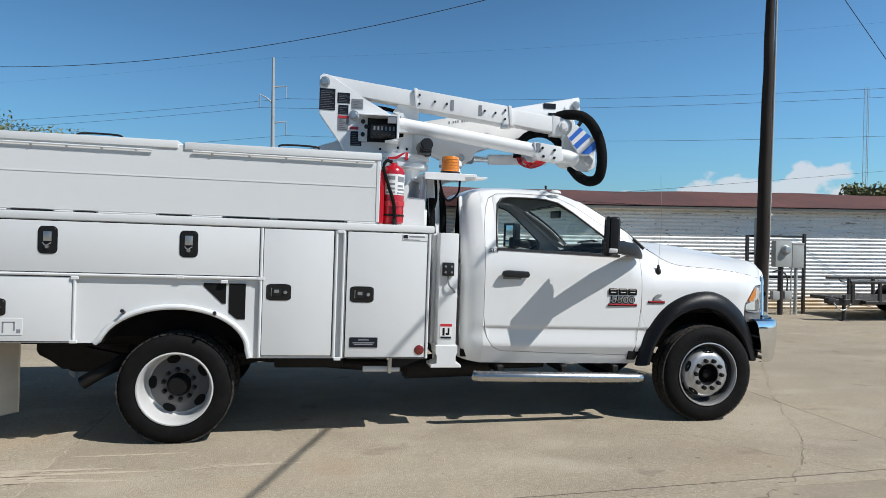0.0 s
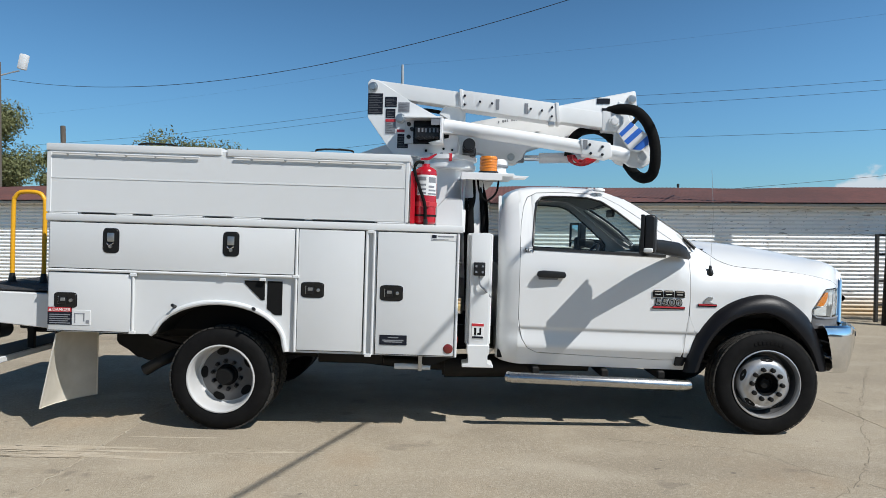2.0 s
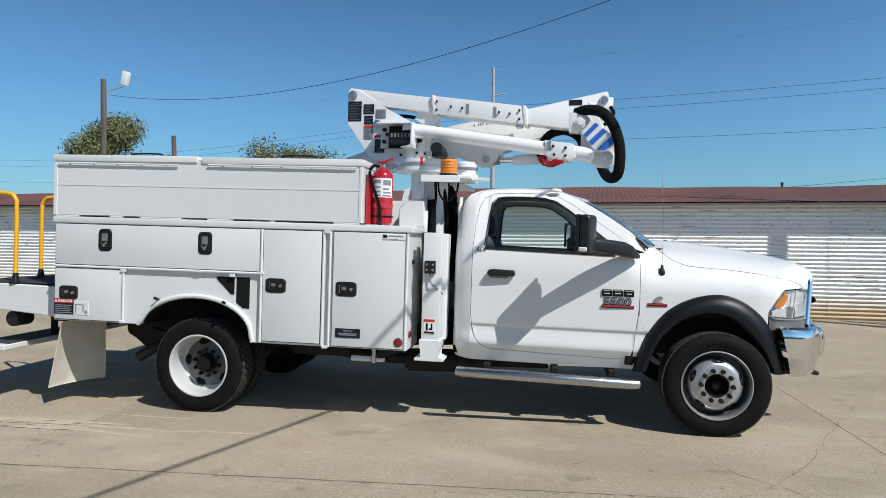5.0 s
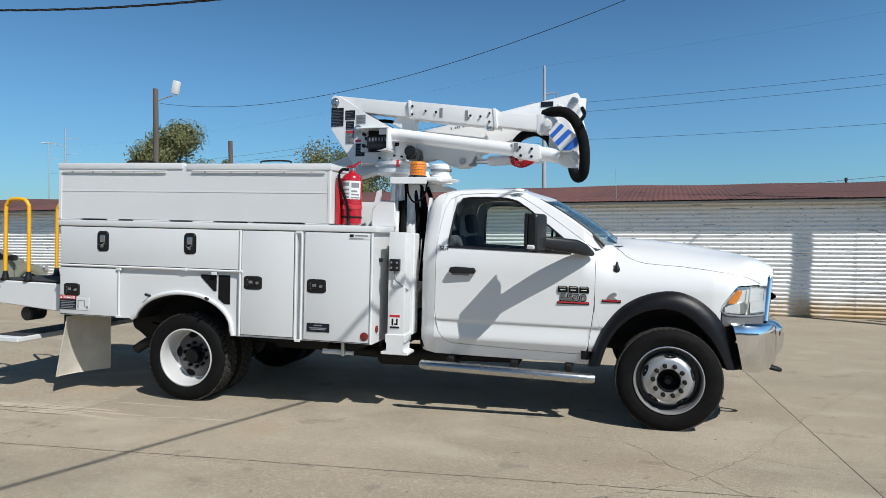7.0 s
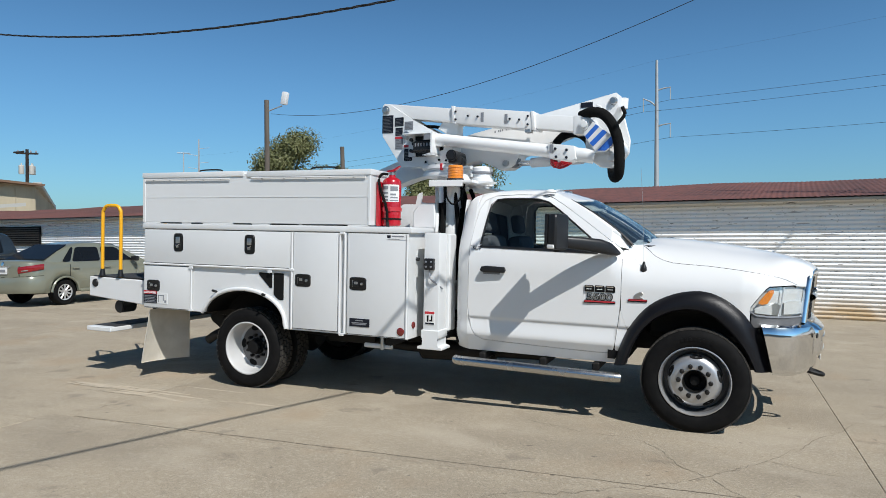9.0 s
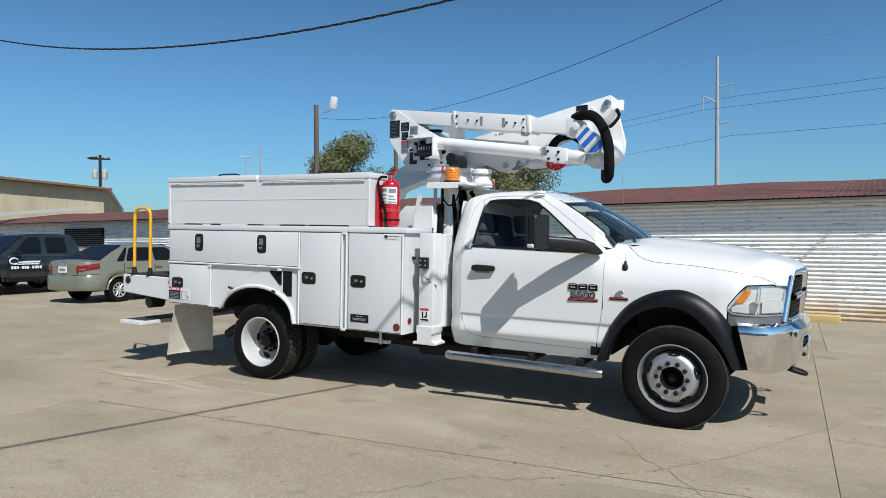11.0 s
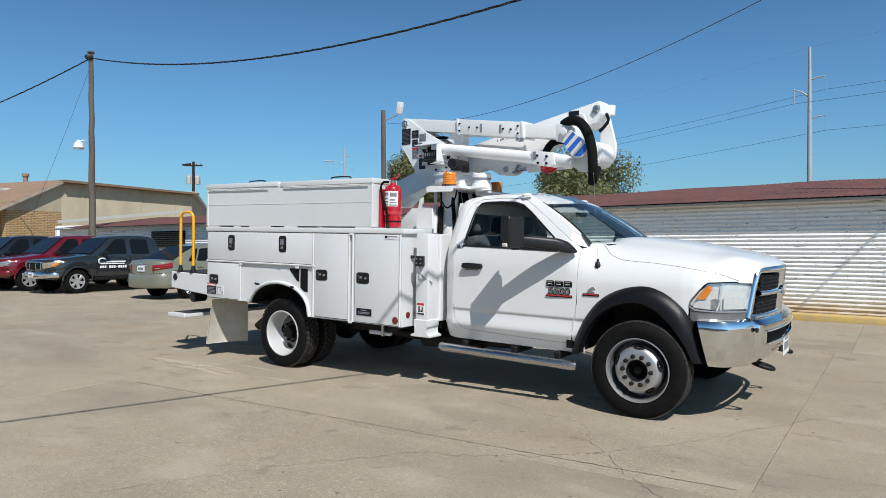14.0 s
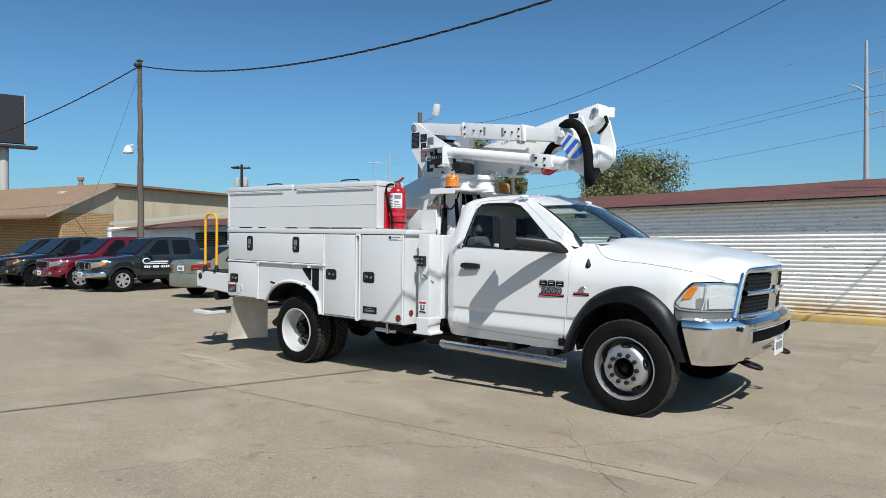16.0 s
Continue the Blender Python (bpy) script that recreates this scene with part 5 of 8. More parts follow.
part("fender_badge", box(3.755, fy - 0.005, 1.078, 3.905, fy + 0.004, 1.100, 0.002, 1), SEAM, truck, "chrome and red engine badge")
part("fender_stripe", box(3.76, fy - 0.008, 1.088, 3.90, fy - 0.003, 1.097), DECALRED, truck)
part("fender_emblem", prism([(3.80, 1.10), (3.875, 1.10), (3.87, 1.112), (3.83, 1.118), (3.855, 1.135), (3.875, 1.14), (3.868, 1.16), (3.84, 1.158), (3.805, 1.135)], fy - 0.008, fy + 0.003, 0.003, 1), STEEL, truck)
sy = side_y(2.38, 1.475) - 0.004
part("trim_badge", text_mesh("SLT", 0.038, Matrix.Translation((2.425, sy - 0.006, 1.478)) @ Matrix.Diagonal((1.5, 1, 1, 1)) @ Matrix.Rotation(radians(90), 4, "X"), 0.003), DECAL, truck, "dark trim-level badge")

# roof, back of cab, floor, dash, seats
def roof_at(x, v):
    z = lerp(ROOFLINE, x)
    y0 = side_y(x, z)
    y = y0 + (2 * YC - 2 * y0) * v
    k = 1 - abs(2 * v - 1) ** 2.6
    rib = 0.004 * math.cos((v - 0.5) * 34) if 0.2 < v < 0.8 and x > 2.4 else 0.0
    return (x + (0.10 * k if x > 3.1 else 0.0) * (x - 3.1) / 0.12, y, z + 0.035 * k + rib)


part("roof_panel", surface(roof_at, [2.215, 2.245, 2.29, 2.33, 2.37, 2.42, 2.48, 2.6, 2.7, 2.82, 2.95, 3.02, 3.08, 3.14, 3.20, 3.225], spread(0, 1, 32), thick=Vector((0, 0, -0.02))), WHITE, truck, "white cab roof")
part("headliner", surface(lambda x, v: (roof_at(x, v)[0], roof_at(x, v)[1], roof_at(x, v)[2] - 0.045), [2.29, 2.5, 2.8, 3.0, 3.18], spread(0.03, 0.97, 10)), LINER, truck)
for k, y in enumerate((0.42, 0.75, YC, 2 * YC - 0.75, 2 * YC - 0.42)):
    v = (y - 0.37) / (2 * (YC - 0.37))
    z = roof_at(3.02, v)[2]
    part("cab_marker_lamp", lathe([(0, 0.022), (0.5, 0.02), (0.85, 0.012), (1.0, 0.0), (1.0, -0.01)], 20, m=Matrix.Translation((3.02, y, z - 0.004)) @ Matrix.Diagonal((0.050, 0.040, 0.85, 1))), DECALWHITE, truck, "clear roof marker lamp")
yb0 = side_y(2.19, 1.0)
part("cab_back", box(2.19, yb0 - 0.005, 0.60, 2.215, 2 * YC - yb0 + 0.005, 1.36), WHITE, truck)
part("cab_back", prism([(yb0, 1.36), (2 * YC - yb0, 1.36), (2 * YC - 0.55, 1.93), (0.55, 1.93)], 2.19, 2.20, axis="x"), DARKGLASS, truck, "dark rear cab window")
part("cab_back_post", prism([(yb0 - 0.01, 1.36), (yb0 + 0.03, 1.36), (0.535, 1.93), (0.50, 1.93)], 2.188, 2.215, axis="x"), WHITE, truck)
part("cab_back_post", prism([(2 * YC - yb0 + 0.01, 1.36), (2 * YC - yb0 - 0.03, 1.36), (2 * YC - 0.535, 1.93), (2 * YC - 0.50, 1.93)], 2.188, 2.215, axis="x"), WHITE, truck)
part("cab_floor", box(2.2, 0.25, 0.60, 3.75, 2 * YC - 0.25, 0.66), SEAM, truck)
part("firewall", box(3.70, 0.2, 0.6, 3.76, 2 * YC - 0.2, 1.45), SEAM, truck)
part("dashboard", prism([(3.30, 1.10), (3.34, 1.36), (3.42, 1.44), (3.60, 1.475), (3.88, 1.475), (3.88, 1.1)], 0.27, 2 * YC - 0.27, 0.03, 2), TRIM, truck)
wheel_m = Matrix.Translation((3.20, 1.62, 1.37)) @ Matrix.Rotation(radians(-62), 4, "Y")
ring = tube([(0.19 * math.cos(a), 0.19 * math.sin(a), 0) for a in [2 * math.pi * k / 32 for k in range(33)]], 0.017, 8)
ring.transform(wheel_m)
sw = part("steering_wheel", ring, BLACK, truck)
spk = box(-0.05, -0.18, -0.015, 0.05, 0.18, 0.015, 0.012, 1)
spk.transform(wheel_m)
part("spokes", spk, BLACK, sw)
for y in (0.62, 1.62):
    se = part("seat", box(2.55, y - 0.26, 0.85, 3.05, y + 0.26, 1.03, 0.06, 3), SEAT, truck, "grey cloth seat")
    bk = box(-0.08, -0.25, 0, 0.08, 0.25, 0.62, 0.06, 3)
    bk.transform(Matrix.Translation((2.52, y, 0.98)) @ Matrix.Rotation(radians(-12), 4, "Y"))
    part("backrest", bk, SEAT, se)
    hd = box(-0.05, -0.13, 0, 0.05, 0.13, 0.2, 0.05, 3)
    hd.transform(Matrix.Translation((2.39, y, 1.62)) @ Matrix.Rotation(radians(-10), 4, "Y"))
    part("headrest", hd, SEAT, se)

# windshield, cowl, wipers, hood
def shield_at(u, v):
    # u across, v from the foot to the top
    k = 1 - (2 * u - 1) ** 2
    y0, y1 = 0.225, 0.375
    a = y0 + (y1 - y0) * v
    y = a + (2 * YC - 2 * a) * u
    x = (3.765 + 0.20 * k) * (1 - v) + (3.215 + 0.10 * k) * v + 0.03 * v * (1 - v) * 4
    z = 1.535 * (1 - v) + (1.912 + 0.035 * k) * v - 0.0 + 0.012 * v * (1 - v) * 4
    return (x, y, z)


ws = part("windshield", surface(shield_at, spread(0, 1, 24), spread(0, 1, 8)), SHIELD, truck, "slanted windshield")
ws.visible_shadow = False
for u0, u1 in ((0.0, 0.0), (1.0, 1.0)):
    part("shield_seal", tube([shield_at(u0, v) for v in spread(0, 1, 8)], 0.014, 6), BLACK, truck)
for s in (0, 1):
    def pil(u, v):
        a = Vector(shield_at(0.0, v))
        x, z = a.x, a.z
        b = Vector((lerp([(0, 3.735), (1, 3.20)], v), 0, lerp([(0, 1.555), (1, 1.915)], v)))
        b.y = side_y(b.x, b.z)
        p = a.lerp(b, u)
        return (p.x, p.y if s == 0 else 2 * YC - p.y, p.z + 0.012 * u * (1 - u) * 4)
    part("pillar_trim", surface(lambda u, v: tuple(Vector(pil(u, v)) + Vector((-0.03, 0.035 if s == 0 else -0.035, -0.03))), spread(0, 1, 4), spread(0.02, 0.98, 8)), LINER, truck, "pale grey inner pillar trim")
    part("windshield_pillar", surface(pil, spread(0, 1, 4), spread(0, 1, 8), thick=Vector((0, 0.01 if s == 0 else -0.01, -0.02))), WHITE, truck)
part("shade_band", surface(lambda u, v: tuple(Vector(shield_at(u, v)) + Vector((-0.004, 0, -0.004))), spread(0.02, 0.98, 20), spread(0.94, 1.0, 2)), BLACK, truck)
part("sun_visor", surface(lambda u, v: tuple(Vector(shield_at(u, v)) + Vector((-0.06, 0, -0.015))), spread(0.08, 0.44, 6), spread(0.78, 0.95, 3), thick=Vector((0, 0, -0.01))), LINER, truck)
part("inner_mirror", box(3.28, YC - 0.12, 1.80, 3.30, YC + 0.12, 1.87, 0.02, 2), BLACK, truck)
part("cowl", surface(lambda u, v: (3.78 + 0.19 * (1 - (2 * u - 1) ** 2) + 0.10 * v, 0.37 + (2 * YC - 0.74) * u, 1.534), spread(0, 1, 20), spread(0, 1, 2), thick=Vector((0, 0, -0.03))), BLACK, truck, "black cowl grille")
for y0, y1 in ((0.55, 1.15), (1.2, 1.85)):
    part("wiper", tube([(3.86, y0, 1.552), (3.80, y0 + 0.2, 1.60), (3.83, y1, 1.575)], 0.011, 6), BLACK, truck)


HC = [(3.74, 1.575), (3.95, 1.602), (4.2, 1.59), (4.45, 1.562), (4.7, 1.525), (4.85, 1.492), (4.95, 1.465), (5.03, 1.435), (5.075, 1.41), (5.10, 1.385)]


def hood_at(x, v):
    v = 0.5 - 0.5 * math.cos(math.pi * v)
    z0, zc = lerp(HL, min(x, 5.064)), lerp(HC, x)
    y0 = side_y(min(x, 5.064), z0) + 0.006
    y = y0 + (2 * YC - 2 * y0) * v
    w = abs(2 * v - 1)
    t = min(1.0, max(0.0, (x - 4.70) / 0.36))
    k = 1 - w ** (3.4 + 19 * t * t)
    dome = 0.022 * (1 / (1 + math.exp((w - 0.52) * 30))) * min(1, max(0, (5.0 - x) / 0.4))
    return (x + 0.085 * (1 - w ** 2) * max(0, (x - 4.5) / 0.60), y, z0 + (zc - z0 - 0.02 * (1 - t)) * k * (1 - 0.1 * t * w * w) + dome)


part("hood", surface(hood_at, [3.74, 3.80, 3.85, 3.895, 3.94, 3.985, 4.035, 4.09, 4.18, 4.28, 4.37, 4.46, 4.56, 4.64, 4.71, 4.76, 4.81, 4.86, 4.89, 4.92, 4.955, 4.985, 5.02, 5.064, 5.085, 5.10], spread(0, 1, 64), thick=Vector((0, 0, -0.012))), WHITE, truck, "white sculpted hood")
part("hood_gap", surface(lambda x, v: (x, side_y(x, lerp(HL, x)) + 0.008 + 0.05 * v, lerp(HL, x) - 0.012 - 0.02 * v), [p[0] for p in HL[2:-1]], [0, 1]), SEAM, truck)
for s in (0, 1):
    part("hood_line", tube([(x, (side_y(x, z) + 0.001) if s == 0 else 2 * YC - side_y(x, z) - 0.001, z + 0.001) for x, z in HL[1:-1]], 0.0020, 6), SEAM, truck)
part("engine_block", box(3.85, 0.5, 0.75, 4.9, 2 * YC - 0.5, 1.35, 0.05, 1), FRAMEBLACK, truck)
for y in (0.75, 0.95):
    part("washer_nozzle", lathe([(0, 0.012), (0.02, 0.008), (0.026, 0)], 12, m=Matrix.Translation((4.02, y, hood_at(4.02, (y - 0.25) / 1.74)[2] - 0.002))), BLACK, truck)
an = part("antenna", lathe([(0, 0.05), (0.008, 0.048), (0.014, 0.02), (0.024, 0.0), (0.026, -0.02), (0.012, -0.045), (0, -0.05)], 14, m=Matrix.Translation((3.866, side_y(3.866, 1.36) - 0.012, 1.355))), BLACK, truck, "thin whip antenna on a black base")
part("whip", tube([(3.866, side_y(3.866, 1.36) - 0.012, 1.39), (3.855, 0.10, 1.8), (3.83, 0.10, 2.16)], 0.0014, 6), STEEL, an)

# ---- grille, bumper, hooks
def front_x(y):
    w = abs(y - YC) / (YC - 0.42)
    return 5.165 - 0.075 * w ** 2


def front_point(y, z, off):
    """A point of the front face, which narrows and leans forward towards its top."""
    yy = YC + (y - YC) * (1 - 0.125 * (z - 0.95) / 0.41)
    return (front_x(yy) + off + 0.07 * (z - 1.1), yy, z)


def face(z_lo, z_hi, ys, off0, off1, bm=None, bevel=0.014):
    """A piece of the front face between two heights, from off0 to off1 metres before the front line."""
    own = bmesh.new()
    rows = [[own.verts.new(front_point(y, z, o)) for o, z in ((off0, z_lo(y)), (off1, z_lo(y)), (off1, z_hi(y)), (off0, z_hi(y)))] for y in ys]
    for A, B in zip(rows, rows[1:]):
        for k in range(4):
            own.faces.new((A[k], A[(k + 1) % 4], B[(k + 1) % 4], B[k]))
    own.faces.new(rows[0])
    own.faces.new(rows[-1][::-1])
    if bevel:
        bmesh.ops.bevel(own, geom=[e for e in own.edges if not e.is_boundary and e.calc_face_angle(0) > 0.5], offset=bevel, segments=3, affect="EDGES")
    return merge(bm, own)


YS = spread(0.375, 2 * YC - 0.375, 24)
def rounded_bar(across, ends, half, reach, upright):
    """A half-round chrome bar on the front face. across: its middle, ends: from and to, half: half its width, reach: how proud it stands."""
    def f(t, a):
        c, d = half * math.cos(a), -0.05 + (reach + 0.05) * max(0.0, math.sin(a)) ** 0.75
        return front_point(across + c, t, d) if upright else front_point(t, across + c, d)
    return surface(f, spread(ends[0], ends[1], 12 if upright else 30), spread(0, math.pi, 14))


loop_ = [(0.405, 0.955), (0.405, 1.10), (0.408, 1.24), (0.42, 1.305), (0.47, 1.338), (0.60, 1.342), (0.85, 1.345), (YC, 1.346)]
loop_ = loop_ + [(2 * YC - y, z) for y, z in loop_[-2::-1]]
loop_ = [Vector(front_point(y, z, -0.034 * min(1.0, max(0.0, (abs(y - YC) - 0.25) / 0.42)))) for y, z in loop_]
gr = part("grille", tube(smooth_path(loop_, 6), 0.029, 16), CHROME, truck, "chrome crossbar grille")
part("grille_bar", tube([front_point(y, 0.966, 0.004) for y in spread(0.39, 2 * YC - 0.39, 30)], 0.027, 14), CHROME, gr)
part("grille_bar", rounded_bar(1.153, (0.42, 2 * YC - 0.42), 0.032, 0.032, False), CHROME, gr)
part("grille_bar", rounded_bar(YC, (0.96, 1.34), 0.062, 0.038, True), CHROME, gr)
part("emblem", prism([(YC - 0.06, 1.20), (YC + 0.06, 1.20), (YC + 0.075, 1.17), (YC + 0.035, 1.125), (YC, 1.105), (YC - 0.035, 1.125), (YC - 0.075, 1.17)], 5.195, 5.212, 0.008, 2, axis="x"), CHROME, gr)
part("radiator", face(lambda y: 0.97, lambda y: 1.33, YS, -0.11, -0.09, bevel=0), SEAM, gr)
for ya, yb, za, zb in ((0.445, YC - 0.058, 0.990, 1.126), (0.455, YC - 0.058, 1.182, 1.304), (YC + 0.058, 2 * YC - 0.445, 0.990, 1.126), (YC + 0.058, 2 * YC - 0.455, 1.182, 1.304)):
    cell = None
    for row in range(5):
        for col in range(18):
            y, z = ya + 0.018 + col * 0.037 + (0.0185 if row % 2 else 0), za + 0.012 + row * 0.030
            if y > yb - 0.006 or z > zb:
                continue
            own = bmesh.new()
            ring = [(math.cos(radians(30 + 60 * k)), math.sin(radians(30 + 60 * k))) for k in range(6)]
            A = [own.verts.new(front_point(y + 0.0214 * p, z + 0.0195 * q, -0.004)) for p, q in ring]
            B = [own.verts.new(front_point(y + 0.0165 * p, z + 0.0150 * q, -0.002)) for p, q in ring]
            C = [own.verts.new(front_point(y + 0.0150 * p, z + 0.0135 * q, -0.035)) for p, q in ring]
            for k in range(6):
                j = (k + 1) % 6
                own.faces.new((A[k], A[j], B[j], B[k]))
                own.faces.new((B[k], B[j], C[j], C[k]))
            cell = merge(cell, own)
    tagged(part("grille_mesh", cell, BLACK, gr, "black honeycomb mesh", smooth=False), kind="stuff")

bump_path = smooth_path([(4.735, 0.052, 0), (4.84, 0.062, 0), (4.95, 0.105, 0), (5.04, 0.215, 0), (5.095, 0.33, 0), (5.135, 0.44, 0), (5.165, 0.65, 0), (5.182, 0.9, 0), (5.19, YC, 0)], 8)
bump_path = bump_path + [Vector((p.x, 2 * YC - p.y, 0)) for p in bump_path[-2::-1]]
bsec = [(-0.10, 0.945), (-0.02, 0.960), (0.012, 0.945), (0.026, 0.915), (0.028, 0.88), (0.028, 0.862), (0.027, 0.830), (0.025, 0.790), (0.024, 0.758), (0.020, 0.73), (0.014, 0.70), (0.004, 0.64), (-0.004, 0.605), (-0.02, 0.588), (-0.06, 0.585)]


def bumper_at(i, k):
    p = bump_path[int(i)]
    q = bump_path[min(int(i) + 1, len(bump_path) - 1)]
    r = bump_path[max(int(i) - 1, 0)]
    d = (q - r).normalized()
    nrm = Vector((d.y, -d.x, 0))
    o, z = bsec[int(k)]
    w = abs(p.y - YC)
    inner = min(1.0, max(0.0, (0.80 - w) / 0.05))
    inner = inner * inner * (3 - 2 * inner)
    o += 0.026 * inner * (1.0 if 0.72 < z < 0.94 else 0.3)
    lift = (0.022 + 0.015 * max(0, 1 - w / 0.6)) * inner if z < 0.66 else 0.0
    slant = 0.085 * (0.955 - z) / 0.35 * min(1.0, max(0.0, (5.0 - p.x) / 0.25))
    return (p.x + nrm.x * o + slant, p.y + nrm.y * o, z + lift)


own = surface(bumper_at, range(len(bump_path)), range(len(bsec)))
bmesh.ops.delete(own, geom=[f for f in own.faces if 0.76 < f.calc_center_median().z < 0.86 and abs(f.calc_center_median().y - YC) < 0.70], context="FACES_ONLY")
bp = part("bumper", own, CHROME, truck, "chrome front bumper")
slot = [i for i in range(len(bump_path)) if abs(bump_path[i].y - YC) < 0.73]
part("bumper_slot", surface(lambda i, v: tuple(Vector(bumper_at(i, 7)) + Vector((-0.045, 0, -0.05 + 0.14 * v))), slot, [0, 1]), SEAM, bp, "dark bumper opening")
for k in (5, 8):
    part("slot_rim", tube([bumper_at(i, k) for i in slot[1:-1]], 0.009, 8), CHROME, bp)
for e in (slot[1], slot[-2]):
    part("slot_rim", tube([bumper_at(e, k) for k in (5, 6, 7, 8)], 0.009, 8), CHROME, bp)
for y in both(0.39):
    part("sensor", lathe([(0, 0.006), (0.02, 0.004), (0.022, 0)], 14, m=Matrix.Translation((5.132, 0.30 if y < 1 else 2 * YC - 0.30, 0.878)) @ Matrix.Rotation(radians(25 if y > 1 else -25), 4, "Z") @ Matrix.Rotation(radians(90), 4, "Y")), BLACK, bp)
pl = part("number_plate", box(5.232, YC - 0.16, 0.595, 5.238, YC + 0.16, 0.755, 0.002, 1), DECALWHITE, truck, "white number plate with plain bars")
for k in range(5):
    part("plate_bar", box(5.2375, YC - 0.12 + 0.05 * k, 0.64, 5.2405, YC - 0.085 + 0.05 * k, 0.705), DECALGREY, pl)
part("plate_bar", box(5.2375, YC - 0.10, 0.725, 5.2405, YC + 0.10, 0.74), DECALGREY, pl)
for y in (0.60, 2 * YC - 0.60):
    loop = [(5.135 + 0.080 * math.cos(a), y + 0.055 * math.sin(a), 0.555 - 0.02 * math.cos(a)) for a in [2 * math.pi * k / 24 for k in range(25)]]
    hk = part("tow_hook", tube([(4.9, y - 0.03, 0.60), (5.07, y - 0.04, 0.575)] + loop[13:] + loop[:12] + [(5.07, y + 0.04, 0.575), (4.9, y + 0.03, 0.60)], 0.017, 8), FRAMEBLACK, truck, "black tow hook")
part("front_valance", box(4.70, 0.30, 0.56, 4.98, 2 * YC - 0.30, 0.66, 0.03, 1), FRAMEBLACK, truck)

# ---- folded aerial boom: drawn in its own line, swung a little towards the near side
BM = Matrix.Translation((1.6, YC, 0)) @ Matrix.Rotation(radians(-5.6), 4, "Z")


def bpart(name, bm, material, parent=None, label="", smooth=True):
    bm.transform(BM)
    return part(name, bm, material, parent or truck, label, smooth)


def bx(poly):
    return [((x - 1.6), z) for x, z in poly]


def bolt(x, y, z, r=0.013, parent=None, material=None):
    bpart("bolt", lathe([(0, -0.018), (r * 0.9, -0.016), (r, -0.01), (r, 0.004)], 6, m=Matrix.Translation((x - 1.6, y, z)) @ Matrix.Rotation(radians(-90), 4, "X")), material or STEEL, parent)


# pedestal and turntable
ped = part("pedestal", cyl((1.78, YC, 1.0), (1.78, YC, 2.20), 0.155, n=32), BOOMWHITE, truck, "white boom pedestal column")
part("turntable", lathe([(0.0, 2.19), (0.26, 2.19), (0.27, 2.20), (0.27, 2.235), (0.25, 2.24), (0.25, 2.27), (0.28, 2.275), (0.28, 2.31), (0, 2.31)], 40, m=Matrix.Translation((1.74, YC, 0))), BOOMWHITE, truck, "white slewing turntable")
for k in range(14):
    a = 2 * math.pi * k / 14
    part("ring_bolt", lathe([(0, 0.02), (0.013, 0.018), (0.015, 0)], 6, m=Matrix.Translation((1.74 + 0.235 * math.cos(a), YC + 0.235 * math.sin(a), 2.31))), STEEL, ped)
part("slew_drive", box(1.94, 0.86, 2.30, 2.0, 0.98, 2.38, 0.02, 2), BLACK, truck, "black slew motor")
part("slew_motor", cyl((1.93, 0.70, 2.385), (1.93, 1.0, 2.385), 0.055, n=18, bevel=0.012, bm=box(1.875, 0.76, 2.31, 1.985, 0.92, 2.405, 0.02, 2)), BLACK, truck)
part("red_stop", box(1.755, 0.84, 2.25, 1.785, 0.87, 2.32, 0.005, 1), DECALRED, truck)

# turret side plates
plate_poly = bx([(1.0, 2.975), (1.03, 3.003), (1.10, 2.99), (1.40, 2.80), (1.70, 2.635), (1.795, 2.615), (1.86, 2.50), (1.845, 2.335), (1.60, 2.30), (1.26, 2.30), (1.005, 2.65)])
for y in (-0.160, 0.04):
    pl_ = bpart("turret_plate", prism(plate_poly, y, y + 0.018, 0.004, 1), BOOMWHITE, None, "white turret side plate")
    if y < 0:
        near_plate = pl_
bpart("turret_cross", box(-0.33, -0.14, 2.31, 0.2, 0.04, 2.36, 0.006, 1), BOOMWHITE)
bpart("turret_cross", prism(bx([(1.05, 2.62), (1.30, 2.36), (1.33, 2.38), (1.08, 2.65)]), -0.14, 0.04), BOOMWHITE)
for x, z in ((1.052, 2.928), (1.315, 2.64)):
    bpart("pin", lathe([(0, -0.035), (0.028, -0.033), (0.032, -0.02), (0.045, -0.018), (0.045, 0.0)], 20, m=Matrix.Translation((x - 1.6, -0.16, z)) @ Matrix.Rotation(radians(-90), 4, "X")), STEEL, near_plate)
# decals on the plate
PY = -0.1605
for x0, z0, x1, z1, mt in ((1.005, 2.68, 1.145, 2.87, DECAL), (1.165, 2.745, 1.275, 2.84, DECAL), (1.29, 2.70, 1.395, 2.79, DECALGREY), (1.175, 2.645, 1.265, 2.73, DECAL), (1.175, 2.50, 1.27, 2.635, DECALGREY), (1.29, 2.37, 1.39, 2.50, DECAL)):
    dc = bpart("decal", box(x0 - 1.6, PY - 0.004, z0, x1 - 1.6, PY, z1, 0.001, 1), mt, near_plate, "dark printed decal")
    n = max(3, int((z1 - z0) / 0.017))
    for k in range(n):
        zb = z0 + 0.010 + k * (z1 - z0 - 0.02) / n
        bpart("text_bar", box(x0 - 1.6 + 0.010, PY - 0.0055, zb, x1 - 1.6 - 0.010 - 0.018 * (k % 3), PY - 0.003, zb + 0.0045), STICKERTEXT, near_plate)
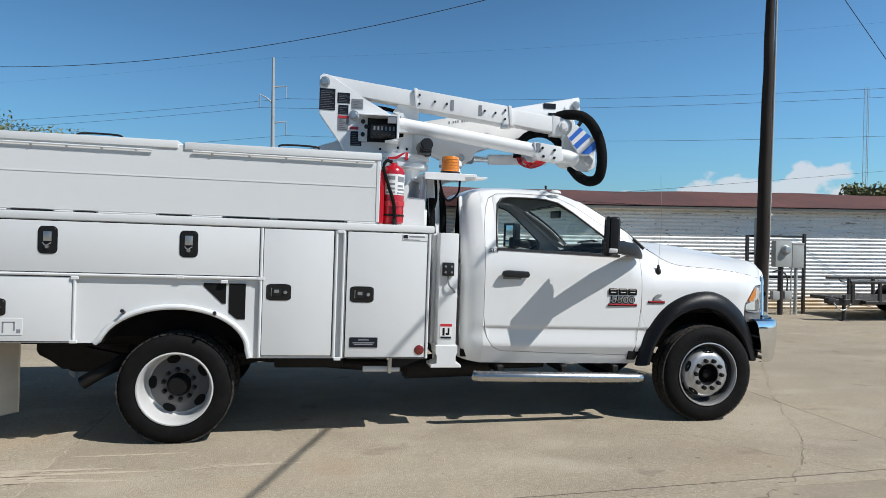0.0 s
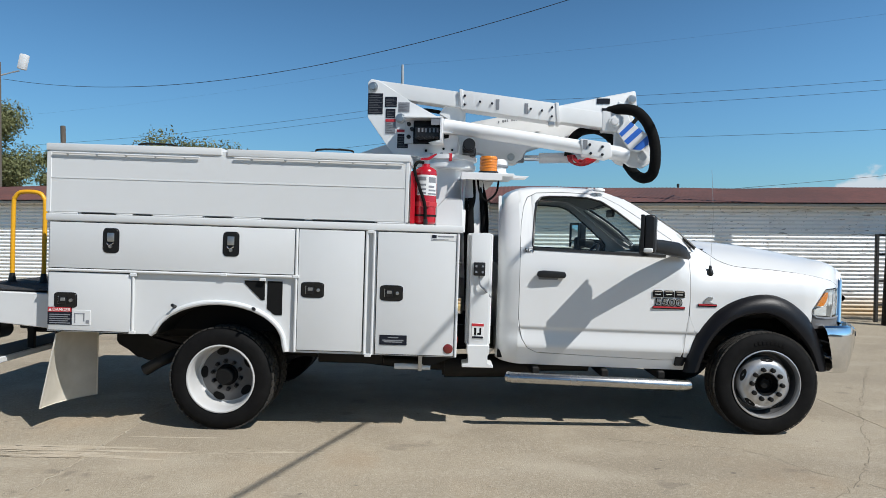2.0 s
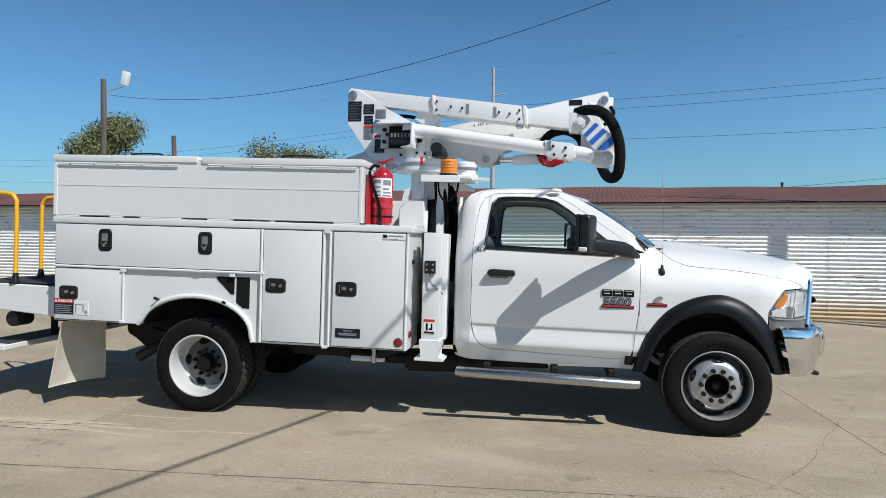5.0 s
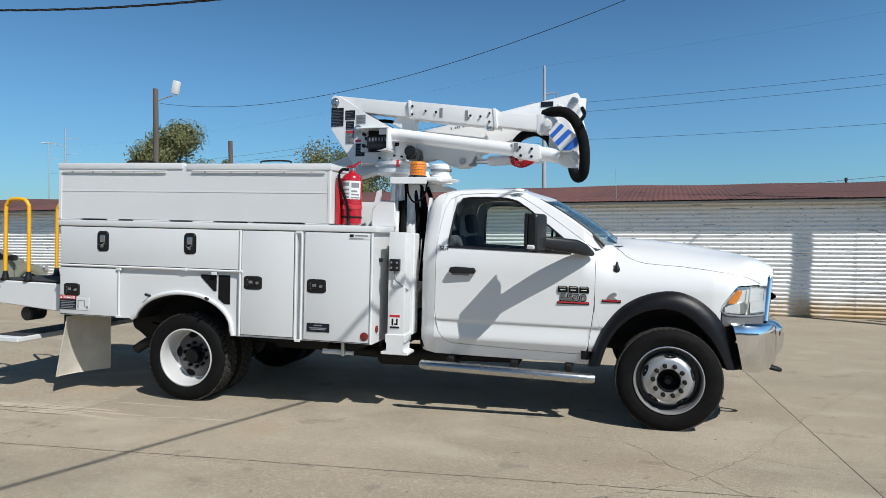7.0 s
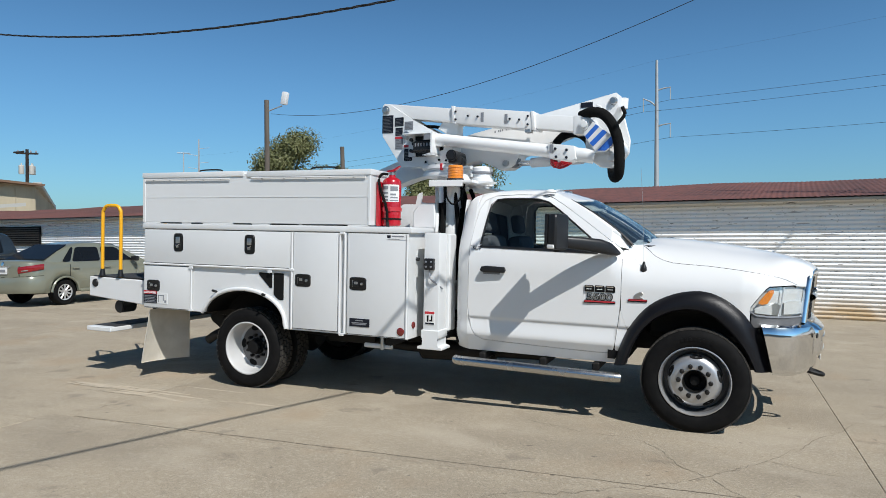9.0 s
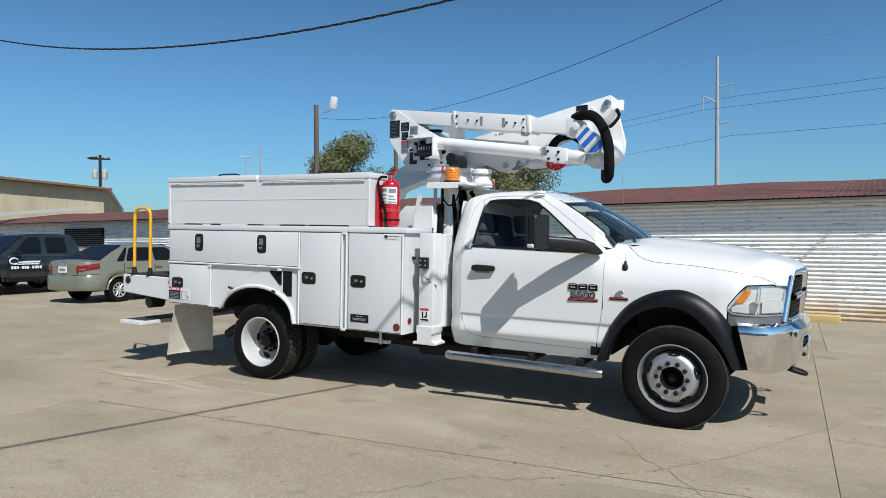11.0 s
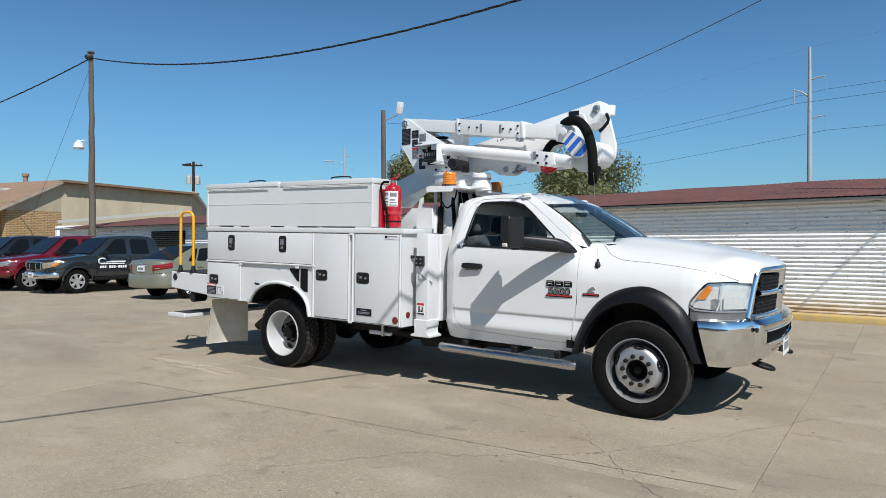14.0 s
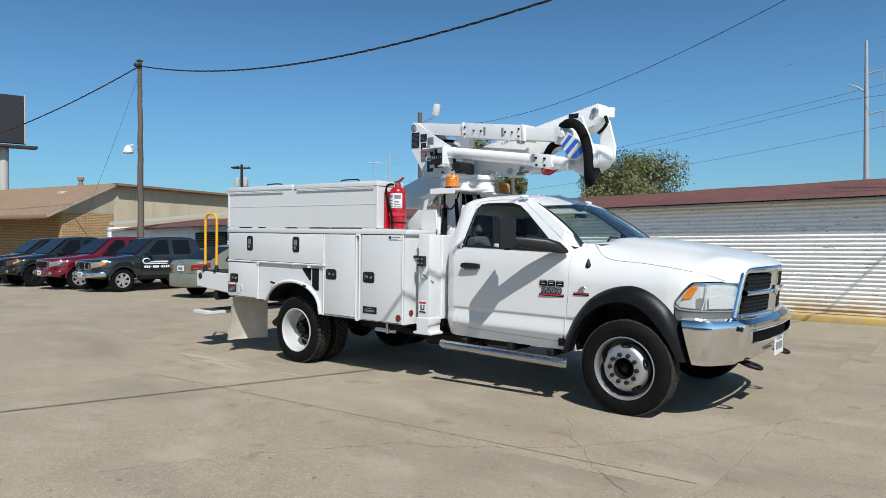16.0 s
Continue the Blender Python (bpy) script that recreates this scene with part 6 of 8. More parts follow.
for x0, z0, x1, z1, mt in ((1.175, 2.61, 1.27, 2.634, DECALRED), (1.285, 2.515, 1.375, 2.54, DECALRED)):
    bpart("decal_band", box(x0 - 1.6, PY - 0.006, z0, x1 - 1.6, PY - 0.003, z1), mt, near_plate)

# valve box on the plate
vb = box(1.70 - 1.6, -0.33, 2.41, 1.722 - 1.6, -0.155, 2.632, 0.003, 1)
vb = box(1.365 - 1.6, -0.33, 2.622, 1.722 - 1.6, -0.155, 2.636, 0.003, 1, bm=vb)
vb = prism([(1.60 - 1.6, 2.405), (1.722 - 1.6, 2.405), (1.722 - 1.6, 2.43), (1.69 - 1.6, 2.425)], -0.33, -0.155, bm=vb)
valve = bpart("valve_box", vb, BOOMWHITE, None, "open white valve box")
bpart("valve_back", box(1.36 - 1.6, -0.175, 2.41, 1.70 - 1.6, -0.162, 2.622), FLARE, valve)
bpart("valve_side", box(1.36 - 1.6, -0.19, 2.41, 1.44 - 1.6, -0.176, 2.622), BODYWHITE, valve)
bpart("valve_block", box(1.47 - 1.6, -0.29, 2.44, 1.695 - 1.6, -0.18, 2.555, 0.01, 1), BLACK, valve)
for k in range(6):
    bpart("lever", cyl((1.505 - 1.6 + 0.034 * k, -0.29, 2.455), (1.505 - 1.6 + 0.034 * k, -0.345, 2.44), 0.013, n=8), BLACK, valve)
    bpart("lever_label", box(1.497 - 1.6 + 0.034 * k, -0.293, 2.50, 1.512 - 1.6 + 0.034 * k, -0.289, 2.535), DECALGREY, valve)
bpart("lid_flap", box(1.62 - 1.6, -0.325, 2.56, 1.70 - 1.6, -0.315, 2.622), DECALGREY, valve)
for x, z in ((1.40, 2.585), (1.40, 2.47), (1.43, 2.54)):
    bpart("knob", lathe([(0, -0.03), (0.018, -0.025), (0.02, 0)], 12, m=Matrix.Translation((x - 1.6, -0.19, z)) @ Matrix.Rotation(radians(-90), 4, "X")), BLACK, valve)
bpart("slot", prism([(0.115, 2.46), (0.165, 2.47), (0.17, 2.53), (0.15, 2.57), (0.125, 2.56)], -0.163, -0.159), SEAM, near_plate)
for x, z in ((1.72, 2.37), (1.80, 2.36), (1.56, 2.35), (1.74, 2.585)):
    bolt(x, -0.162, z, 0.012, near_plate, SEAM)

# main boom, with its fatter sleeve
SL = -0.130


def boom_box(x0, x1, top0, h, y0, y1, bev=0.012):
    """A square tube that follows the boom's slope, from the length x0 to x1."""
    z = lambda x: top0 + SL * (x - 1.8)
    return prism(bx([(x0, z(x0)), (x1, z(x1)), (x1 + 0.02, z(x1) - h), (x0 + 0.02, z(x0) - h)]), y0, y1, bev, 2)


mb = bpart("main_boom", boom_box(1.06, 3.22, 2.905, 0.145, -0.135, 0.03), BOOMWHITE, None, "white square-tube main boom")
bpart("boom_sleeve", boom_box(1.855, 2.735, 2.920, 0.172, -0.155, 0.05, 0.008), BOOMWHITE, mb)
for x in (1.86, 2.73):
    bpart("sleeve_band", boom_box(x - 0.012, x + 0.018, 2.926, 0.182, -0.162, 0.057, 0.004), BOOMWHITE, mb)
for x, o in ((1.90, 0.05), (1.90, 0.13), (2.04, 0.085), (2.15, 0.085), (2.50, 0.085), (2.60, 0.085), (2.69, 0.045), (2.69, 0.125)):
    bolt(x, -0.156, 2.920 + SL * (x - 1.8) - o, 0.011, mb, DECAL)
for x in (2.20, 2.46):
    bpart("boom_label", box(x - 1.6 - 0.015, -0.1585, 2.920 + SL * (x - 1.8) - 0.135, x - 1.6 + 0.015, -0.1555, 2.920 + SL * (x - 1.8) - 0.04), DECALGREY, mb)
bpart("boom_clamp", box(2.66 - 1.6, -0.16, 2.60, 2.72 - 1.6, -0.08, 2.635, 0.006, 1), STEEL, mb)
end = bpart("boom_head", prism(bx([(3.14, 2.742), (3.28, 2.722), (3.33, 2.68), (3.32, 2.585), (3.25, 2.555), (3.14, 2.562)]), -0.139, 0.05, 0.01, 2), BOOMWHITE, mb)
bpart("pin", lathe([(0, -0.04), (0.03, -0.037), (0.036, -0.02), (0.052, -0.018), (0.052, 0.0)], 20, m=Matrix.Translation((3.25 - 1.6, -0.139, 2.645)) @ Matrix.Rotation(radians(-90), 4, "X")), BOOMWHITE, mb)
bpart("inner_frame", prism(bx([(1.72, 2.78), (1.90, 2.76), (1.90, 2.63), (1.80, 2.62), (1.66, 2.70)]), -0.10, 0.02, 0.006, 1), BOOMWHITE, mb)

# lift tube under the main boom
lt = bpart("lift_tube", cyl((1.72 - 1.6, -0.205, 2.575), (3.02 - 1.6, -0.215, 2.39), 0.062, n=28, bevel=0.006), BOOMWHITE, None, "white round lift tube")
bpart("tube_clevis", prism(bx([(2.94, 2.468), (3.20, 2.433), (3.22, 2.31), (3.16, 2.29), (2.96, 2.325)]), -0.285, -0.14, 0.01, 2), BOOMWHITE, lt)
bpart("tube_end", tube([(3.18 - 1.6, -0.21, 2.365), (3.28 - 1.6, -0.20, 2.35), (3.36 - 1.6, -0.18, 2.33)], [0.064, 0.066, 0.060], 18), BODYWHITE, lt, "white tube end")
for x, z in ((3.02, 2.412), (3.13, 2.397), (3.03, 2.337), (3.13, 2.327)):
    bolt(x, -0.287, z, 0.013, lt, DECAL)
bpart("tube_label", box(2.965 - 1.6, -0.289, 2.375, 3.0 - 1.6, -0.285, 2.455), DECALGREY, lt)
bpart("tube_knuckle", prism(bx([(1.68, 2.63), (1.80, 2.61), (1.82, 2.50), (1.72, 2.50)]), -0.25, -0.155, 0.012, 2), BOOMWHITE, lt)

# elbow: link plate, striped guard, drum
el = bpart("elbow_plate", prism(bx([(3.25, 2.56), (3.38, 2.60), (3.48, 2.52), (3.57, 2.44), (3.575, 2.28), (3.51, 2.235), (3.40, 2.245), (3.32, 2.30), (3.25, 2.42)]), -0.10, -0.07, 0.008, 1), BOOMWHITE, None, "white elbow link plate")
bpart("pin", lathe([(0, -0.035), (0.035, -0.033), (0.04, -0.015), (0.055, -0.012), (0.055, 0.0)], 20, m=Matrix.Translation((3.505 - 1.6, -0.10, 2.335)) @ Matrix.Rotation(radians(-90), 4, "X")), BOOMWHITE, el)
gd = [(3.245, 2.60), (3.33, 2.70), (3.52, 2.555), (3.505, 2.48), (3.445, 2.435), (3.36, 2.435)]


def on_guard(poly):
    return [(3.408 + 1.06 * (x - 3.385), 2.505 + 1.06 * (z - 2.56)) for x, z in poly]


guard = bpart("striped_guard", prism(bx(on_guard(gd)), -0.215, -0.20, 0.003, 1), DECALWHITE, None, "white guard plate with blue diagonal stripes")
for a in (((3.262, 2.578), (3.357, 2.678), (3.387, 2.655), (3.287, 2.552)), ((3.305, 2.518), (3.42, 2.63), (3.455, 2.603), (3.338, 2.488)), ((3.375, 2.450), (3.495, 2.568), (3.513, 2.53), (3.50, 2.49), (3.445, 2.446))):
    bpart("stripe", prism(bx(on_guard(a)), -0.2185, -0.2155), BLUE, guard)
bpart("elbow_drum", cyl((3.41 - 1.6, 0.08, 2.44), (3.41 - 1.6, 0.37, 2.44), 0.135, n=32, bevel=0.012), BOOMWHITE, None, "white elbow drum")
bpart("elbow_cheek", prism(bx([(3.30, 2.87), (3.35, 2.85), (3.49, 2.52), (3.51, 2.40), (3.46, 2.29), (3.34, 2.32), (3.26, 2.58)]), 0.05, 0.08, 0.008, 1), BOOMWHITE)
bpart("elbow_cheek", prism(bx([(3.37, 2.95), (3.45, 2.95), (3.56, 2.55), (3.55, 2.42), (3.47, 2.32), (3.37, 2.40)]), 0.37, 0.40, 0.008, 1), BOOMWHITE)
# hoses at the elbow
hs = [(3.20, -0.08, 2.74), (3.31, -0.14, 2.755), (3.43, -0.18, 2.725), (3.525, -0.20, 2.62), (3.585, -0.21, 2.46), (3.60, -0.21, 2.30), (3.585, -0.17, 2.18), (3.53, -0.08, 2.15), (3.475, 0.06, 2.20), (3.43, 0.20, 2.30)]
bpart("sleeved_hose", tube(smooth_path([(x - 1.6, y, z) for x, y, z in hs], 8), 0.048, 14), HOSE, None, "thick black sleeved hose loop")
hs = [(2.87, 0.12, 2.36), (2.88, 0.10, 2.48), (2.96, 0.08, 2.575), (3.10, 0.06, 2.60), (3.22, 0.03, 2.54), (3.28, 0.0, 2.43)]
bpart("sleeved_hose", tube(smooth_path([(x - 1.6, y, z) for x, y, z in hs], 8), 0.040, 12), HOSE, None, "black sleeved hose arc")
red_ = None
for k in range(6):
    hs = [(2.86 + 0.012 * k, 0.06, 2.36), (2.88 + 0.015 * k, 0.02 - 0.015 * k, 2.30 - 0.012 * (k % 3)), (2.97, 0.0 - 0.015 * k, 2.262 + 0.014 * (k % 4)), (3.06 - 0.01 * k, -0.02 - 0.01 * k, 2.285 + 0.012 * (k % 3)), (3.13, -0.03, 2.335 + 0.006 * k)]
    red_ = tube(smooth_path([(x - 1.6, y, z) for x, y, z in hs], 6), 0.0095, 8, bm=red_)
rh = bpart("red_hoses", red_, RED, None, "bundle of thin red hydraulic hoses")
tagged(rh, kind="stuff")
hs = [(1.34, -0.09, 2.70), (1.5, -0.08, 2.735), (1.62, -0.06, 2.73), (1.75, -0.05, 2.70)]
bpart("boom_hoses", tube(smooth_path([(x - 1.6, y, z) for x, y, z in hs], 6), 0.018, 8), HOSE)

# far boom, folded from the elbow back over the cargo bed
cpoly = [(0.30, 2.06), (0.38, 2.20), (0.62, 2.27), (1.2, 2.47), (1.97, 2.675), (2.30, 2.74), (3.36, 2.962), (3.465, 2.988), (3.478, 2.965), (3.49, 2.85), (3.44, 2.755), (2.47, 2.43), (2.44, 2.33), (2.36, 2.285), (2.24, 2.285), (2.02, 2.40), (1.2, 2.20), (0.62, 2.02), (0.36, 1.96)]
fb = bpart("upper_boom", prism(bx(cpoly), 0.155, 0.36, 0.014, 2), BOOMWHITE, None, "white folded upper boom")
bpart("pin", lathe([(0, -0.03), (0.03, -0.028), (0.04, -0.01), (0.04, 0.0)], 18, m=Matrix.Translation((3.44 - 1.6, 0.155, 2.905)) @ Matrix.Rotation(radians(-90), 4, "X")), STEEL, fb)
bpart("pin", lathe([(0, -0.03), (0.028, -0.028), (0.036, -0.01), (0.036, 0.0)], 18, m=Matrix.Translation((2.335 - 1.6, 0.155, 2.345)) @ Matrix.Rotation(radians(-90), 4, "X")), STEEL, fb)
bpart("decal", box(3.12 - 1.6, 0.15, 2.86, 3.24 - 1.6, 0.1555, 2.91), DECAL, fb)
bpart("decal", box(3.17 - 1.6, 0.15, 2.795, 3.25 - 1.6, 0.1555, 2.82), DECAL, fb)
for k in range(14):
    if k in (1, 5, 9):
        continue
    x = 2.20 + 0.021 * k
    bpart("number_bar", box(x - 1.6, 0.1525, 2.665 + 0.0035 * k, x - 1.6 + 0.013, 0.1555, 2.688 + 0.0035 * k), DECALGREY, fb)
bpart("boom_tip_cap", lathe([(0, -0.06), (0.05, -0.05), (0.055, 0.05), (0, 0.06)], 16, m=Matrix.Translation((3.47 - 1.6, 0.40, 2.92))), BOOMWHITE, fb)
bpart("tip_hoses", tube(smooth_path([(3.50 - 1.6, 0.26, 2.86), (3.53 - 1.6, 0.24, 2.79), (3.49 - 1.6, 0.22, 2.72), (3.45 - 1.6, 0.2, 2.68)], 6), 0.018, 8), HOSE, fb)
bpart("boom_rest", prism(bx([(0.36, 1.95), (0.62, 1.95), (0.85, 2.12), (0.80, 2.22), (0.5, 2.24), (0.30, 2.10)]), 0.16, 0.47, 0.02, 2), BOOMWHITE, fb)
cy = bpart("boom_cylinder", cyl((2.60 - 1.6, 0.20, 2.345), (3.16 - 1.6, 0.16, 2.36), 0.05, n=24, bevel=0.006), BOOMWHITE, None, "white hydraulic cylinder with a bright rod")
bpart("rod", cyl((2.40 - 1.6, 0.22, 2.345), (2.62 - 1.6, 0.20, 2.345), 0.028, n=18), CHROME, cy)
bpart("rod_clevis", box(2.36 - 1.6, 0.17, 2.30, 2.46 - 1.6, 0.27, 2.42, 0.012, 1), DECALGREY, cy)

# light shelf behind the cab, with beacon, dome and second beacon
sh = part("light_shelf", box(1.86, 0.34, 2.075, 2.30, 0.80, 2.105, 0.006, 1), BOOMWHITE, truck, "white light shelf behind the cab")
part("shelf_lip", box(1.86, 0.338, 2.045, 2.20, 0.35, 2.105, 0.003, 1), BOOMWHITE, sh)
part("shelf_bracket", prism([(2.20, 2.07), (2.42, 2.085), (2.44, 2.10), (2.32, 2.105), (2.20, 2.105)], 0.5, 0.66, 0.003, 1), BOOMWHITE, sh)
part("shelf_back", box(1.84, 0.80, 2.072, 2.17, 1.85, 2.10, 0.006, 1), BOOMWHITE, sh)
part("shelf_post", cyl((1.885, 0.48, 1.61), (1.885, 0.48, 2.08), 0.019, n=14), STEEL, sh)
part("post_sleeve", cyl((1.885, 0.48, 1.61), (1.885, 0.48, 1.80), 0.026, n=14), BOOMWHITE, sh)
part("valve_tank", lathe([(0, 1.22), (0.085, 1.22), (0.094, 1.24), (0.094, 2.04), (0.085, 2.062), (0, 2.066)], 28, m=Matrix.Translation((1.965, 0.64, 0))), BOOMWHITE, truck, "white upright oil tank behind the cab")
for bx_, y in ((2.09, 0.44), (1.92, 1.72)):
    bc = part("beacon", lathe([(0, 2.255), (0.066, 2.25), (0.072, 2.24), (0.074, 2.13), (0.080, 2.125), (0.08, 2.12)], 32, m=Matrix.Translation((bx_, y, 0))), AMBER, truck, "ribbed amber beacon")
    part("beacon_base", lathe([(0.082, 2.125), (0.084, 2.118), (0.084, 2.10), (0, 2.10)], 28, m=Matrix.Translation((bx_, y, 0))), BLACK, bc)
    for k in range(4):
        part("rib", lathe([(0.0735, 2.15 + 0.024 * k), (0.0765, 2.153 + 0.024 * k), (0.0765, 2.157 + 0.024 * k), (0.0735, 2.16 + 0.024 * k)], 32, m=Matrix.Translation((bx_, y, 0))), AMBER, bc)
part("dome_lamp", lathe([(0, 2.285), (0.09, 2.28), (0.105, 2.265), (0.105, 2.225), (0.092, 2.22), (0.092, 2.17), (0.11, 2.16), (0.115, 2.09), (0, 2.09)], 32, m=Matrix.Translation((2.19, 0.93, 0))), BOOMWHITE, truck, "white domed strobe housing")
part("dome_band", lathe([(0.0935, 2.205), (0.1065, 2.215), (0.1065, 2.23), (0.0935, 2.235)], 32, m=Matrix.Translation((2.19, 0.93, 0))), DECALGREY, truck)
part("small_dome", lathe([(0, 2.19), (0.03, 2.175), (0.055, 2.13), (0.06, 2.09)], 20, m=Matrix.Translation((2.10, 0.66, 0))), BOOMWHITE, truck)
part("shelf_cable", tube(smooth_path([(2.0, 0.42, 2.07), (2.02, 0.40, 1.95), (2.08, 0.42, 1.88), (2.16, 0.42, 1.95), (2.18, 0.45, 2.07)], 6), 0.009, 6), HOSE, truck)
part("shelf_cable", tube(smooth_path([(1.97, 0.46, 2.07), (1.98, 0.45, 1.9), (1.95, 0.46, 1.75), (1.94, 0.46, 1.62)], 6), 0.012, 6), HOSE, truck)
for k, (x, y) in enumerate(((2.06, 0.60), (2.09, 0.70), (2.07, 0.82), (2.03, 0.93), (2.08, 1.02))):
    part("supply_hose", tube(smooth_path([(x - 0.05, y, 2.06), (x, y - 0.02, 1.8 + 0.03 * k), (x + 0.01, y - 0.01, 1.5), (x - 0.02, y, 1.15)], 6), 0.022, 10), HOSE, truck, "black hydraulic hose behind the cab")
part("manifold", box(2.0, 0.78, 1.55, 2.10, 1.05, 1.86, 0.012, 2), FRAMEBLACK, truck, "black valve manifold")

# ---------------- yard furniture and surroundings ----------------
BEIGE = mat("beige_stucco", (0.48, 0.41, 0.285), 0.85, var=0.45, scale=1.5, var2=0.4, scale2=0.4, tint=(0.32, 0.265, 0.19), stretch=(1, 1, 0.4))
SHINGLE = mat("brown_roof_shingles", (0.30, 0.20, 0.13), 0.9, var=0.5, scale=5, var2=0.3, scale2=0.6, tint=(0.19, 0.13, 0.09), bump=0.3, bscale=15)
RAKE = mat("weathered_pale_trim", (0.42, 0.36, 0.28), 0.8, var=0.4, scale=3, tint=(0.25, 0.2, 0.15))
FASCIA = mat("brown_fascia", (0.20, 0.12, 0.075), 0.8, var=0.3, scale=4)
PALEROOF = mat("pale_coated_roof", (0.46, 0.45, 0.41), 0.7, var=0.35, scale=2, tint=(0.45, 0.43, 0.38))
LEAF = mat("live_oak_leaves", (0.115, 0.125, 0.043), 0.6, var=0.6, scale=0.9, tint=(0.19, 0.19, 0.08))
BARK = mat("grey_bark", (0.10, 0.08, 0.06), 0.9, var=0.5, scale=6)
PYLON = mat("pale_steel_pylon", (0.40, 0.42, 0.43), 0.5, 0.2, var=0.2, scale=0.5)
BILLB = mat("black_billboard", (0.012, 0.012, 0.014), 0.5, var=0.2, scale=1)
IRON = mat("black_trailer_paint", (0.02, 0.02, 0.02), 0.5, var=0.4, scale=8, tint=(0.07, 0.045, 0.03))
CARGLASS = mat("dark_car_glass", (0.008, 0.009, 0.010), 0.06, var=0.1, scale=3, spec=0.25)


def brick_mat():
    m = bpy.data.materials.new("tan_brick")
    m.use_nodes = True
    n, l = m.node_tree.nodes, m.node_tree.links
    tc = n.new("ShaderNodeTexCoord")
    br = n.new("ShaderNodeTexBrick")
    br.inputs["Color1"].default_value = (0.56, 0.36, 0.16, 1)
    br.inputs["Color2"].default_value = (0.44, 0.26, 0.11, 1)
    br.inputs["Mortar"].default_value = (0.20, 0.15, 0.10, 1)
    br.inputs["Scale"].default_value = 1.0
    br.inputs["Brick Width"].default_value, br.inputs["Row Height"].default_value = 0.30, 0.10
    br.inputs["Mortar Size"].default_value = 0.016
    l.new(tc.outputs["UV"], br.inputs["Vector"])
    sep = n.new("ShaderNodeSeparateXYZ")
    com = n.new("ShaderNodeCombineXYZ")
    add = n.new("ShaderNodeMath")
    l.new(tc.outputs["Object"], sep.inputs[0])
    l.new(sep.outputs[0], add.inputs[0])
    l.new(sep.outputs[1], add.inputs[1])
    l.new(add.outputs[0], com.inputs[0])
    l.new(sep.outputs[2], com.inputs[1])
    l.new(com.outputs[0], br.inputs["Vector"])
    l.new(br.outputs["Color"], n["Principled BSDF"].inputs["Base Color"])
    n["Principled BSDF"].inputs["Roughness"].default_value = 0.9
    return m


BRICK = brick_mat()

# main pole beside the meters
pole = thing("utility_pole", "dark creosoted wooden utility pole standing before the warehouse", "pole", Matrix.Translation((9.86, 6.98, 0)) @ Matrix.Rotation(radians(1.0), 4, "Y"))
rp = random.Random(8)
part("shaft", tube([(0.012 * rp.uniform(-1, 1), 0.012 * rp.uniform(-1, 1), z) for z in spread(-0.05, 11, 22)], [0.138 - 0.0043 * k for k in range(23)], 20), POLEWOOD, pole)
part("conduit", tube([(0.107, -0.062, 0.0), (0.098, -0.058, 5.0), (0.080, -0.050, 9.5)], 0.022, 10), METERGREY, pole, "pale grey conduit")
part("tag", box(0.06, -0.16, 2.05, 0.085, -0.14, 2.09), DECALWHITE, pole)

# meter stand
ms = thing("meter_stand", "steel pipe stand with grey electric meter boxes on conduits", "meter stand", Matrix.Translation((0, 0, 0)))
MY = 7.48
for x in (9.90, 11.25):
    part("post", box(x - 0.03, MY - 0.03, -0.02, x + 0.03, MY + 0.03, 1.70 if x > 11 else 1.66, 0.006, 1), IRON, ms)
for z in (1.64, 1.28, 0.78, 0.33):
    part("rail", box(9.90, MY - 0.012, z - 0.022, 11.25, MY + 0.02, z + 0.022, 0.004, 1), IRON, ms)
mb1 = part("meter_box", box(10.44, MY - 0.18, 1.0, 10.82, MY - 0.03, 1.55, 0.015, 2), METERGREY, ms, "grey meter box with a round glass meter")
part("meter_dial", lathe([(0, 0.10), (0.06, 0.095), (0.085, 0.07), (0.09, 0.02), (0.105, 0.015), (0.105, 0.0)], 28, m=Matrix.Translation((10.66, MY - 0.18, 1.36)) @ Matrix.Rotation(radians(90), 4, "X")), GALV, mb1)
mb2 = part("disconnect_box", box(10.86, MY - 0.15, 0.98, 11.13, MY - 0.03, 1.49, 0.012, 2), METERGREY, ms, "grey disconnect box")
part("box_lip", box(10.855, MY - 0.16, 1.47, 11.135, MY - 0.03, 1.50, 0.004, 1), METERGREY, mb2)
part("conduit", cyl((10.62, MY - 0.1, -0.02), (10.62, MY - 0.1, 1.0), 0.055, n=16), IRON, ms)
part("conduit", cyl((10.99, MY - 0.09, -0.02), (10.99, MY - 0.09, 0.98), 0.036, n=14), METERGREY, ms)
part("conduit", cyl((10.88, MY - 0.09, -0.02), (10.88, MY - 0.09, 0.98), 0.014, n=10), METERGREY, ms)
part("duct", box(10.03, MY - 0.12, 1.02, 10.13, MY - 0.03, 2.02, 0.01, 1), METERGREY, ms)
for x in (10.42, 10.70):
    part("outlet_box", box(x, MY - 0.14, 0.31, x + 0.19, MY - 0.03, 0.50, 0.03, 2), METERGREY, ms)
part("cable", tube(smooth_path([(10.44, MY - 0.1, 0.9), (10.60, MY - 0.13, 0.92), (10.76, MY - 0.12, 0.78), (10.78, MY - 0.1, 0.5)], 6), 0.016, 8), WIRE, ms)

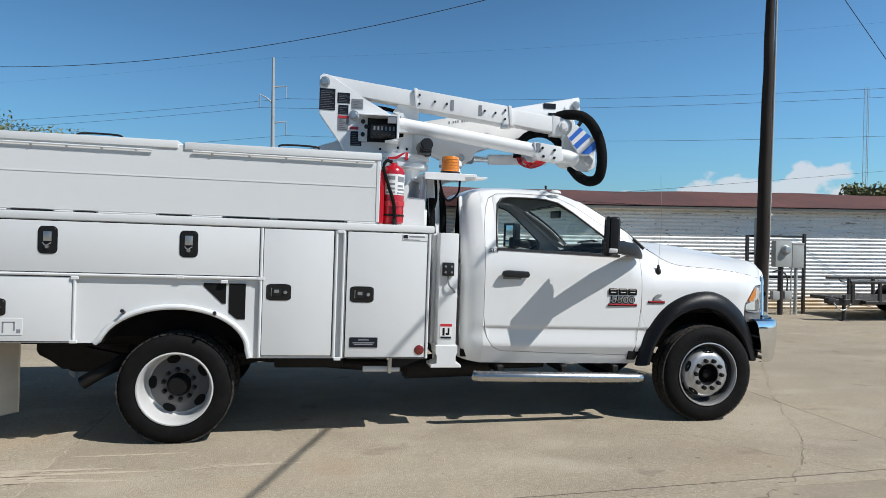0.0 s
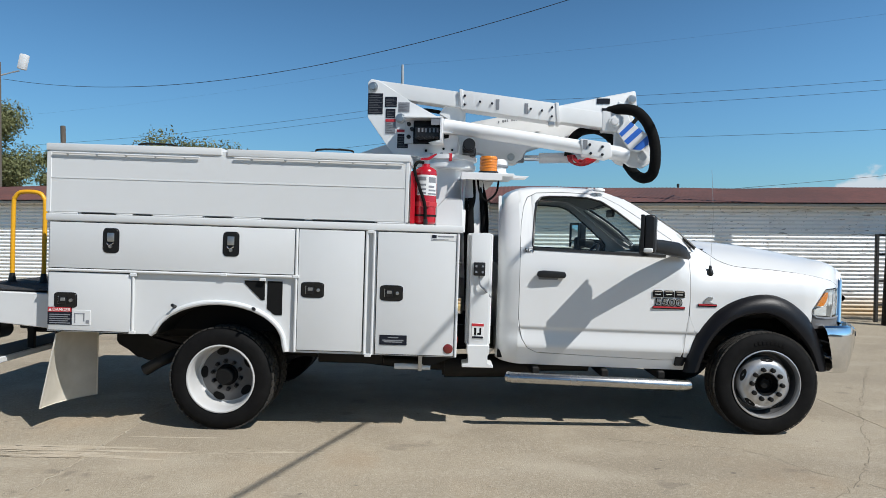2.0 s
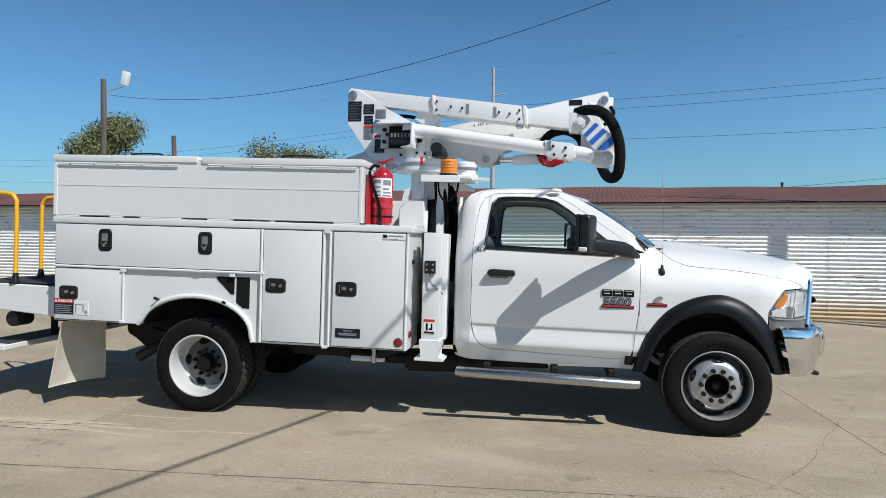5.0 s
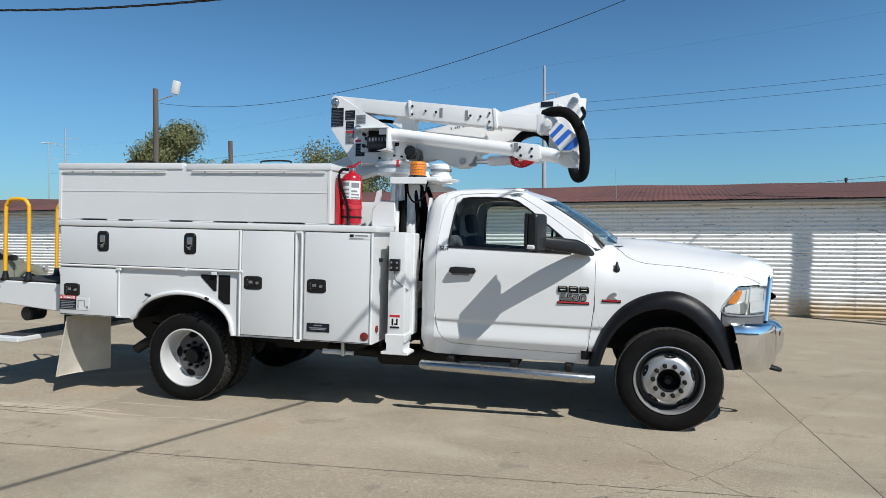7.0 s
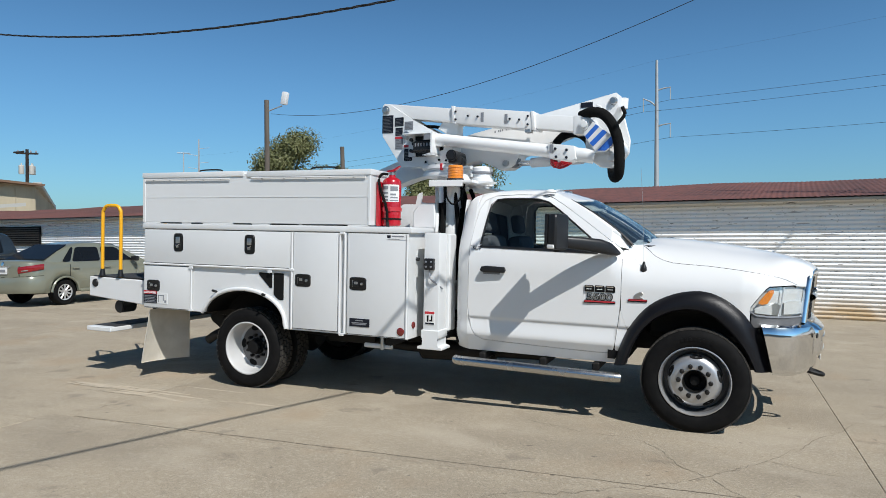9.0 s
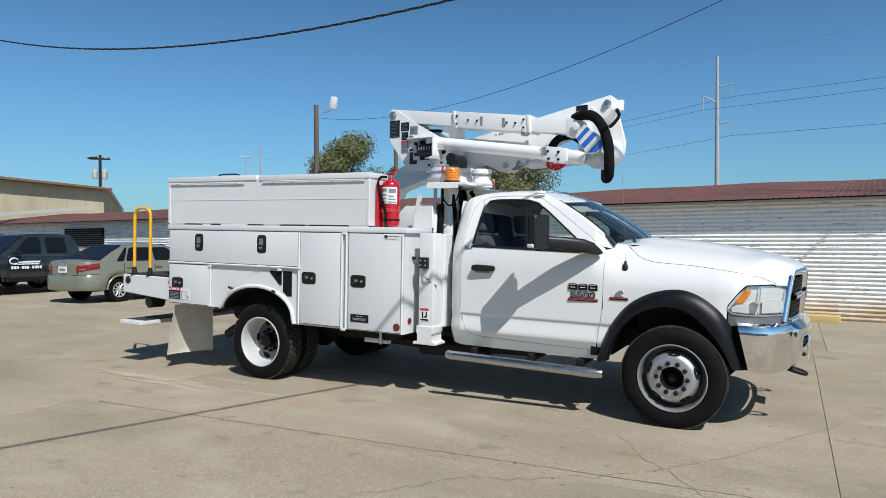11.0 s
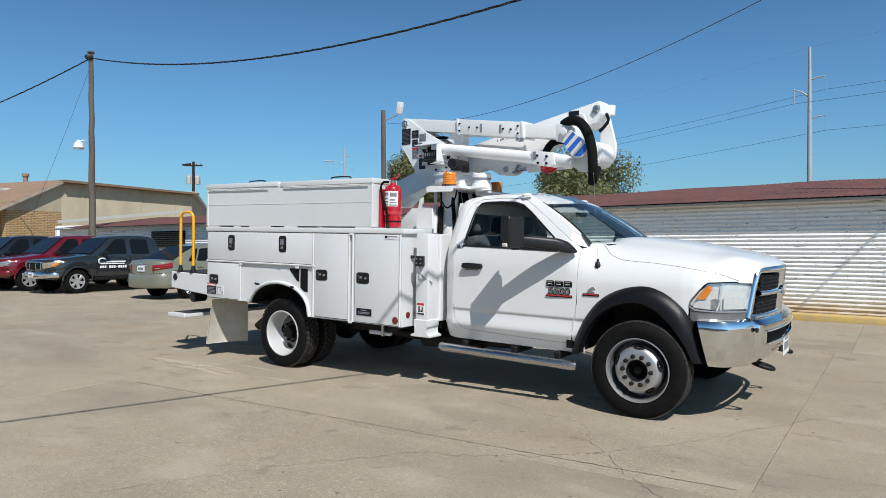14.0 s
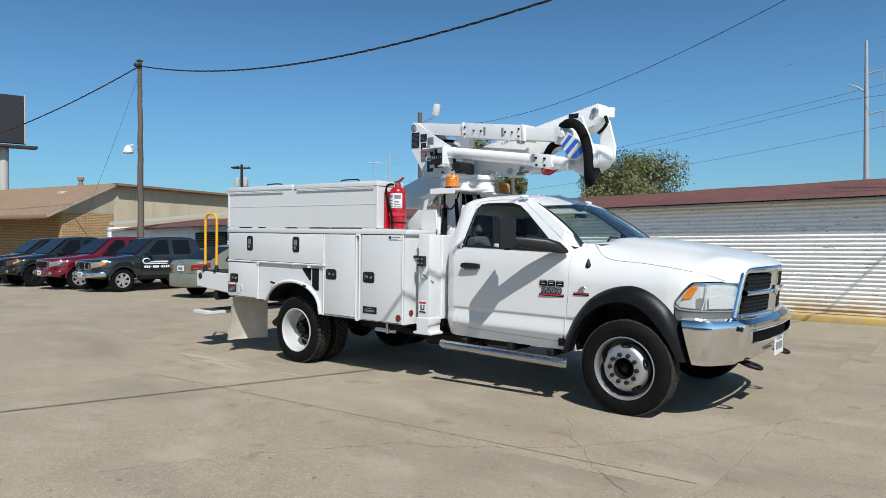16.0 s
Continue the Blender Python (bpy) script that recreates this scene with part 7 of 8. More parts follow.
# low trailer
tr = thing("utility_trailer", "black steel utility trailer with a tongue jack", "trailer", Matrix.Translation((11.16, 6.22, 0)) @ Matrix.Rotation(radians(-3), 4, "Z"))
part("deck", box(0.35, -0.1, 0.33, 4.2, 1.5, 0.40, 0.01, 1), IRON, tr)
part("tongue", prism([(-0.30, 0.31), (0.4, 0.31), (0.4, 0.42), (-0.30, 0.42)], 0.02, 0.12, 0.01, 1), IRON, tr)
part("coupler", box(-0.36, 0.0, 0.34, -0.18, 0.14, 0.45, 0.03, 2), IRON, tr)
part("jack", cyl((0.02, 0.06, 0.02), (0.02, 0.06, 0.50), 0.035, n=12), IRON, tr)
part("jack_foot", box(-0.06, -0.02, 0.0, 0.10, 0.14, 0.02, 0.004, 1), IRON, tr)
part("jack_handle", tube([(0.02, 0.06, 0.76), (-0.10, 0.0, 0.77), (-0.16, -0.02, 0.82)], 0.011, 8), IRON, tr)
part("safety_chain", tube(smooth_path([(-0.25, 0.0, 0.36), (-0.18, -0.04, 0.25), (-0.06, -0.05, 0.22), (0.1, -0.02, 0.33)], 5), 0.012, 6), GALV, tr)
for y, x0_ in ((-0.08, 0.04), (1.46, 0.70)):
    part("top_rail", box(x0_, y - 0.025, 0.735, 4.2, y + 0.025, 0.785, 0.006, 1), IRON, tr)
    for k in range(7):
        if 0.06 + k * 0.58 >= x0_:
            part("rail_post", box(0.06 + k * 0.58, y - 0.025, 0.36, 0.12 + k * 0.58, y + 0.025, 0.74, 0.004, 1), IRON, tr)
for y in (-0.30, 1.70):
    part("trailer_wheel", lathe([(0, -0.09), (0.2, -0.09), (0.28, -0.07), (0.30, -0.03), (0.30, 0.03), (0.28, 0.07), (0.2, 0.09), (0, 0.09)], 28, m=Matrix.Translation((2.4, y, 0.30)) @ Matrix.Rotation(radians(90), 4, "X")), RUBBER, tr)

# dark louvred opening in the warehouse wall
lv = thing("louvre_panel", "dark louvred opening in the warehouse wall", "louvre", WM)
part("frame", box(-20.7, -0.02, 1.33, -18.0, 0.03, 2.02, 0.01, 1), SEAM, lv)
for k in range(8):
    part("slat", box(-20.65, -0.045, 1.37 + 0.08 * k, -18.05, -0.02, 1.41 + 0.08 * k, 0.006, 1), IRON, lv)
# far stack beyond the roof
stack = thing("stack_pipe", "distant dark stack pipe beyond the warehouse roof", "pipe", Matrix.Translation((28.3, 72.0, 0)))
part("shaft", tube([(0, 0, 0), (0, 0, 7.7)], 0.11, 12), IRON, stack)
part("cap", lathe([(0.10, 7.6), (0.15, 7.62), (0.15, 7.9), (0, 7.95)], 12), IRON, stack)


# overhead wires
def wire(name, a, b, sag, r, label, twist=0, material=None):
    a, b = Vector(a), Vector(b)
    pts = []
    n = 60 if not twist else int((b - a).length / 0.22)
    for k in range(n + 1):
        s = k / n
        p = a.lerp(b, s)
        p.z -= 4 * sag * s * (1 - s)
        pts.append(p)
    if not twist:
        bm = tube(pts, r, 6)
    else:
        bm = None
        for ph in (0, 2.1, 4.2):
            q = [p + 0.020 * Vector((0, math.cos(k * 0.9 + ph), math.sin(k * 0.9 + ph))) for k, p in enumerate(pts)]
            bm = tube(q, r, 5, bm=bm)
    ob = part(name, bm, material or WIRE)
    return tagged(ob, label, "wire")


GP = Vector((-24.97, 11.07, 10.1))
wire("service_cable", GP, (15.12, 6.54, 8.65), 2.24, 0.014, "twisted black overhead service cable from the weathered pole", twist=1)
wire("service_cable", (-54.8, 3.8, 7.0), GP, 1.55, 0.014, "twisted black overhead service cable to the weathered pole", twist=1)
wire("telephone_wire", (-15.38, 20.92, 7.52), (13.58, 5.31, 9.24), 2.04, 0.008, "thin black overhead wire from the floodlight pole")
wire("span_wire", (9.96 + 0.33 * 1.2, 7.1 + 0.94 * 1.2, 7.0), (9.96 - 0.33 * 22, 7.1 - 0.94 * 22, 7.0), 0.0, 0.019, "heavy overhead cable crossing above the yard")

# weathered pole with a lamp
gp = thing("utility_pole", "weathered grey wooden pole with a hanging yard lamp", "pole", Matrix.Translation((-24.97, 11.07, 0)))
part("shaft", tube([(0.015 * rp.uniform(-1, 1), 0.015 * rp.uniform(-1, 1), z) for z in spread(-0.05, 10.35, 20)], [0.168 - 0.0035 * k for k in range(21)], 16), GREYWOOD, gp)
part("pole_cap", box(-0.13, -0.13, 10.30, 0.13, 0.13, 10.4, 0.03, 1), GREYWOOD, gp)
part("cable_clamp", lathe([(0, 0.1), (0.16, 0.08), (0.19, 0.0), (0.16, -0.08), (0, -0.1)], 12, m=Matrix.Translation((0, -0.1, 10.12))), WIRE, gp)
part("lamp_arm", tube(smooth_path([(0, 0, 5.9), (-0.14, -0.22, 6.25), (-0.24, -0.40, 6.25)], 5), 0.022, 8), GALV, gp)
part("yard_lamp", lathe([(0, 0.16), (0.08, 0.15), (0.12, 0.05), (0.20, 0.0), (0.24, -0.2), (0.20, -0.26), (0, -0.27)], 20, m=Matrix.Translation((-0.27, -0.46, 6.12))), DECALWHITE, gp, "pale glass yard lamp")
wire("guy_wire", (-24.97, 11.0, 9.6), (-26.8, 9.2, 2.6), 0.1, 0.007, "thin guy wire beside the weathered pole")

# floodlight pole
fp = thing("floodlight_pole", "slim wooden pole with a white floodlight on an arm", "pole", Matrix.Translation((-15.4, 20.6, 0)))
part("shaft", tube([(0, 0, -0.05), (0.02, 0, 4), (0, 0, 8.1)], [0.14, 0.125, 0.11], 14), GREYWOOD, fp)
part("arm", tube(smooth_path([(0, 0, 7.55), (0.3, 0.2, 7.72), (0.62, 0.35, 7.85)], 5), 0.03, 8), GALV, fp)
hd = box(-0.14, -0.12, -0.3, 0.14, 0.12, 0.3, 0.05, 2)
hd.transform(Matrix.Translation((0.74, 0.4, 8.2)) @ Matrix.Rotation(radians(12), 4, "Y"))
part("floodlight", hd, DECALWHITE, fp, "white floodlight head")

stub = thing("utility_pole", "plain distant wooden pole stub", "pole", Matrix.Translation((-37.0, 63.6, 0)) @ Matrix.Rotation(radians(-1.5), 4, "Y"))
part("shaft", tube([(0, 0, 0), (0, 0, 12.6)], [0.3, 0.24], 12), GREYWOOD, stub)

sp = thing("transformer_pole", "distant dark pole with crossarm and pale transformers", "pole", Matrix.Translation((-93, 64.5, 0)))
part("shaft", tube([(0, 0, 0), (0, 0, 15.4)], [0.3, 0.22], 10), POLEWOOD, sp)
part("crossarm", box(-1.1, -1.4, 14.7, 1.1, -1.2, 14.95), POLEWOOD, sp)
xa = box(-1.5, -0.1, 14.65, 1.5, 0.1, 14.9)
xa.transform(Matrix.Rotation(radians(40), 4, "Z"))
part("crossarm", xa, POLEWOOD, sp)
for k in (-1.2, -0.5, 0.5, 1.2):
    part("insulator", lathe([(0.1, 0), (0.14, 0.15), (0.06, 0.35), (0, 0.4)], 10, m=Matrix.Translation((k * 0.77, k * 0.64, 14.9))), DECALGREY, sp)
for x, y in ((0.6, 0.3), (0.2, 0.75), (-0.3, -0.7)):
    part("transformer", lathe([(0, 0), (0.36, 0.02), (0.38, 0.1), (0.38, 1.25), (0.3, 1.35), (0.1, 1.4), (0.08, 1.7), (0, 1.72)], 18, m=Matrix.Translation((x, y, 11.6))), PALEROOF, sp)

# high-voltage pylon and its lines
py = thing("transmission_pole", "tall pale steel transmission pole with three arms", "pylon", Matrix.Translation((-5.4, 104.5, 0)))
part("shaft", tube([(0, 0, 0), (0, 0, 15), (0, 0, 29.5)], [0.42, 0.34, 0.2], 14), PYLON, py)
ARMS = ((1.0, 24.9, 23.2), (-1.0, 22.4, 21.6), (1.0, 19.3, 17.4))
for sgn, z0, zw in ARMS:
    lift = 0.25 if sgn > 0 else 1.3
    part("arm", tube([(0, 0, z0 - 0.1), (1.0 * sgn, 0, z0 + lift * 0.6), (2.1 * sgn, 0, z0 + lift)], [0.14, 0.11, 0.08], 8), PYLON, py)
    part("insulator", tube([(2.0 * sgn, 0, z0 + lift), (2.0 * sgn, 0, zw)], 0.07, 8), METERGREY, py)
    x = -5.4 + 2.0 * sgn
    wire("power_line", (x, 104.5, zw), (x + 120, 104.5 - 40.0, zw + (2.2 if zw > 20 else 0.9)), 1.65, 0.022, "thin high-voltage line strung between steel poles")
    wire("power_line", (x - 150, 165.0, zw - 0.5), (x, 104.5, zw), 2.5, 0.022, "thin high-voltage line strung between steel poles")
wire("guy_wire", (9.98, 6.98, 8.42), (17.3, 6.98, 0.12), 0.0, 0.008, "thin guy wire from the dark pole to the ground")
wire("telephone_wire", (7.2, 8.3, 2.52), (20.6, 12.45, 3.99), 0.02, 0.004, "faint thin wire rising from the warehouse roof")
wire("ground_wire", (-5.4, 104.5, 29.5), (106.0, 53.5, 31.7), 1.65, 0.006, "faint thin wire from the top of the steel pole")
wire("ground_wire", (-155.4, 165.0, 29.0), (-5.4, 104.5, 29.5), 2.5, 0.006, "faint thin wire to the top of the steel pole")

p2 = thing("transmission_pole", "distant steel transmission pole with short arms", "pylon", Matrix.Translation((-198.4, 215.4, 0)))
part("shaft", tube([(0, 0, 0), (0, 0, 44)], [0.5, 0.26], 10), PYLON, p2)
for z, s_ in ((40, 1), (37, -1), (34, 1), (31.5, -1)):
    part("arm", tube([(0, 0, z), (4.2 * s_ * 0.75, 4.2 * s_ * 0.65, z + 0.6)], 0.10, 6), PYLON, p2)
p3 = thing("lamp_mast", "distant slim mast with a row of lamps", "mast", Matrix.Translation((-133.7, 139.1, 0)))
part("shaft", tube([(0, 0, 0), (0, 0, 26)], [0.22, 0.13], 10), PYLON, p3)
part("lamp_bar", tube([(-1.3, -1.1, 25.8), (1.3, 1.1, 25.8)], 0.14, 6), PYLON, p3)
p4 = thing("radio_mast", "distant slim lattice radio mast", "mast", Matrix.Translation((137, 141.5, 0)))
lat = None
for k in range(3):
    a = 2.1 * k
    lat = tube([(0.6 * math.cos(a), 0.6 * math.sin(a), 0), (0.6 * math.cos(a), 0.6 * math.sin(a), 40.5)], 0.06, 5, bm=lat)
for k in range(54):
    a, b = 2.1 * (k % 3), 2.1 * ((k + 1) % 3)
    lat = tube([(0.6 * math.cos(a), 0.6 * math.sin(a), k * 0.75), (0.6 * math.cos(b), 0.6 * math.sin(b), k * 0.75 + 0.75)], 0.04, 4, bm=lat)
part("lattice", lat, PYLON, p4, smooth=False)

# billboard
bb = thing("billboard", "black-faced billboard on a white post", "billboard", Matrix.Translation((-50.2, 13.2, 0)) @ Matrix.Rotation(radians(75), 4, "Z"))
part("post", tube([(0.5, 0, 0), (0.5, 0, 8.8)], 0.34, 18), PALEROOF, bb)
part("panel", box(-3.2, -0.3, 9.1, 1.8, 0.1, 12.7, 0.03, 1), BILLB, bb)
part("border", box(1.8, -0.34, 9.1, 1.9, 0.14, 12.75, 0.03, 1), PALEROOF, bb)
part("catwalk", box(-3.2, -1.1, 8.75, 2.6, 0.1, 8.9), IRON, bb)

# brick house and beige hall beyond the parked cars
C0, A0, B0 = Vector((-35.05, 11.6, 0)), Vector((-36.0, 15.07, 0)), Vector((-35.6, 23.8, 0))
along = Vector((-0.97, -0.24, 0)).normalized()
house = thing("brick_house", "low tan brick building with a brown shingle roof", "house")


def quad(*pts):
    bm = bmesh.new()
    bm.faces.new([bm.verts.new(p) for p in pts])
    return bm


def thick_quad(pts, n, bm=None):
    own = bmesh.new()
    a = [own.verts.new(p) for p in pts]
    b = [own.verts.new(Vector(p) + Vector(n)) for p in pts]
    own.faces.new(a)
    own.faces.new(b[::-1])
    for i in range(len(a)):
        j = (i + 1) % len(a)
        own.faces.new((a[j], a[i], b[i], b[j]))
    return merge(bm, own)


Z = Vector((0, 0, 1))
inn = (A0 - C0).normalized().cross(Z) * 0.3
part("gable_wall", thick_quad([C0, A0, A0 + Z * 3.45, C0 + Z * 3.40], -along * -0.3), BRICK, house, smooth=False)
part("gable_top", thick_quad([C0 + Z * 3.405, A0 + Z * 3.455, A0 + Z * 5.15, C0 + Z * 3.60], along * 0.3), BEIGE, house, smooth=False)
rec = (A0 - C0).normalized() * 1.5
part("long_wall", thick_quad([C0 + rec + along * 0.3, C0 + rec + along * 26, C0 + rec + along * 26 + Z * 4.15, C0 + rec + along * 0.3 + Z * 4.15], (A0 - C0).normalized() * 0.3), BRICK, house, smooth=False)
ov = (C0 - A0).normalized() * 1.15
part("roof", thick_quad([C0 + ov - along * 0.3 + Z * 3.08, A0 - along * 0.3 + Z * 5.22, A0 + along * 26 + Z * 5.22, C0 + ov + along * 26 + Z * 3.08], (0, 0, 0.16)), SHINGLE, house, "brown shingle roof", smooth=False)
part("rake_board", thick_quad([C0 + ov - along * 0.32 + Z * 3.06, A0 - along * 0.32 + Z * 5.22, A0 - along * 0.32 + Z * 5.36, C0 + ov - along * 0.32 + Z * 3.22], along * -0.05), RAKE, house, smooth=False)
part("eave_board", thick_quad([C0 + ov - along * 0.2 + Z * 3.02, C0 + ov + along * 26 + Z * 3.02, C0 + ov + along * 26 + Z * 3.12, C0 + ov - along * 0.2 + Z * 3.12], (0, -0.05, 0)), FASCIA, house, smooth=False)
part("vent_pipe", cyl(A0 + along * 3 + Z * 5.1, A0 + along * 3 + Z * 5.75, 0.14, n=12, bm=cyl(A0 + along * 3 + Z * 5.70, A0 + along * 3 + Z * 5.88, 0.20, n=12)), SHINGLE, house)
for k in (3.2, 9.0, 14.5):
    part("roof_vent", box(-0.35, -0.3, 0, 0.35, 0.3, 0.28, 0.08, 2), PALEROOF, house, m=Matrix.Translation(A0.lerp(C0, 0.30 + 0.1 * (k > 8)) + along * k + Z * (4.62 - 0.26 * (k > 8))))
hall = thing("beige_hall", "plain beige stucco hall behind the warehouse", "building")
far = Vector((-9.0, 2.0, 0))
part("front_wall", thick_quad([A0, B0, B0 + Z * 4.98, A0 + Z * 5.25], (-0.3, 0, 0)), BEIGE, hall, smooth=False)
part("eave_band", thick_quad([A0 + Vector((0.62, -0.1, 5.22)), B0 + Vector((0.62, 0.2, 4.95)), B0 + Vector((0.62, 0.2, 5.08)), A0 + Vector((0.62, -0.1, 5.36))], (-0.9, 0, 0)), FASCIA, hall, smooth=False)
B2 = Vector((-42.5, 30.5, 0))
part("end_wall", thick_quad([B0, B2, B2 + Z * 3.9, B0 + Z * 4.98], (-0.2, -0.2, 0)), BEIGE, hall, smooth=False)
part("end_rake", thick_quad([B0 + Z * 4.96 + Vector((0.3, 0.2, 0)), B2 + Z * 3.9, B2 + Z * 4.15, B0 + Z * 5.2 + Vector((0.3, 0.2, 0))], (-0.4, -0.3, 0)), PALEROOF, hall, smooth=False)
part("roof", thick_quad([A0 + Z * 5.26, B0 + Z * 5.05, B2 + Z * 4.1, A0 + far + Z * 5.5], (0, 0, 0.1)), SHINGLE, hall, smooth=False)
for k in range(1, 7):
    p = A0.lerp(B0, k / 7)
    part("wall_batten", box(-0.02, -0.04, 0, 0.03, 0.04, 4.85), BEIGE, hall, m=Matrix.Translation(p))
lean = thing("lean_to_roof", "low pale roof between hall and warehouse", "roof")
part("pale_roof", thick_quad([A0 + Vector((2.5, -1.41, 2.68)), A0 + Vector((2.5, -1.41, 2.85)), A0 + Vector((2.5, 6.6, 3.76)), A0 + Vector((2.5, 6.6, 3.56))], (-0.15, 0, 0)), PALEROOF, lean, smooth=False)
part("lean_to_wall", thick_quad([A0 + Vector((4.0, -2.2, 0)), B0 + Vector((4.8, -4.4, 0)), B0 + Vector((4.8, -4.4, 2.7)), A0 + Vector((4.0, -2.2, 2.5))], (-0.2, 0, 0)), SHEET, lean, smooth=False)


# trees
def tree(name, label, x, y, trunk_h, crown, seed, leaves=5200, leaf=0.16):
    """crown: centre height, half width, half height."""
    rnd = random.Random(seed)
    zc, hw, hh = crown
    t = thing(name, label, "tree", Matrix.Translation((x, y, 0)))
    wood = tube([(0, 0, 0), (0.1, 0.05, trunk_h * 0.5), (0, 0.1, trunk_h), (0.1, 0, zc)], [0.045 * hw + 0.12, 0.04 * hw + 0.1, 0.035 * hw + 0.07, 0.06], 10)
    lobes = []
    for k in range(26):
        a = rnd.uniform(0, 6.283)
        u = rnd.uniform(-0.75, 0.8)
        rr = hw * math.sqrt(max(0.05, 1 - u * u)) * rnd.uniform(0.20, 0.72)
        c = Vector((rr * math.cos(a), rr * math.sin(a), zc + hh * u * 0.8))
        lobes.append((c, hw * rnd.uniform(0.24, 0.40)))
        s = Vector((0, 0.1, trunk_h * rnd.uniform(0.8, 1.1)))
        mid = s.lerp(c, 0.5) + Vector((0, 0, 0.15 * hw))
        wood = tube(smooth_path([s, mid, c], 3), [0.028 * hw] * 3 + [0.02 * hw] * 3 + [0.008 * hw], 6, bm=wood)
    part("trunk", wood, BARK, t)
    verts, faces = [], []
    for k in range(leaves):
        c, r = lobes[k % len(lobes)]
        d = Vector((rnd.gauss(0, 1), rnd.gauss(0, 1), rnd.gauss(0, 1))).normalized()
        p = c + d * r * (rnd.random() ** 0.45) * rnd.uniform(0.75, 1.15)
        p.z = zc + (p.z - zc) * 1.0
        n = (d + Vector((rnd.gauss(0, 0.6), rnd.gauss(0, 0.6), rnd.gauss(0, 0.6)))).normalized()
        a = n.orthogonal().normalized()
        b = n.cross(a)
        ang = rnd.uniform(0, 6.283)
        a, b = a * math.cos(ang) + b * math.sin(ang), b * math.cos(ang) - a * math.sin(ang)
        s = leaf * rnd.uniform(0.6, 1.5)
        i = len(verts)
        verts += [p - a * s, p + b * s * 0.5, p + a * s, p - b * s * 0.5]
        faces.append((i, i + 1, i + 2, i + 3))
    me = bpy.data.meshes.new("crown")
    me.from_pydata(verts, [], faces)
    me.materials.append(LEAF)
    ob = new("crown", me)
    ob.parent = t
    return t


tree("oak_tree", "broad green oak tree beyond the warehouse", -54.4, 75.9, 6.0, (11.5, 7.0, 6.4), 11, 42000, 0.16)
tree("oak_tree", "wide green oak tree far behind the warehouse", -43.5, 109.9, 6.0, (11.2, 11.4, 7.9), 12, 46000, 0.23)
tree("oak_tree", "small ragged green tree beside the larger oak", -48.0, 80.5, 5.0, (9.6, 2.6, 3.9), 5, 7000, 0.16)
tree("oak_tree", "distant green treetop over the warehouse roof", 42.0, 38.7, 2.5, (4.3, 2.6, 1.9), 4, 4500, 0.16)

# ---------------- parked cars ----------------
def car_paint(name, color, rough=0.22):
    return mat(name, color, rough, 0.15, var=0.1, scale=3, coat=0.8, tint=tuple(c * 0.7 for c in color))


PAINT_GREY = car_paint("dark_grey_car_paint", (0.022, 0.027, 0.029))
PAINT_RED = car_paint("red_car_paint", (0.15, 0.006, 0.012))
PAINT_BLACK = car_paint("black_car_paint", (0.014, 0.015, 0.018))
PAINT_SAGE = car_paint("pale_sage_car_paint", (0.20, 0.205, 0.155), 0.3)
TAIL = mat("red_tail_lamp", (0.24, 0.008, 0.012), 0.12, coat=0.6, var=0.2, scale=20)
SMOKED = mat("smoked_amber_lamp", (0.07, 0.045, 0.035), 0.15, var=0.3, scale=25, coat=0.6)
CLEAR = mat("clear_lamp_glass", (0.40, 0.41, 0.40), 0.14, 0.5, var=0.6, scale=25, coat=0.6, tint=(0.12, 0.12, 0.12))
AGED = mat("yellowed_lamp_glass", (0.36, 0.32, 0.24), 0.2, 0.2, var=0.5, scale=22, coat=0.5, tint=(0.14, 0.12, 0.09))
ALLOY = mat("silver_alloy_wheel", (0.60, 0.60, 0.60), 0.3, 0.6, var=0.15, scale=20)
DARKALLOY = mat("black_alloy_wheel", (0.03, 0.03, 0.03), 0.3, 0.5, var=0.15, scale=20)


def loft(sections, mirror=True):
    """Skin over cross-sections, each a list of points on one half of the car, mirrored across y = 0."""
    bm = bmesh.new()
    rows = []
    for sec in sections:
        full = [Vector(p) for p in sec] + [Vector((x, -y, z)) for x, y, z in reversed(sec)]
        rows.append([bm.verts.new(p) for p in full])
    n = len(rows[0])
    for A, B in zip(rows, rows[1:]):
        for k in range(n - 1):
            try:
                bm.faces.new((A[k], A[k + 1], B[k + 1], B[k]))
            except ValueError:
                pass
    for R in (rows[0], rows[-1]):
        try:
            bm.faces.new(R)
        except ValueError:
            pass
    bmesh.ops.remove_doubles(bm, verts=bm.verts[:], dist=1e-4)
    return bm


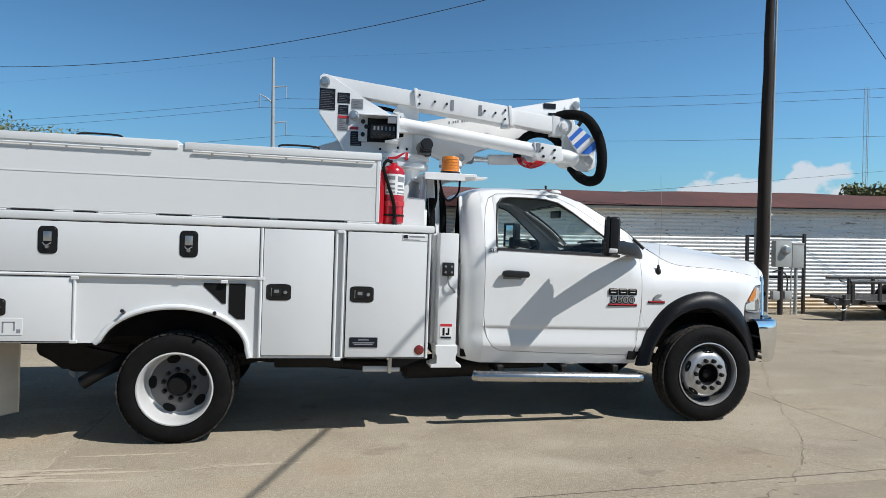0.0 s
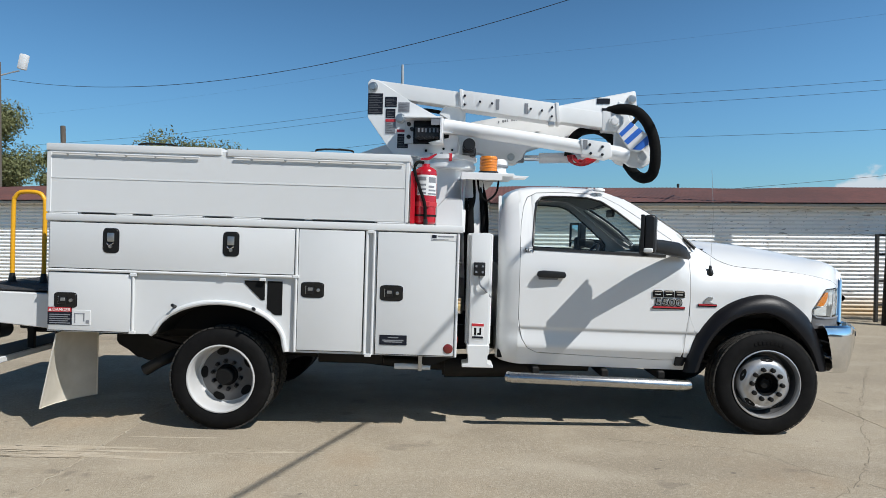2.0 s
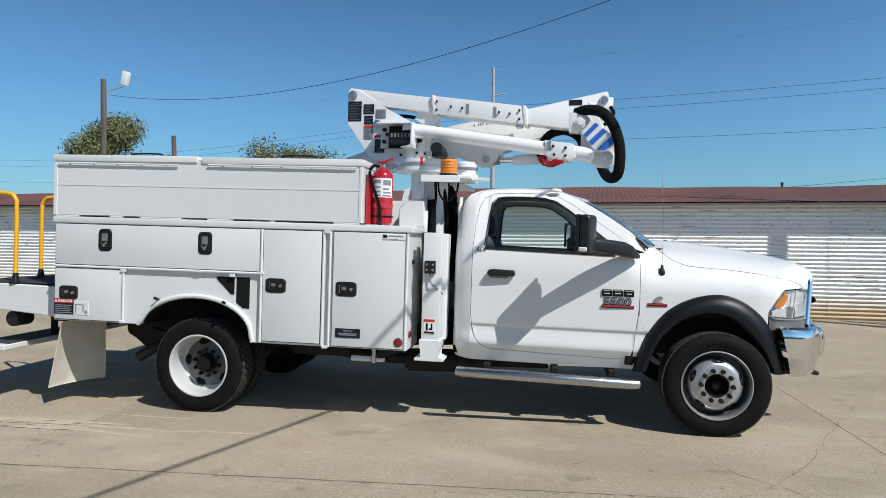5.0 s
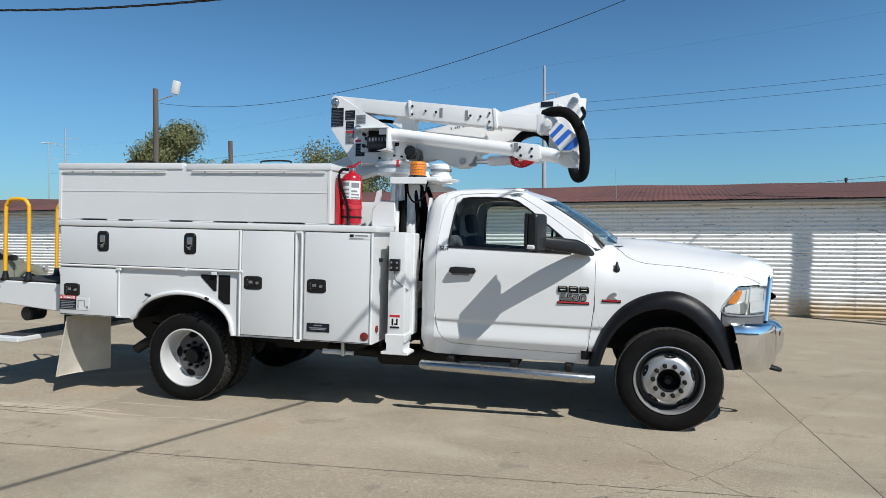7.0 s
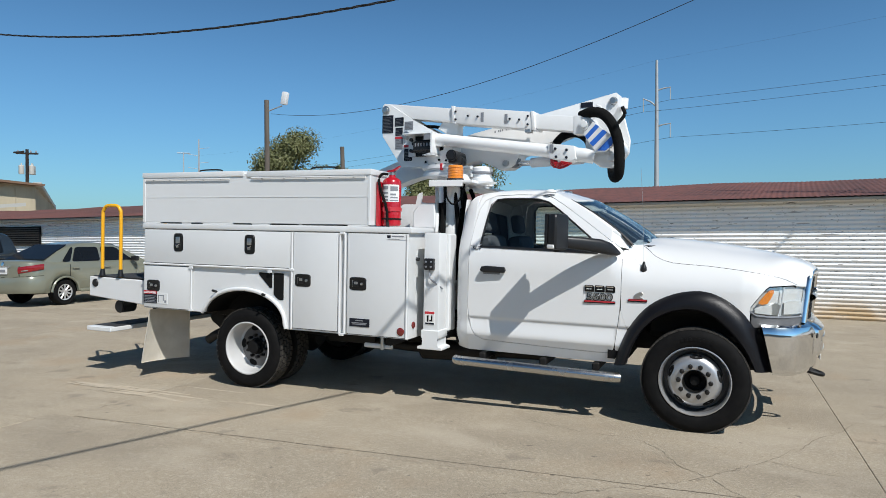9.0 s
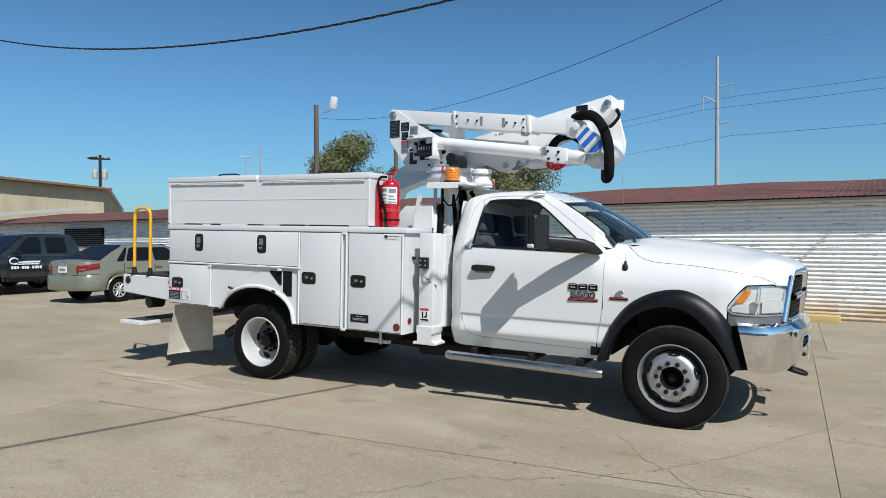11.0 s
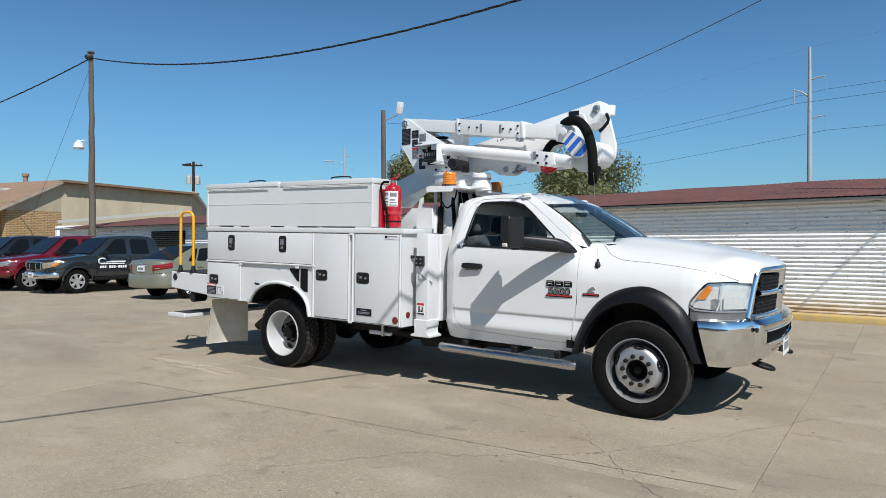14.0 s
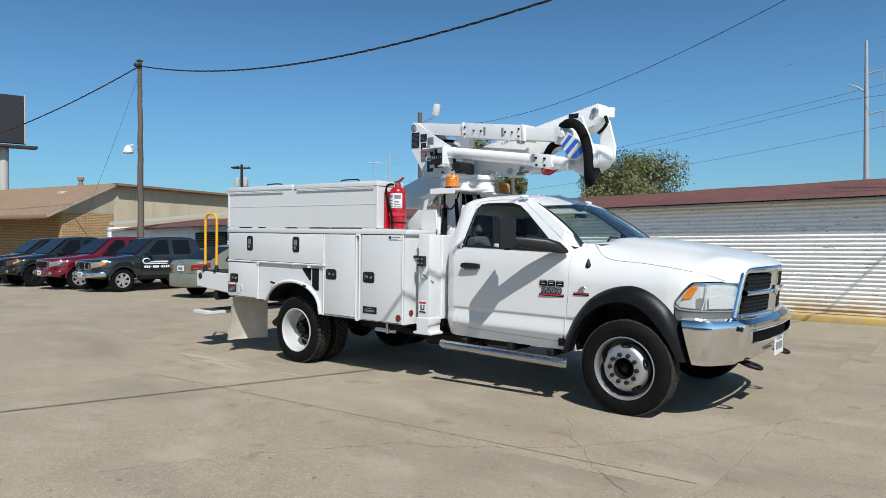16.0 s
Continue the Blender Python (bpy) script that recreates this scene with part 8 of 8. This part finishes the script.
def car_wheel(r, w, material, spokes=5):
    """A road wheel turned round y, its outer face at y = 0 looking to -y."""
    tyre = lathe([(r * 0.60, 0.02), (r * 0.66, 0.0), (r * 0.9, -0.006), (r * 0.97, 0.012), (r, 0.035), (r, w - 0.035), (r * 0.95, w), (r * 0.60, w)], 40, m=Matrix.Rotation(radians(-90), 4, "X"))
    wheel = part("wheel", lathe([(r * 0.61, 0.03), (r * 0.61, 0.0), (r * 0.58, 0.004), (r * 0.55, 0.05), (r * 0.53, 0.10), (0.0, 0.10)], 36, m=Matrix.Rotation(radians(-90), 4, "X")), SEAM if material is not DARKALLOY else DARKALLOY)
    part("tyre", tyre, RUBBER, wheel)
    part("rim_ring", lathe([(r * 0.62, 0.012), (r * 0.62, -0.004), (r * 0.56, 0.0), (r * 0.54, 0.02)], 36, m=Matrix.Rotation(radians(-90), 4, "X")), material, wheel)
    part("hub", lathe([(0, 0.0), (r * 0.16, 0.004), (r * 0.2, 0.03), (r * 0.2, 0.06)], 18, m=Matrix.Rotation(radians(-90), 4, "X")), material, wheel)
    for k in range(spokes):
        own = prism([(r * 0.1, -r * (0.10 if spokes < 8 else 0.055)), (r * 0.57, -r * (0.13 if spokes < 8 else 0.05)), (r * 0.57, r * (0.13 if spokes < 8 else 0.05)), (r * 0.1, r * (0.10 if spokes < 8 else 0.055))], 0.004, 0.035, 0.006, 1)
        own.transform(Matrix.Rotation(2 * math.pi * k / spokes + 0.3, 4, "Y"))
        part("spoke", own, material, wheel)
    return wheel


def rounded_corners(pts, r):
    """The outline of a pane with its corners rounded."""
    out = []
    for i, p in enumerate(pts):
        a, b = (pts[i - 1] - p), (pts[(i + 1) % len(pts)] - p)
        ra, rb = min(r, a.length * 0.45), min(r, b.length * 0.45)
        a, b = p + a.normalized() * ra, p + b.normalized() * rb
        out += [a * (1 - t) ** 2 + p * 2 * t * (1 - t) + b * t * t for t in (0.0, 0.25, 0.5, 0.75, 1.0)]
    return out


def parked_car(name, label, m, paint, spec, wheel_mat, spokes):
    """A car that looks along +x, its middle at y = 0. spec: sizes and the outline of the body."""
    L, W, wb, front, r = spec["L"], spec["W"] / 2, spec["wb"], spec["front"], spec["r"]
    car = thing(name, label, "car", m, group="cars parked before the warehouse")
    x0 = L / 2
    fx, rx = x0 - front, x0 - front - wb
    # lower body from cross-sections along the length
    secs = []
    for x, top, half in spec["body"]:
        b = spec["low"] + 0.05 * max(0.0, (1 - half) * 2)
        for wx in (fx, rx):
            d = abs(x - wx)
            if d < r * 1.2:
                b = max(b, math.sqrt((r * 1.2) ** 2 - d * d) + r)
        b = min(b, top - 0.12)
        swell = spec.get("swell", 0.0) * max(math.exp(-((x - wx) / 0.42) ** 4) for wx in (fx, rx))
        h, g = W * half + swell, top - b
        secs.append([(x, h * 0.93, b), (x, h * 0.985, b + g * 0.16), (x, h * 1.0, b + g * 0.40), (x, h * 0.995, b + g * 0.66), (x, h * 0.972, b + g * 0.86), (x, h * 0.925, top - 0.012), (x, h * 0.84, top + 0.012), (x, h * 0.45, top + 0.034), (x, 0.0, top + 0.042)])
    part("body", loft(secs), paint, car)
    for wx in (fx, rx):
        for s in (1, -1):
            arc = [(wx + r * 1.2 * math.cos(a), s * (W + 0.004 + spec.get("swell", 0.0)), r + r * 1.2 * math.sin(a)) for a in spread(0.05, math.pi - 0.05, 20)]
            part("arch_lip", tube(arc, 0.026, 8), paint, car)
    part("underbody", box(-x0 + 0.25, -W * 0.84, spec["low"] - 0.02, x0 - 0.30, W * 0.84, spec["low"] + 0.45, 0.06, 1), SEAM, car)
    # cabin with its glass
    cab = spec["cab"]
    csecs = []
    for x, z, hb in cab:
        base = spec["belt"]
        zz = max(z, base + 0.002)
        k = (zz - base) / max(1e-3, spec["roof"] - base)
        csecs.append([(x, W * 0.93 * hb, base - 0.05), (x, W * 0.93 * hb, base), (x, W * (0.93 - 0.19 * k) * hb, zz - 0.04 * k), (x, W * (0.93 - 0.25 * k) * hb, zz - 0.008 * k), (x, W * 0.35, zz + 0.012 * k), (x, 0, zz + 0.018 * k)])
    part("cabin", loft(csecs), paint, car)

    def zof(x):
        return lerp([(c[0], c[1]) for c in sorted(cab)], x)

    for s in (1, -1):
        for a, b, c, d in spec["windows"]:
            pts = []
            for x, f in ((a, 0.0), (b, 0.0), (c, 1.0), (d, 1.0)):
                z0 = spec["belt"] + 0.03
                z = z0 + (spec["roof"] - 0.11 - z0) * f
                k = (z - spec["belt"]) / (spec["roof"] - spec["belt"])
                pts.append(Vector((x, s * (W * (0.93 - 0.19 * k) + 0.008), z)))
            part("side_window", thick_quad(rounded_corners(pts, 0.07), (0, -s * 0.01, 0)), CARGLASS, car, smooth=False)
        if "mirror" in spec:
            part("door_mirror", box(spec["mirror"] - 0.05, s * (W - 0.02), spec["belt"] + 0.0, spec["mirror"] + 0.07, s * (W + 0.17), spec["belt"] + 0.13, 0.035, 2), BLACK, car)
        for x in spec["handles"]:
            part("door_handle", box(x - 0.09, s * (W - 0.005), spec["belt"] - 0.14, x + 0.09, s * (W + 0.025), spec["belt"] - 0.10, 0.01, 1), paint, car)
        for x in spec["seams"]:
            part("door_seam", box(x - 0.006, s * (W + 0.001), spec["low"] + 0.12, x + 0.006, s * (W + 0.004), spec["belt"] - 0.03), SEAM, car)
    # windscreen and rear window
    for (xa, za, xb, zb) in spec["screens"]:
        wa, wb_ = W * 0.80, W * 0.62
        pts = [Vector((xa, -wa, za)), Vector((xa, wa, za)), Vector((xb, wb_, zb)), Vector((xb, -wb_, zb))]
        n = (pts[1] - pts[0]).cross(pts[2] - pts[0]).normalized()
        if n.z < 0:
            n = -n
        part("windscreen", thick_quad([p + n * 0.03 for p in pts], -n * 0.02), CARGLASS, car, smooth=False)
    spec["trim"](car, x0, W, paint)
    for x, s in ((fx, -1), (fx, 1), (rx, -1), (rx, 1)):
        w = car_wheel(r, 0.21, wheel_mat, spokes)
        w.parent = car
        w.matrix_basis = Matrix.Translation((x, s * (W - 0.02 + spec.get("swell", 0.0) * 0.6), r)) @ (Matrix.Rotation(math.pi, 4, "Z") if s > 0 else Matrix.Identity(4))
    return car


def edge_patch(curve, W, s, t0, t1, z_lo, z_hi, off, n=8, m=4):
    """A patch on a rounded nose or tail. curve: (x, half width), from the middle to the side; t: along it, 0 to 1."""
    pts = [Vector((x, W * h, 0)) for x, h in curve]
    run = [0.0]
    for p, q in zip(pts, pts[1:]):
        run.append(run[-1] + (q - p).length)
    X, Y = [(d / run[-1], p.x) for d, p in zip(run, pts)], [(d / run[-1], p.y) for d, p in zip(run, pts)]

    def f(t, v):
        x, y = lerp(X, t), lerp(Y, t)
        e = 0.02
        tx, ty = lerp(X, min(1, t + e)) - lerp(X, max(0, t - e)), lerp(Y, min(1, t + e)) - lerp(Y, max(0, t - e))
        nrm = Vector((ty, -tx, 0)).normalized()
        if curve[0][0] < 0:
            nrm = -nrm if nrm.x > 0 else nrm
        k = (t - t0) / max(1e-6, t1 - t0)
        z = z_lo[0] + (z_lo[1] - z_lo[0]) * k
        z += ((z_hi[0] + (z_hi[1] - z_hi[0]) * k) - z) * v
        bulge = off * (0.35 + 0.65 * math.sin(math.pi * min(1, max(0, v))) ** 0.5)
        return (x + nrm.x * bulge, s * (y + nrm.y * bulge), z)

    return surface(f, spread(t0, t1, n), spread(0, 1, m), thick=Vector((-0.04 if curve[0][0] > 0 else 0.04, 0, 0)))


NOSE = [(0.0, 0.0), (-0.012, 0.35), (-0.04, 0.58), (-0.09, 0.74), (-0.17, 0.86), (-0.28, 0.93), (-0.42, 0.97), (-0.52, 0.985)]


def pickup_trim(bars, big_bumper, chrome=True, lamp=None, side_lamp=None, reach=0.80):
    """The face of a pickup. bars: the grille's surround, big_bumper: the bumper's finish, reach: how far it wraps round the corner."""
    def f(car, x0, W, paint):
        nose = [(x0 + a, h) for a, h in NOSE]
        frame_ = CHROME if chrome else BLACK
        for s in (1, -1):
            part("grille", edge_patch(nose, W, s, 0.0, 0.37, (0.71, 0.73), (0.945, 0.94), 0.016), SEAM, car, "dark grille opening")
            part("grille_surround", edge_patch(nose, W, s, 0.0, 0.42, (0.925, 0.925), (0.965, 0.96), 0.030, 8, 3), bars, car)
            part("grille_surround", edge_patch(nose, W, s, 0.0, 0.40, (0.695, 0.71), (0.722, 0.738), 0.030, 8, 3), bars, car)
            for t in ((0.15, 0.36) if big_bumper is CHROME else (0.36,)):
                part("grille_bar", edge_patch(nose, W, s, t, t + 0.022, (0.71, 0.72), (0.94, 0.94), 0.032, 2, 3), frame_, car)
            for k in range(3):
                z = 0.762 + 0.05 * k
                part("grille_slat", edge_patch(nose, W, s, 0.02, 0.35, (z, z + 0.004), (z + 0.012, z + 0.016), 0.022, 6, 1), BLACK, car)
            hl_ = part("headlamp", edge_patch(nose, W, s, 0.44, 0.76, (0.745, 0.82), (0.93, 0.955), 0.022), lamp or CLEAR, car, "clear headlamp")
            part("turn_lamp", edge_patch(nose, W, s, 0.68, 0.80, (0.80, 0.85), (0.90, 0.945), 0.024), side_lamp or AMBER, hl_)
            part("front_bumper", edge_patch(nose, W, s, 0.0, reach, (0.44, 0.50), (0.655, 0.675), 0.080, 16, 6), big_bumper, car, "broad front bumper")
            part("lower_fender", edge_patch(nose, W, s, reach - 0.03, 0.985, (0.50, 0.56), (0.72, 0.76), 0.014, 6, 3), paint, car)
            part("bumper_opening", edge_patch(nose, W, s, 0.0, 0.34, (0.475, 0.485), (0.575, 0.57), 0.090, 6, 2), SEAM, car)
            fm = Matrix.Translation((x0 - 0.035, s * W * 0.70, 0.56)) @ Matrix.Rotation(radians(90), 4, "Y") @ Matrix.Rotation(radians(-35 * s), 4, "X")
            part("fog_lamp", lathe([(0, 0.062), (0.042, 0.058), (0.055, 0.045), (0.055, 0.0)], 16, m=fm), CLEAR, car)
            part("bumper_gap", edge_patch(nose, W, s, 0.0, 0.90, (0.66, 0.68), (0.70, 0.72), 0.012, 12, 1), SEAM, car)
            part("hood_seam", tube([(x0 - 0.42, s * W * 0.80, 1.038), (x0 - 0.9, s * W * 0.84, 1.085), (x0 - 1.28, s * W * 0.85, 1.135)], 0.006, 6), SEAM, car)
            part("sill", box(-x0 + 1.6, s * (W - 0.06), 0.36, x0 - 1.35, s * (W + 0.004), 0.47, 0.02, 1), SEAM, car)
        part("front_plate", box(x0 + 0.075, -0.15, 0.50, x0 + 0.085, 0.15, 0.64, 0.004, 1), DECALWHITE, car, "number plate with plain bars")
        part("plate_bar", box(x0 + 0.084, -0.11, 0.55, x0 + 0.088, 0.11, 0.60), DECALGREY, car)
        part("tailgate", box(-x0 - 0.01, -W * 0.86, 0.62, -x0 + 0.02, W * 0.86, 1.05, 0.01, 1), paint, car)
    return f


TAILEND = [(0.0, 0.0), (0.008, 0.40), (0.028, 0.62), (0.07, 0.78), (0.14, 0.885), (0.25, 0.945), (0.38, 0.975)]


def sedan_trim(car, x0, W, paint):
    tail = [(-x0 + a, h) for a, h in TAILEND]
    nose = [(x0 + a * 0.8, h) for a, h in NOSE]
    for s in (1, -1):
        tl = part("tail_lamp", edge_patch(tail, W, s, 0.46, 0.97, (0.76, 0.85), (0.905, 0.975), 0.020, 12, 5), TAIL, car, "wraparound red tail lamp")
        part("lamp_clear", edge_patch(tail, W, s, 0.55, 0.68, (0.80, 0.815), (0.845, 0.855), 0.026, 4, 3), CLEAR, tl)
        part("headlamp", edge_patch(nose, W, s, 0.5, 0.9, (0.62, 0.68), (0.76, 0.82), 0.015), CLEAR, car)
        part("rear_bumper", edge_patch(tail, W, s, 0.0, 0.98, (0.30, 0.33), (0.66, 0.70), 0.055, 16, 8), paint, car, "rounded body-colour bumper")
        part("bumper_seam", edge_patch(tail, W, s, 0.0, 0.98, (0.668, 0.708), (0.678, 0.716), 0.004, 12, 1), SEAM, car)
        part("boot_seam", edge_patch(tail, W, s, 0.478, 0.492, (0.69, 0.69), (0.93, 0.93), 0.006, 1, 4), SEAM, car)
        part("sill", box(-x0 + 1.35, s * (W - 0.05), 0.28, x0 - 1.25, s * (W + 0.003), 0.36, 0.02, 1), paint, car)
    part("rear_plate", box(-x0 - 0.022, -0.16, 0.745, -x0 - 0.010, 0.16, 0.895, 0.004, 1), DECALWHITE, car, "number plate with plain bars")
    part("plate_bar", box(-x0 - 0.026, -0.11, 0.79, -x0 - 0.020, 0.11, 0.85), DECALGREY, car)
    part("plate_trim", box(-x0 - 0.024, -0.24, 0.905, -x0 + 0.01, 0.24, 0.935, 0.008, 1), CHROME, car)
    part("emblem", lathe([(0, 0.01), (0.04, 0.008), (0.05, 0)], 18, m=Matrix.Translation((-x0 - 0.006, 0, 0.975)) @ Matrix.Rotation(radians(-80), 4, "Y")), CHROME, car)


def pickup_spec(L=5.3, W=1.86, roof=1.74, belt=1.13, r=0.365, crew=True, trim=None):
    x0 = L / 2
    return dict(L=L, W=W, wb=3.2, front=0.82, r=r, low=0.42, belt=belt, roof=roof,
                body=[(x0, 0.90, 0.30), (x0 - 0.012, 0.955, 0.46), (x0 - 0.04, 0.975, 0.60), (x0 - 0.09, 0.985, 0.745), (x0 - 0.17, 0.995, 0.86), (x0 - 0.28, 1.005, 0.93), (x0 - 0.40, 1.015, 0.965)] + [(x0 - 0.42 - 0.05 * k, 1.018 + 0.007 * k, 0.97 + 0.03 * math.sin(math.pi * min(1, (k + 1) / 16))) for k in range(0, 17)] + [(x0 - 1.5, 1.13, 0.985), (x0 - 1.6, 1.13, 0.985), (x0 - 2.4, 1.13, 0.985), (x0 - 3.3, 1.13, 0.985)] + [(x0 - 3.4 - 0.05 * k, 1.10, 0.99) for k in range(0, 26)] + [(-x0 + 0.12, 1.09, 0.98), (-x0, 1.08, 0.95)],
                cab=[(x0 - 1.28, belt, 0.97), (x0 - 1.62, belt + 0.26, 0.99), (x0 - 1.86, belt + 0.45, 1.0), (x0 - 2.02, roof - 0.055, 1.0), (x0 - 2.16, roof - 0.018, 1.0), (x0 - 2.5, roof, 1.0), (x0 - 3.0, roof - 0.002, 1.0), (x0 - 3.28, roof - 0.02, 1.0), (x0 - 3.40, roof - 0.07, 1.0), (x0 - 3.48, roof - 0.17, 0.99), (x0 - 3.60, belt + 0.02, 0.98)],
                windows=[(x0 - 1.58, x0 - 2.40, x0 - 2.40, x0 - 2.08), (x0 - 2.56, x0 - 3.18, x0 - 3.14, x0 - 2.56)],
                screens=[(x0 - 1.34, belt + 0.045, x0 - 1.98, roof - 0.085), (x0 - 3.60, belt + 0.08, x0 - 3.46, roof - 0.16)],
                handles=[x0 - 2.34, x0 - 3.1], seams=[x0 - 1.42, x0 - 2.48, x0 - 3.28], mirror=x0 - 1.66, trim=trim, swell=0.045)


def face_camera_yard(x, y, yaw):
    return Matrix.Translation((x, y, 0)) @ Matrix.Rotation(radians(yaw), 4, "Z")


ps = pickup_spec(trim=pickup_trim(CHROME, CHROME, True, AGED))
grey = parked_car("pickup_truck", "dark grey pickup truck with white door lettering, parked nose out", face_camera_yard(-15.18, 6.76, -91), PAINT_GREY, ps, ALLOY, 6)
# door lettering as plain shapes and bars
DW = ps["W"] / 2 + 0.004
lx = ps["L"] / 2 - 1.80
part("door_emblem", tube([(lx + 0.22 - 0.12 * math.cos(a), DW + 0.004, 0.955 + 0.085 * math.sin(a)) for a in spread(0.5, 5.4, 16)], 0.022, 6), DECALWHITE, grey, "white swirl emblem")
part("lettering_bar", prism([(lx + 0.12, 0.905), (lx - 0.50, 0.905), (lx - 0.52, 0.955), (lx + 0.08, 0.955)], DW, DW + 0.006), DECALWHITE, grey)
part("lettering_bar", prism([(lx + 0.22, 0.855), (lx - 0.48, 0.855), (lx - 0.48, 0.885), (lx + 0.22, 0.885)], DW, DW + 0.006), DECALWHITE, grey)
for k in range(12):
    if k in (3, 7):
        part("number_bar", box(lx + 0.30 - 0.072 * k - 0.045, DW, 0.765, lx + 0.30 - 0.072 * k - 0.015, DW + 0.006, 0.778), DECALWHITE, grey)
        continue
    part("number_bar", box(lx + 0.30 - 0.072 * k - 0.056, DW, 0.735, lx + 0.30 - 0.072 * k, DW + 0.006, 0.812), DECALWHITE, grey)
ps = pickup_spec(L=5.2, W=1.88, roof=1.76, r=0.38, trim=pickup_trim(CHROME, PAINT_RED, True, None, CLEAR))
parked_car("pickup_truck", "red pickup truck parked nose out between dark ones", face_camera_yard(-17.62, 6.47, -91), PAINT_RED, ps, ALLOY, 6)
ps = pickup_spec(L=5.2, W=1.86, roof=1.78, r=0.39, trim=pickup_trim(BLACK, BLACK, False, SMOKED, None, 0.72))
parked_car("pickup_truck", "black pickup truck with black wheels parked nose out", face_camera_yard(-20.60, 6.25, -91), PAINT_BLACK, ps, DARKALLOY, 10)
ps = pickup_spec(L=5.0, W=1.88, roof=1.76, r=0.38, trim=pickup_trim(BLACK, BLACK, False, SMOKED, SMOKED))
parked_car("pickup_truck", "dark pickup truck at the end of the parked row", face_camera_yard(-23.5, 6.4, -91), PAINT_BLACK, ps, ALLOY, 6)

x0 = 2.15
sedan = dict(L=4.3, W=1.64, wb=2.55, front=0.82, r=0.30, low=0.30, belt=0.98, roof=1.46,
             body=[(x0, 0.62, 0.3), (x0 - 0.02, 0.68, 0.58), (x0 - 0.08, 0.73, 0.76), (x0 - 0.16, 0.77, 0.87), (x0 - 0.3, 0.80, 0.95), (x0 - 0.42, 0.83, 0.98)] + [(x0 - 0.45 - 0.06 * k, 0.83 + 0.012 * k, 1.0) for k in range(1, 14)] + [(x0 - 1.5, 0.985, 1.0), (x0 - 2.6, 1.0, 1.0)] + [(x0 - 2.95 - 0.06 * k, 1.01, 1.0 - 0.002 * k) for k in range(0, 14)] + [(x0 - 3.80, 1.02, 0.985), (x0 - 3.92, 1.022, 0.975), (x0 - 4.05, 1.022, 0.945), (x0 - 4.16, 1.018, 0.885), (x0 - 4.23, 1.005, 0.78), (x0 - 4.272, 0.985, 0.62), (x0 - 4.292, 0.96, 0.40), (x0 - 4.3, 0.90, 0.30)],
             cab=[(x0 - 0.95, 0.99, 1.0), (x0 - 1.45, 1.24, 1.0), (x0 - 1.85, 1.41, 1.0), (x0 - 2.3, 1.46, 1.0), (x0 - 2.7, 1.455, 1.0), (x0 - 3.1, 1.38, 1.0), (x0 - 3.4, 1.26, 0.98), (x0 - 3.72, 1.08, 0.93), (x0 - 3.86, 1.01, 0.9)],
             windows=[(x0 - 1.35, x0 - 2.28, x0 - 2.28, x0 - 1.85), (x0 - 2.36, x0 - 3.15, x0 - 2.98, x0 - 2.36), (x0 - 3.2, x0 - 3.42, x0 - 3.1, x0 - 3.04)],
             screens=[(x0 - 1.02, 1.03, x0 - 1.82, 1.40), (x0 - 3.80, 1.045, x0 - 3.10, 1.385)],
             handles=[x0 - 2.2, x0 - 3.1], seams=[x0 - 1.3, x0 - 2.32, x0 - 3.25], mirror=x0 - 1.42, trim=sedan_trim)
parked_car("sedan", "pale sage green sedan parked facing the warehouse", face_camera_yard(-10.56, 6.82, 91), PAINT_SAGE, sedan, ALLOY, 10)
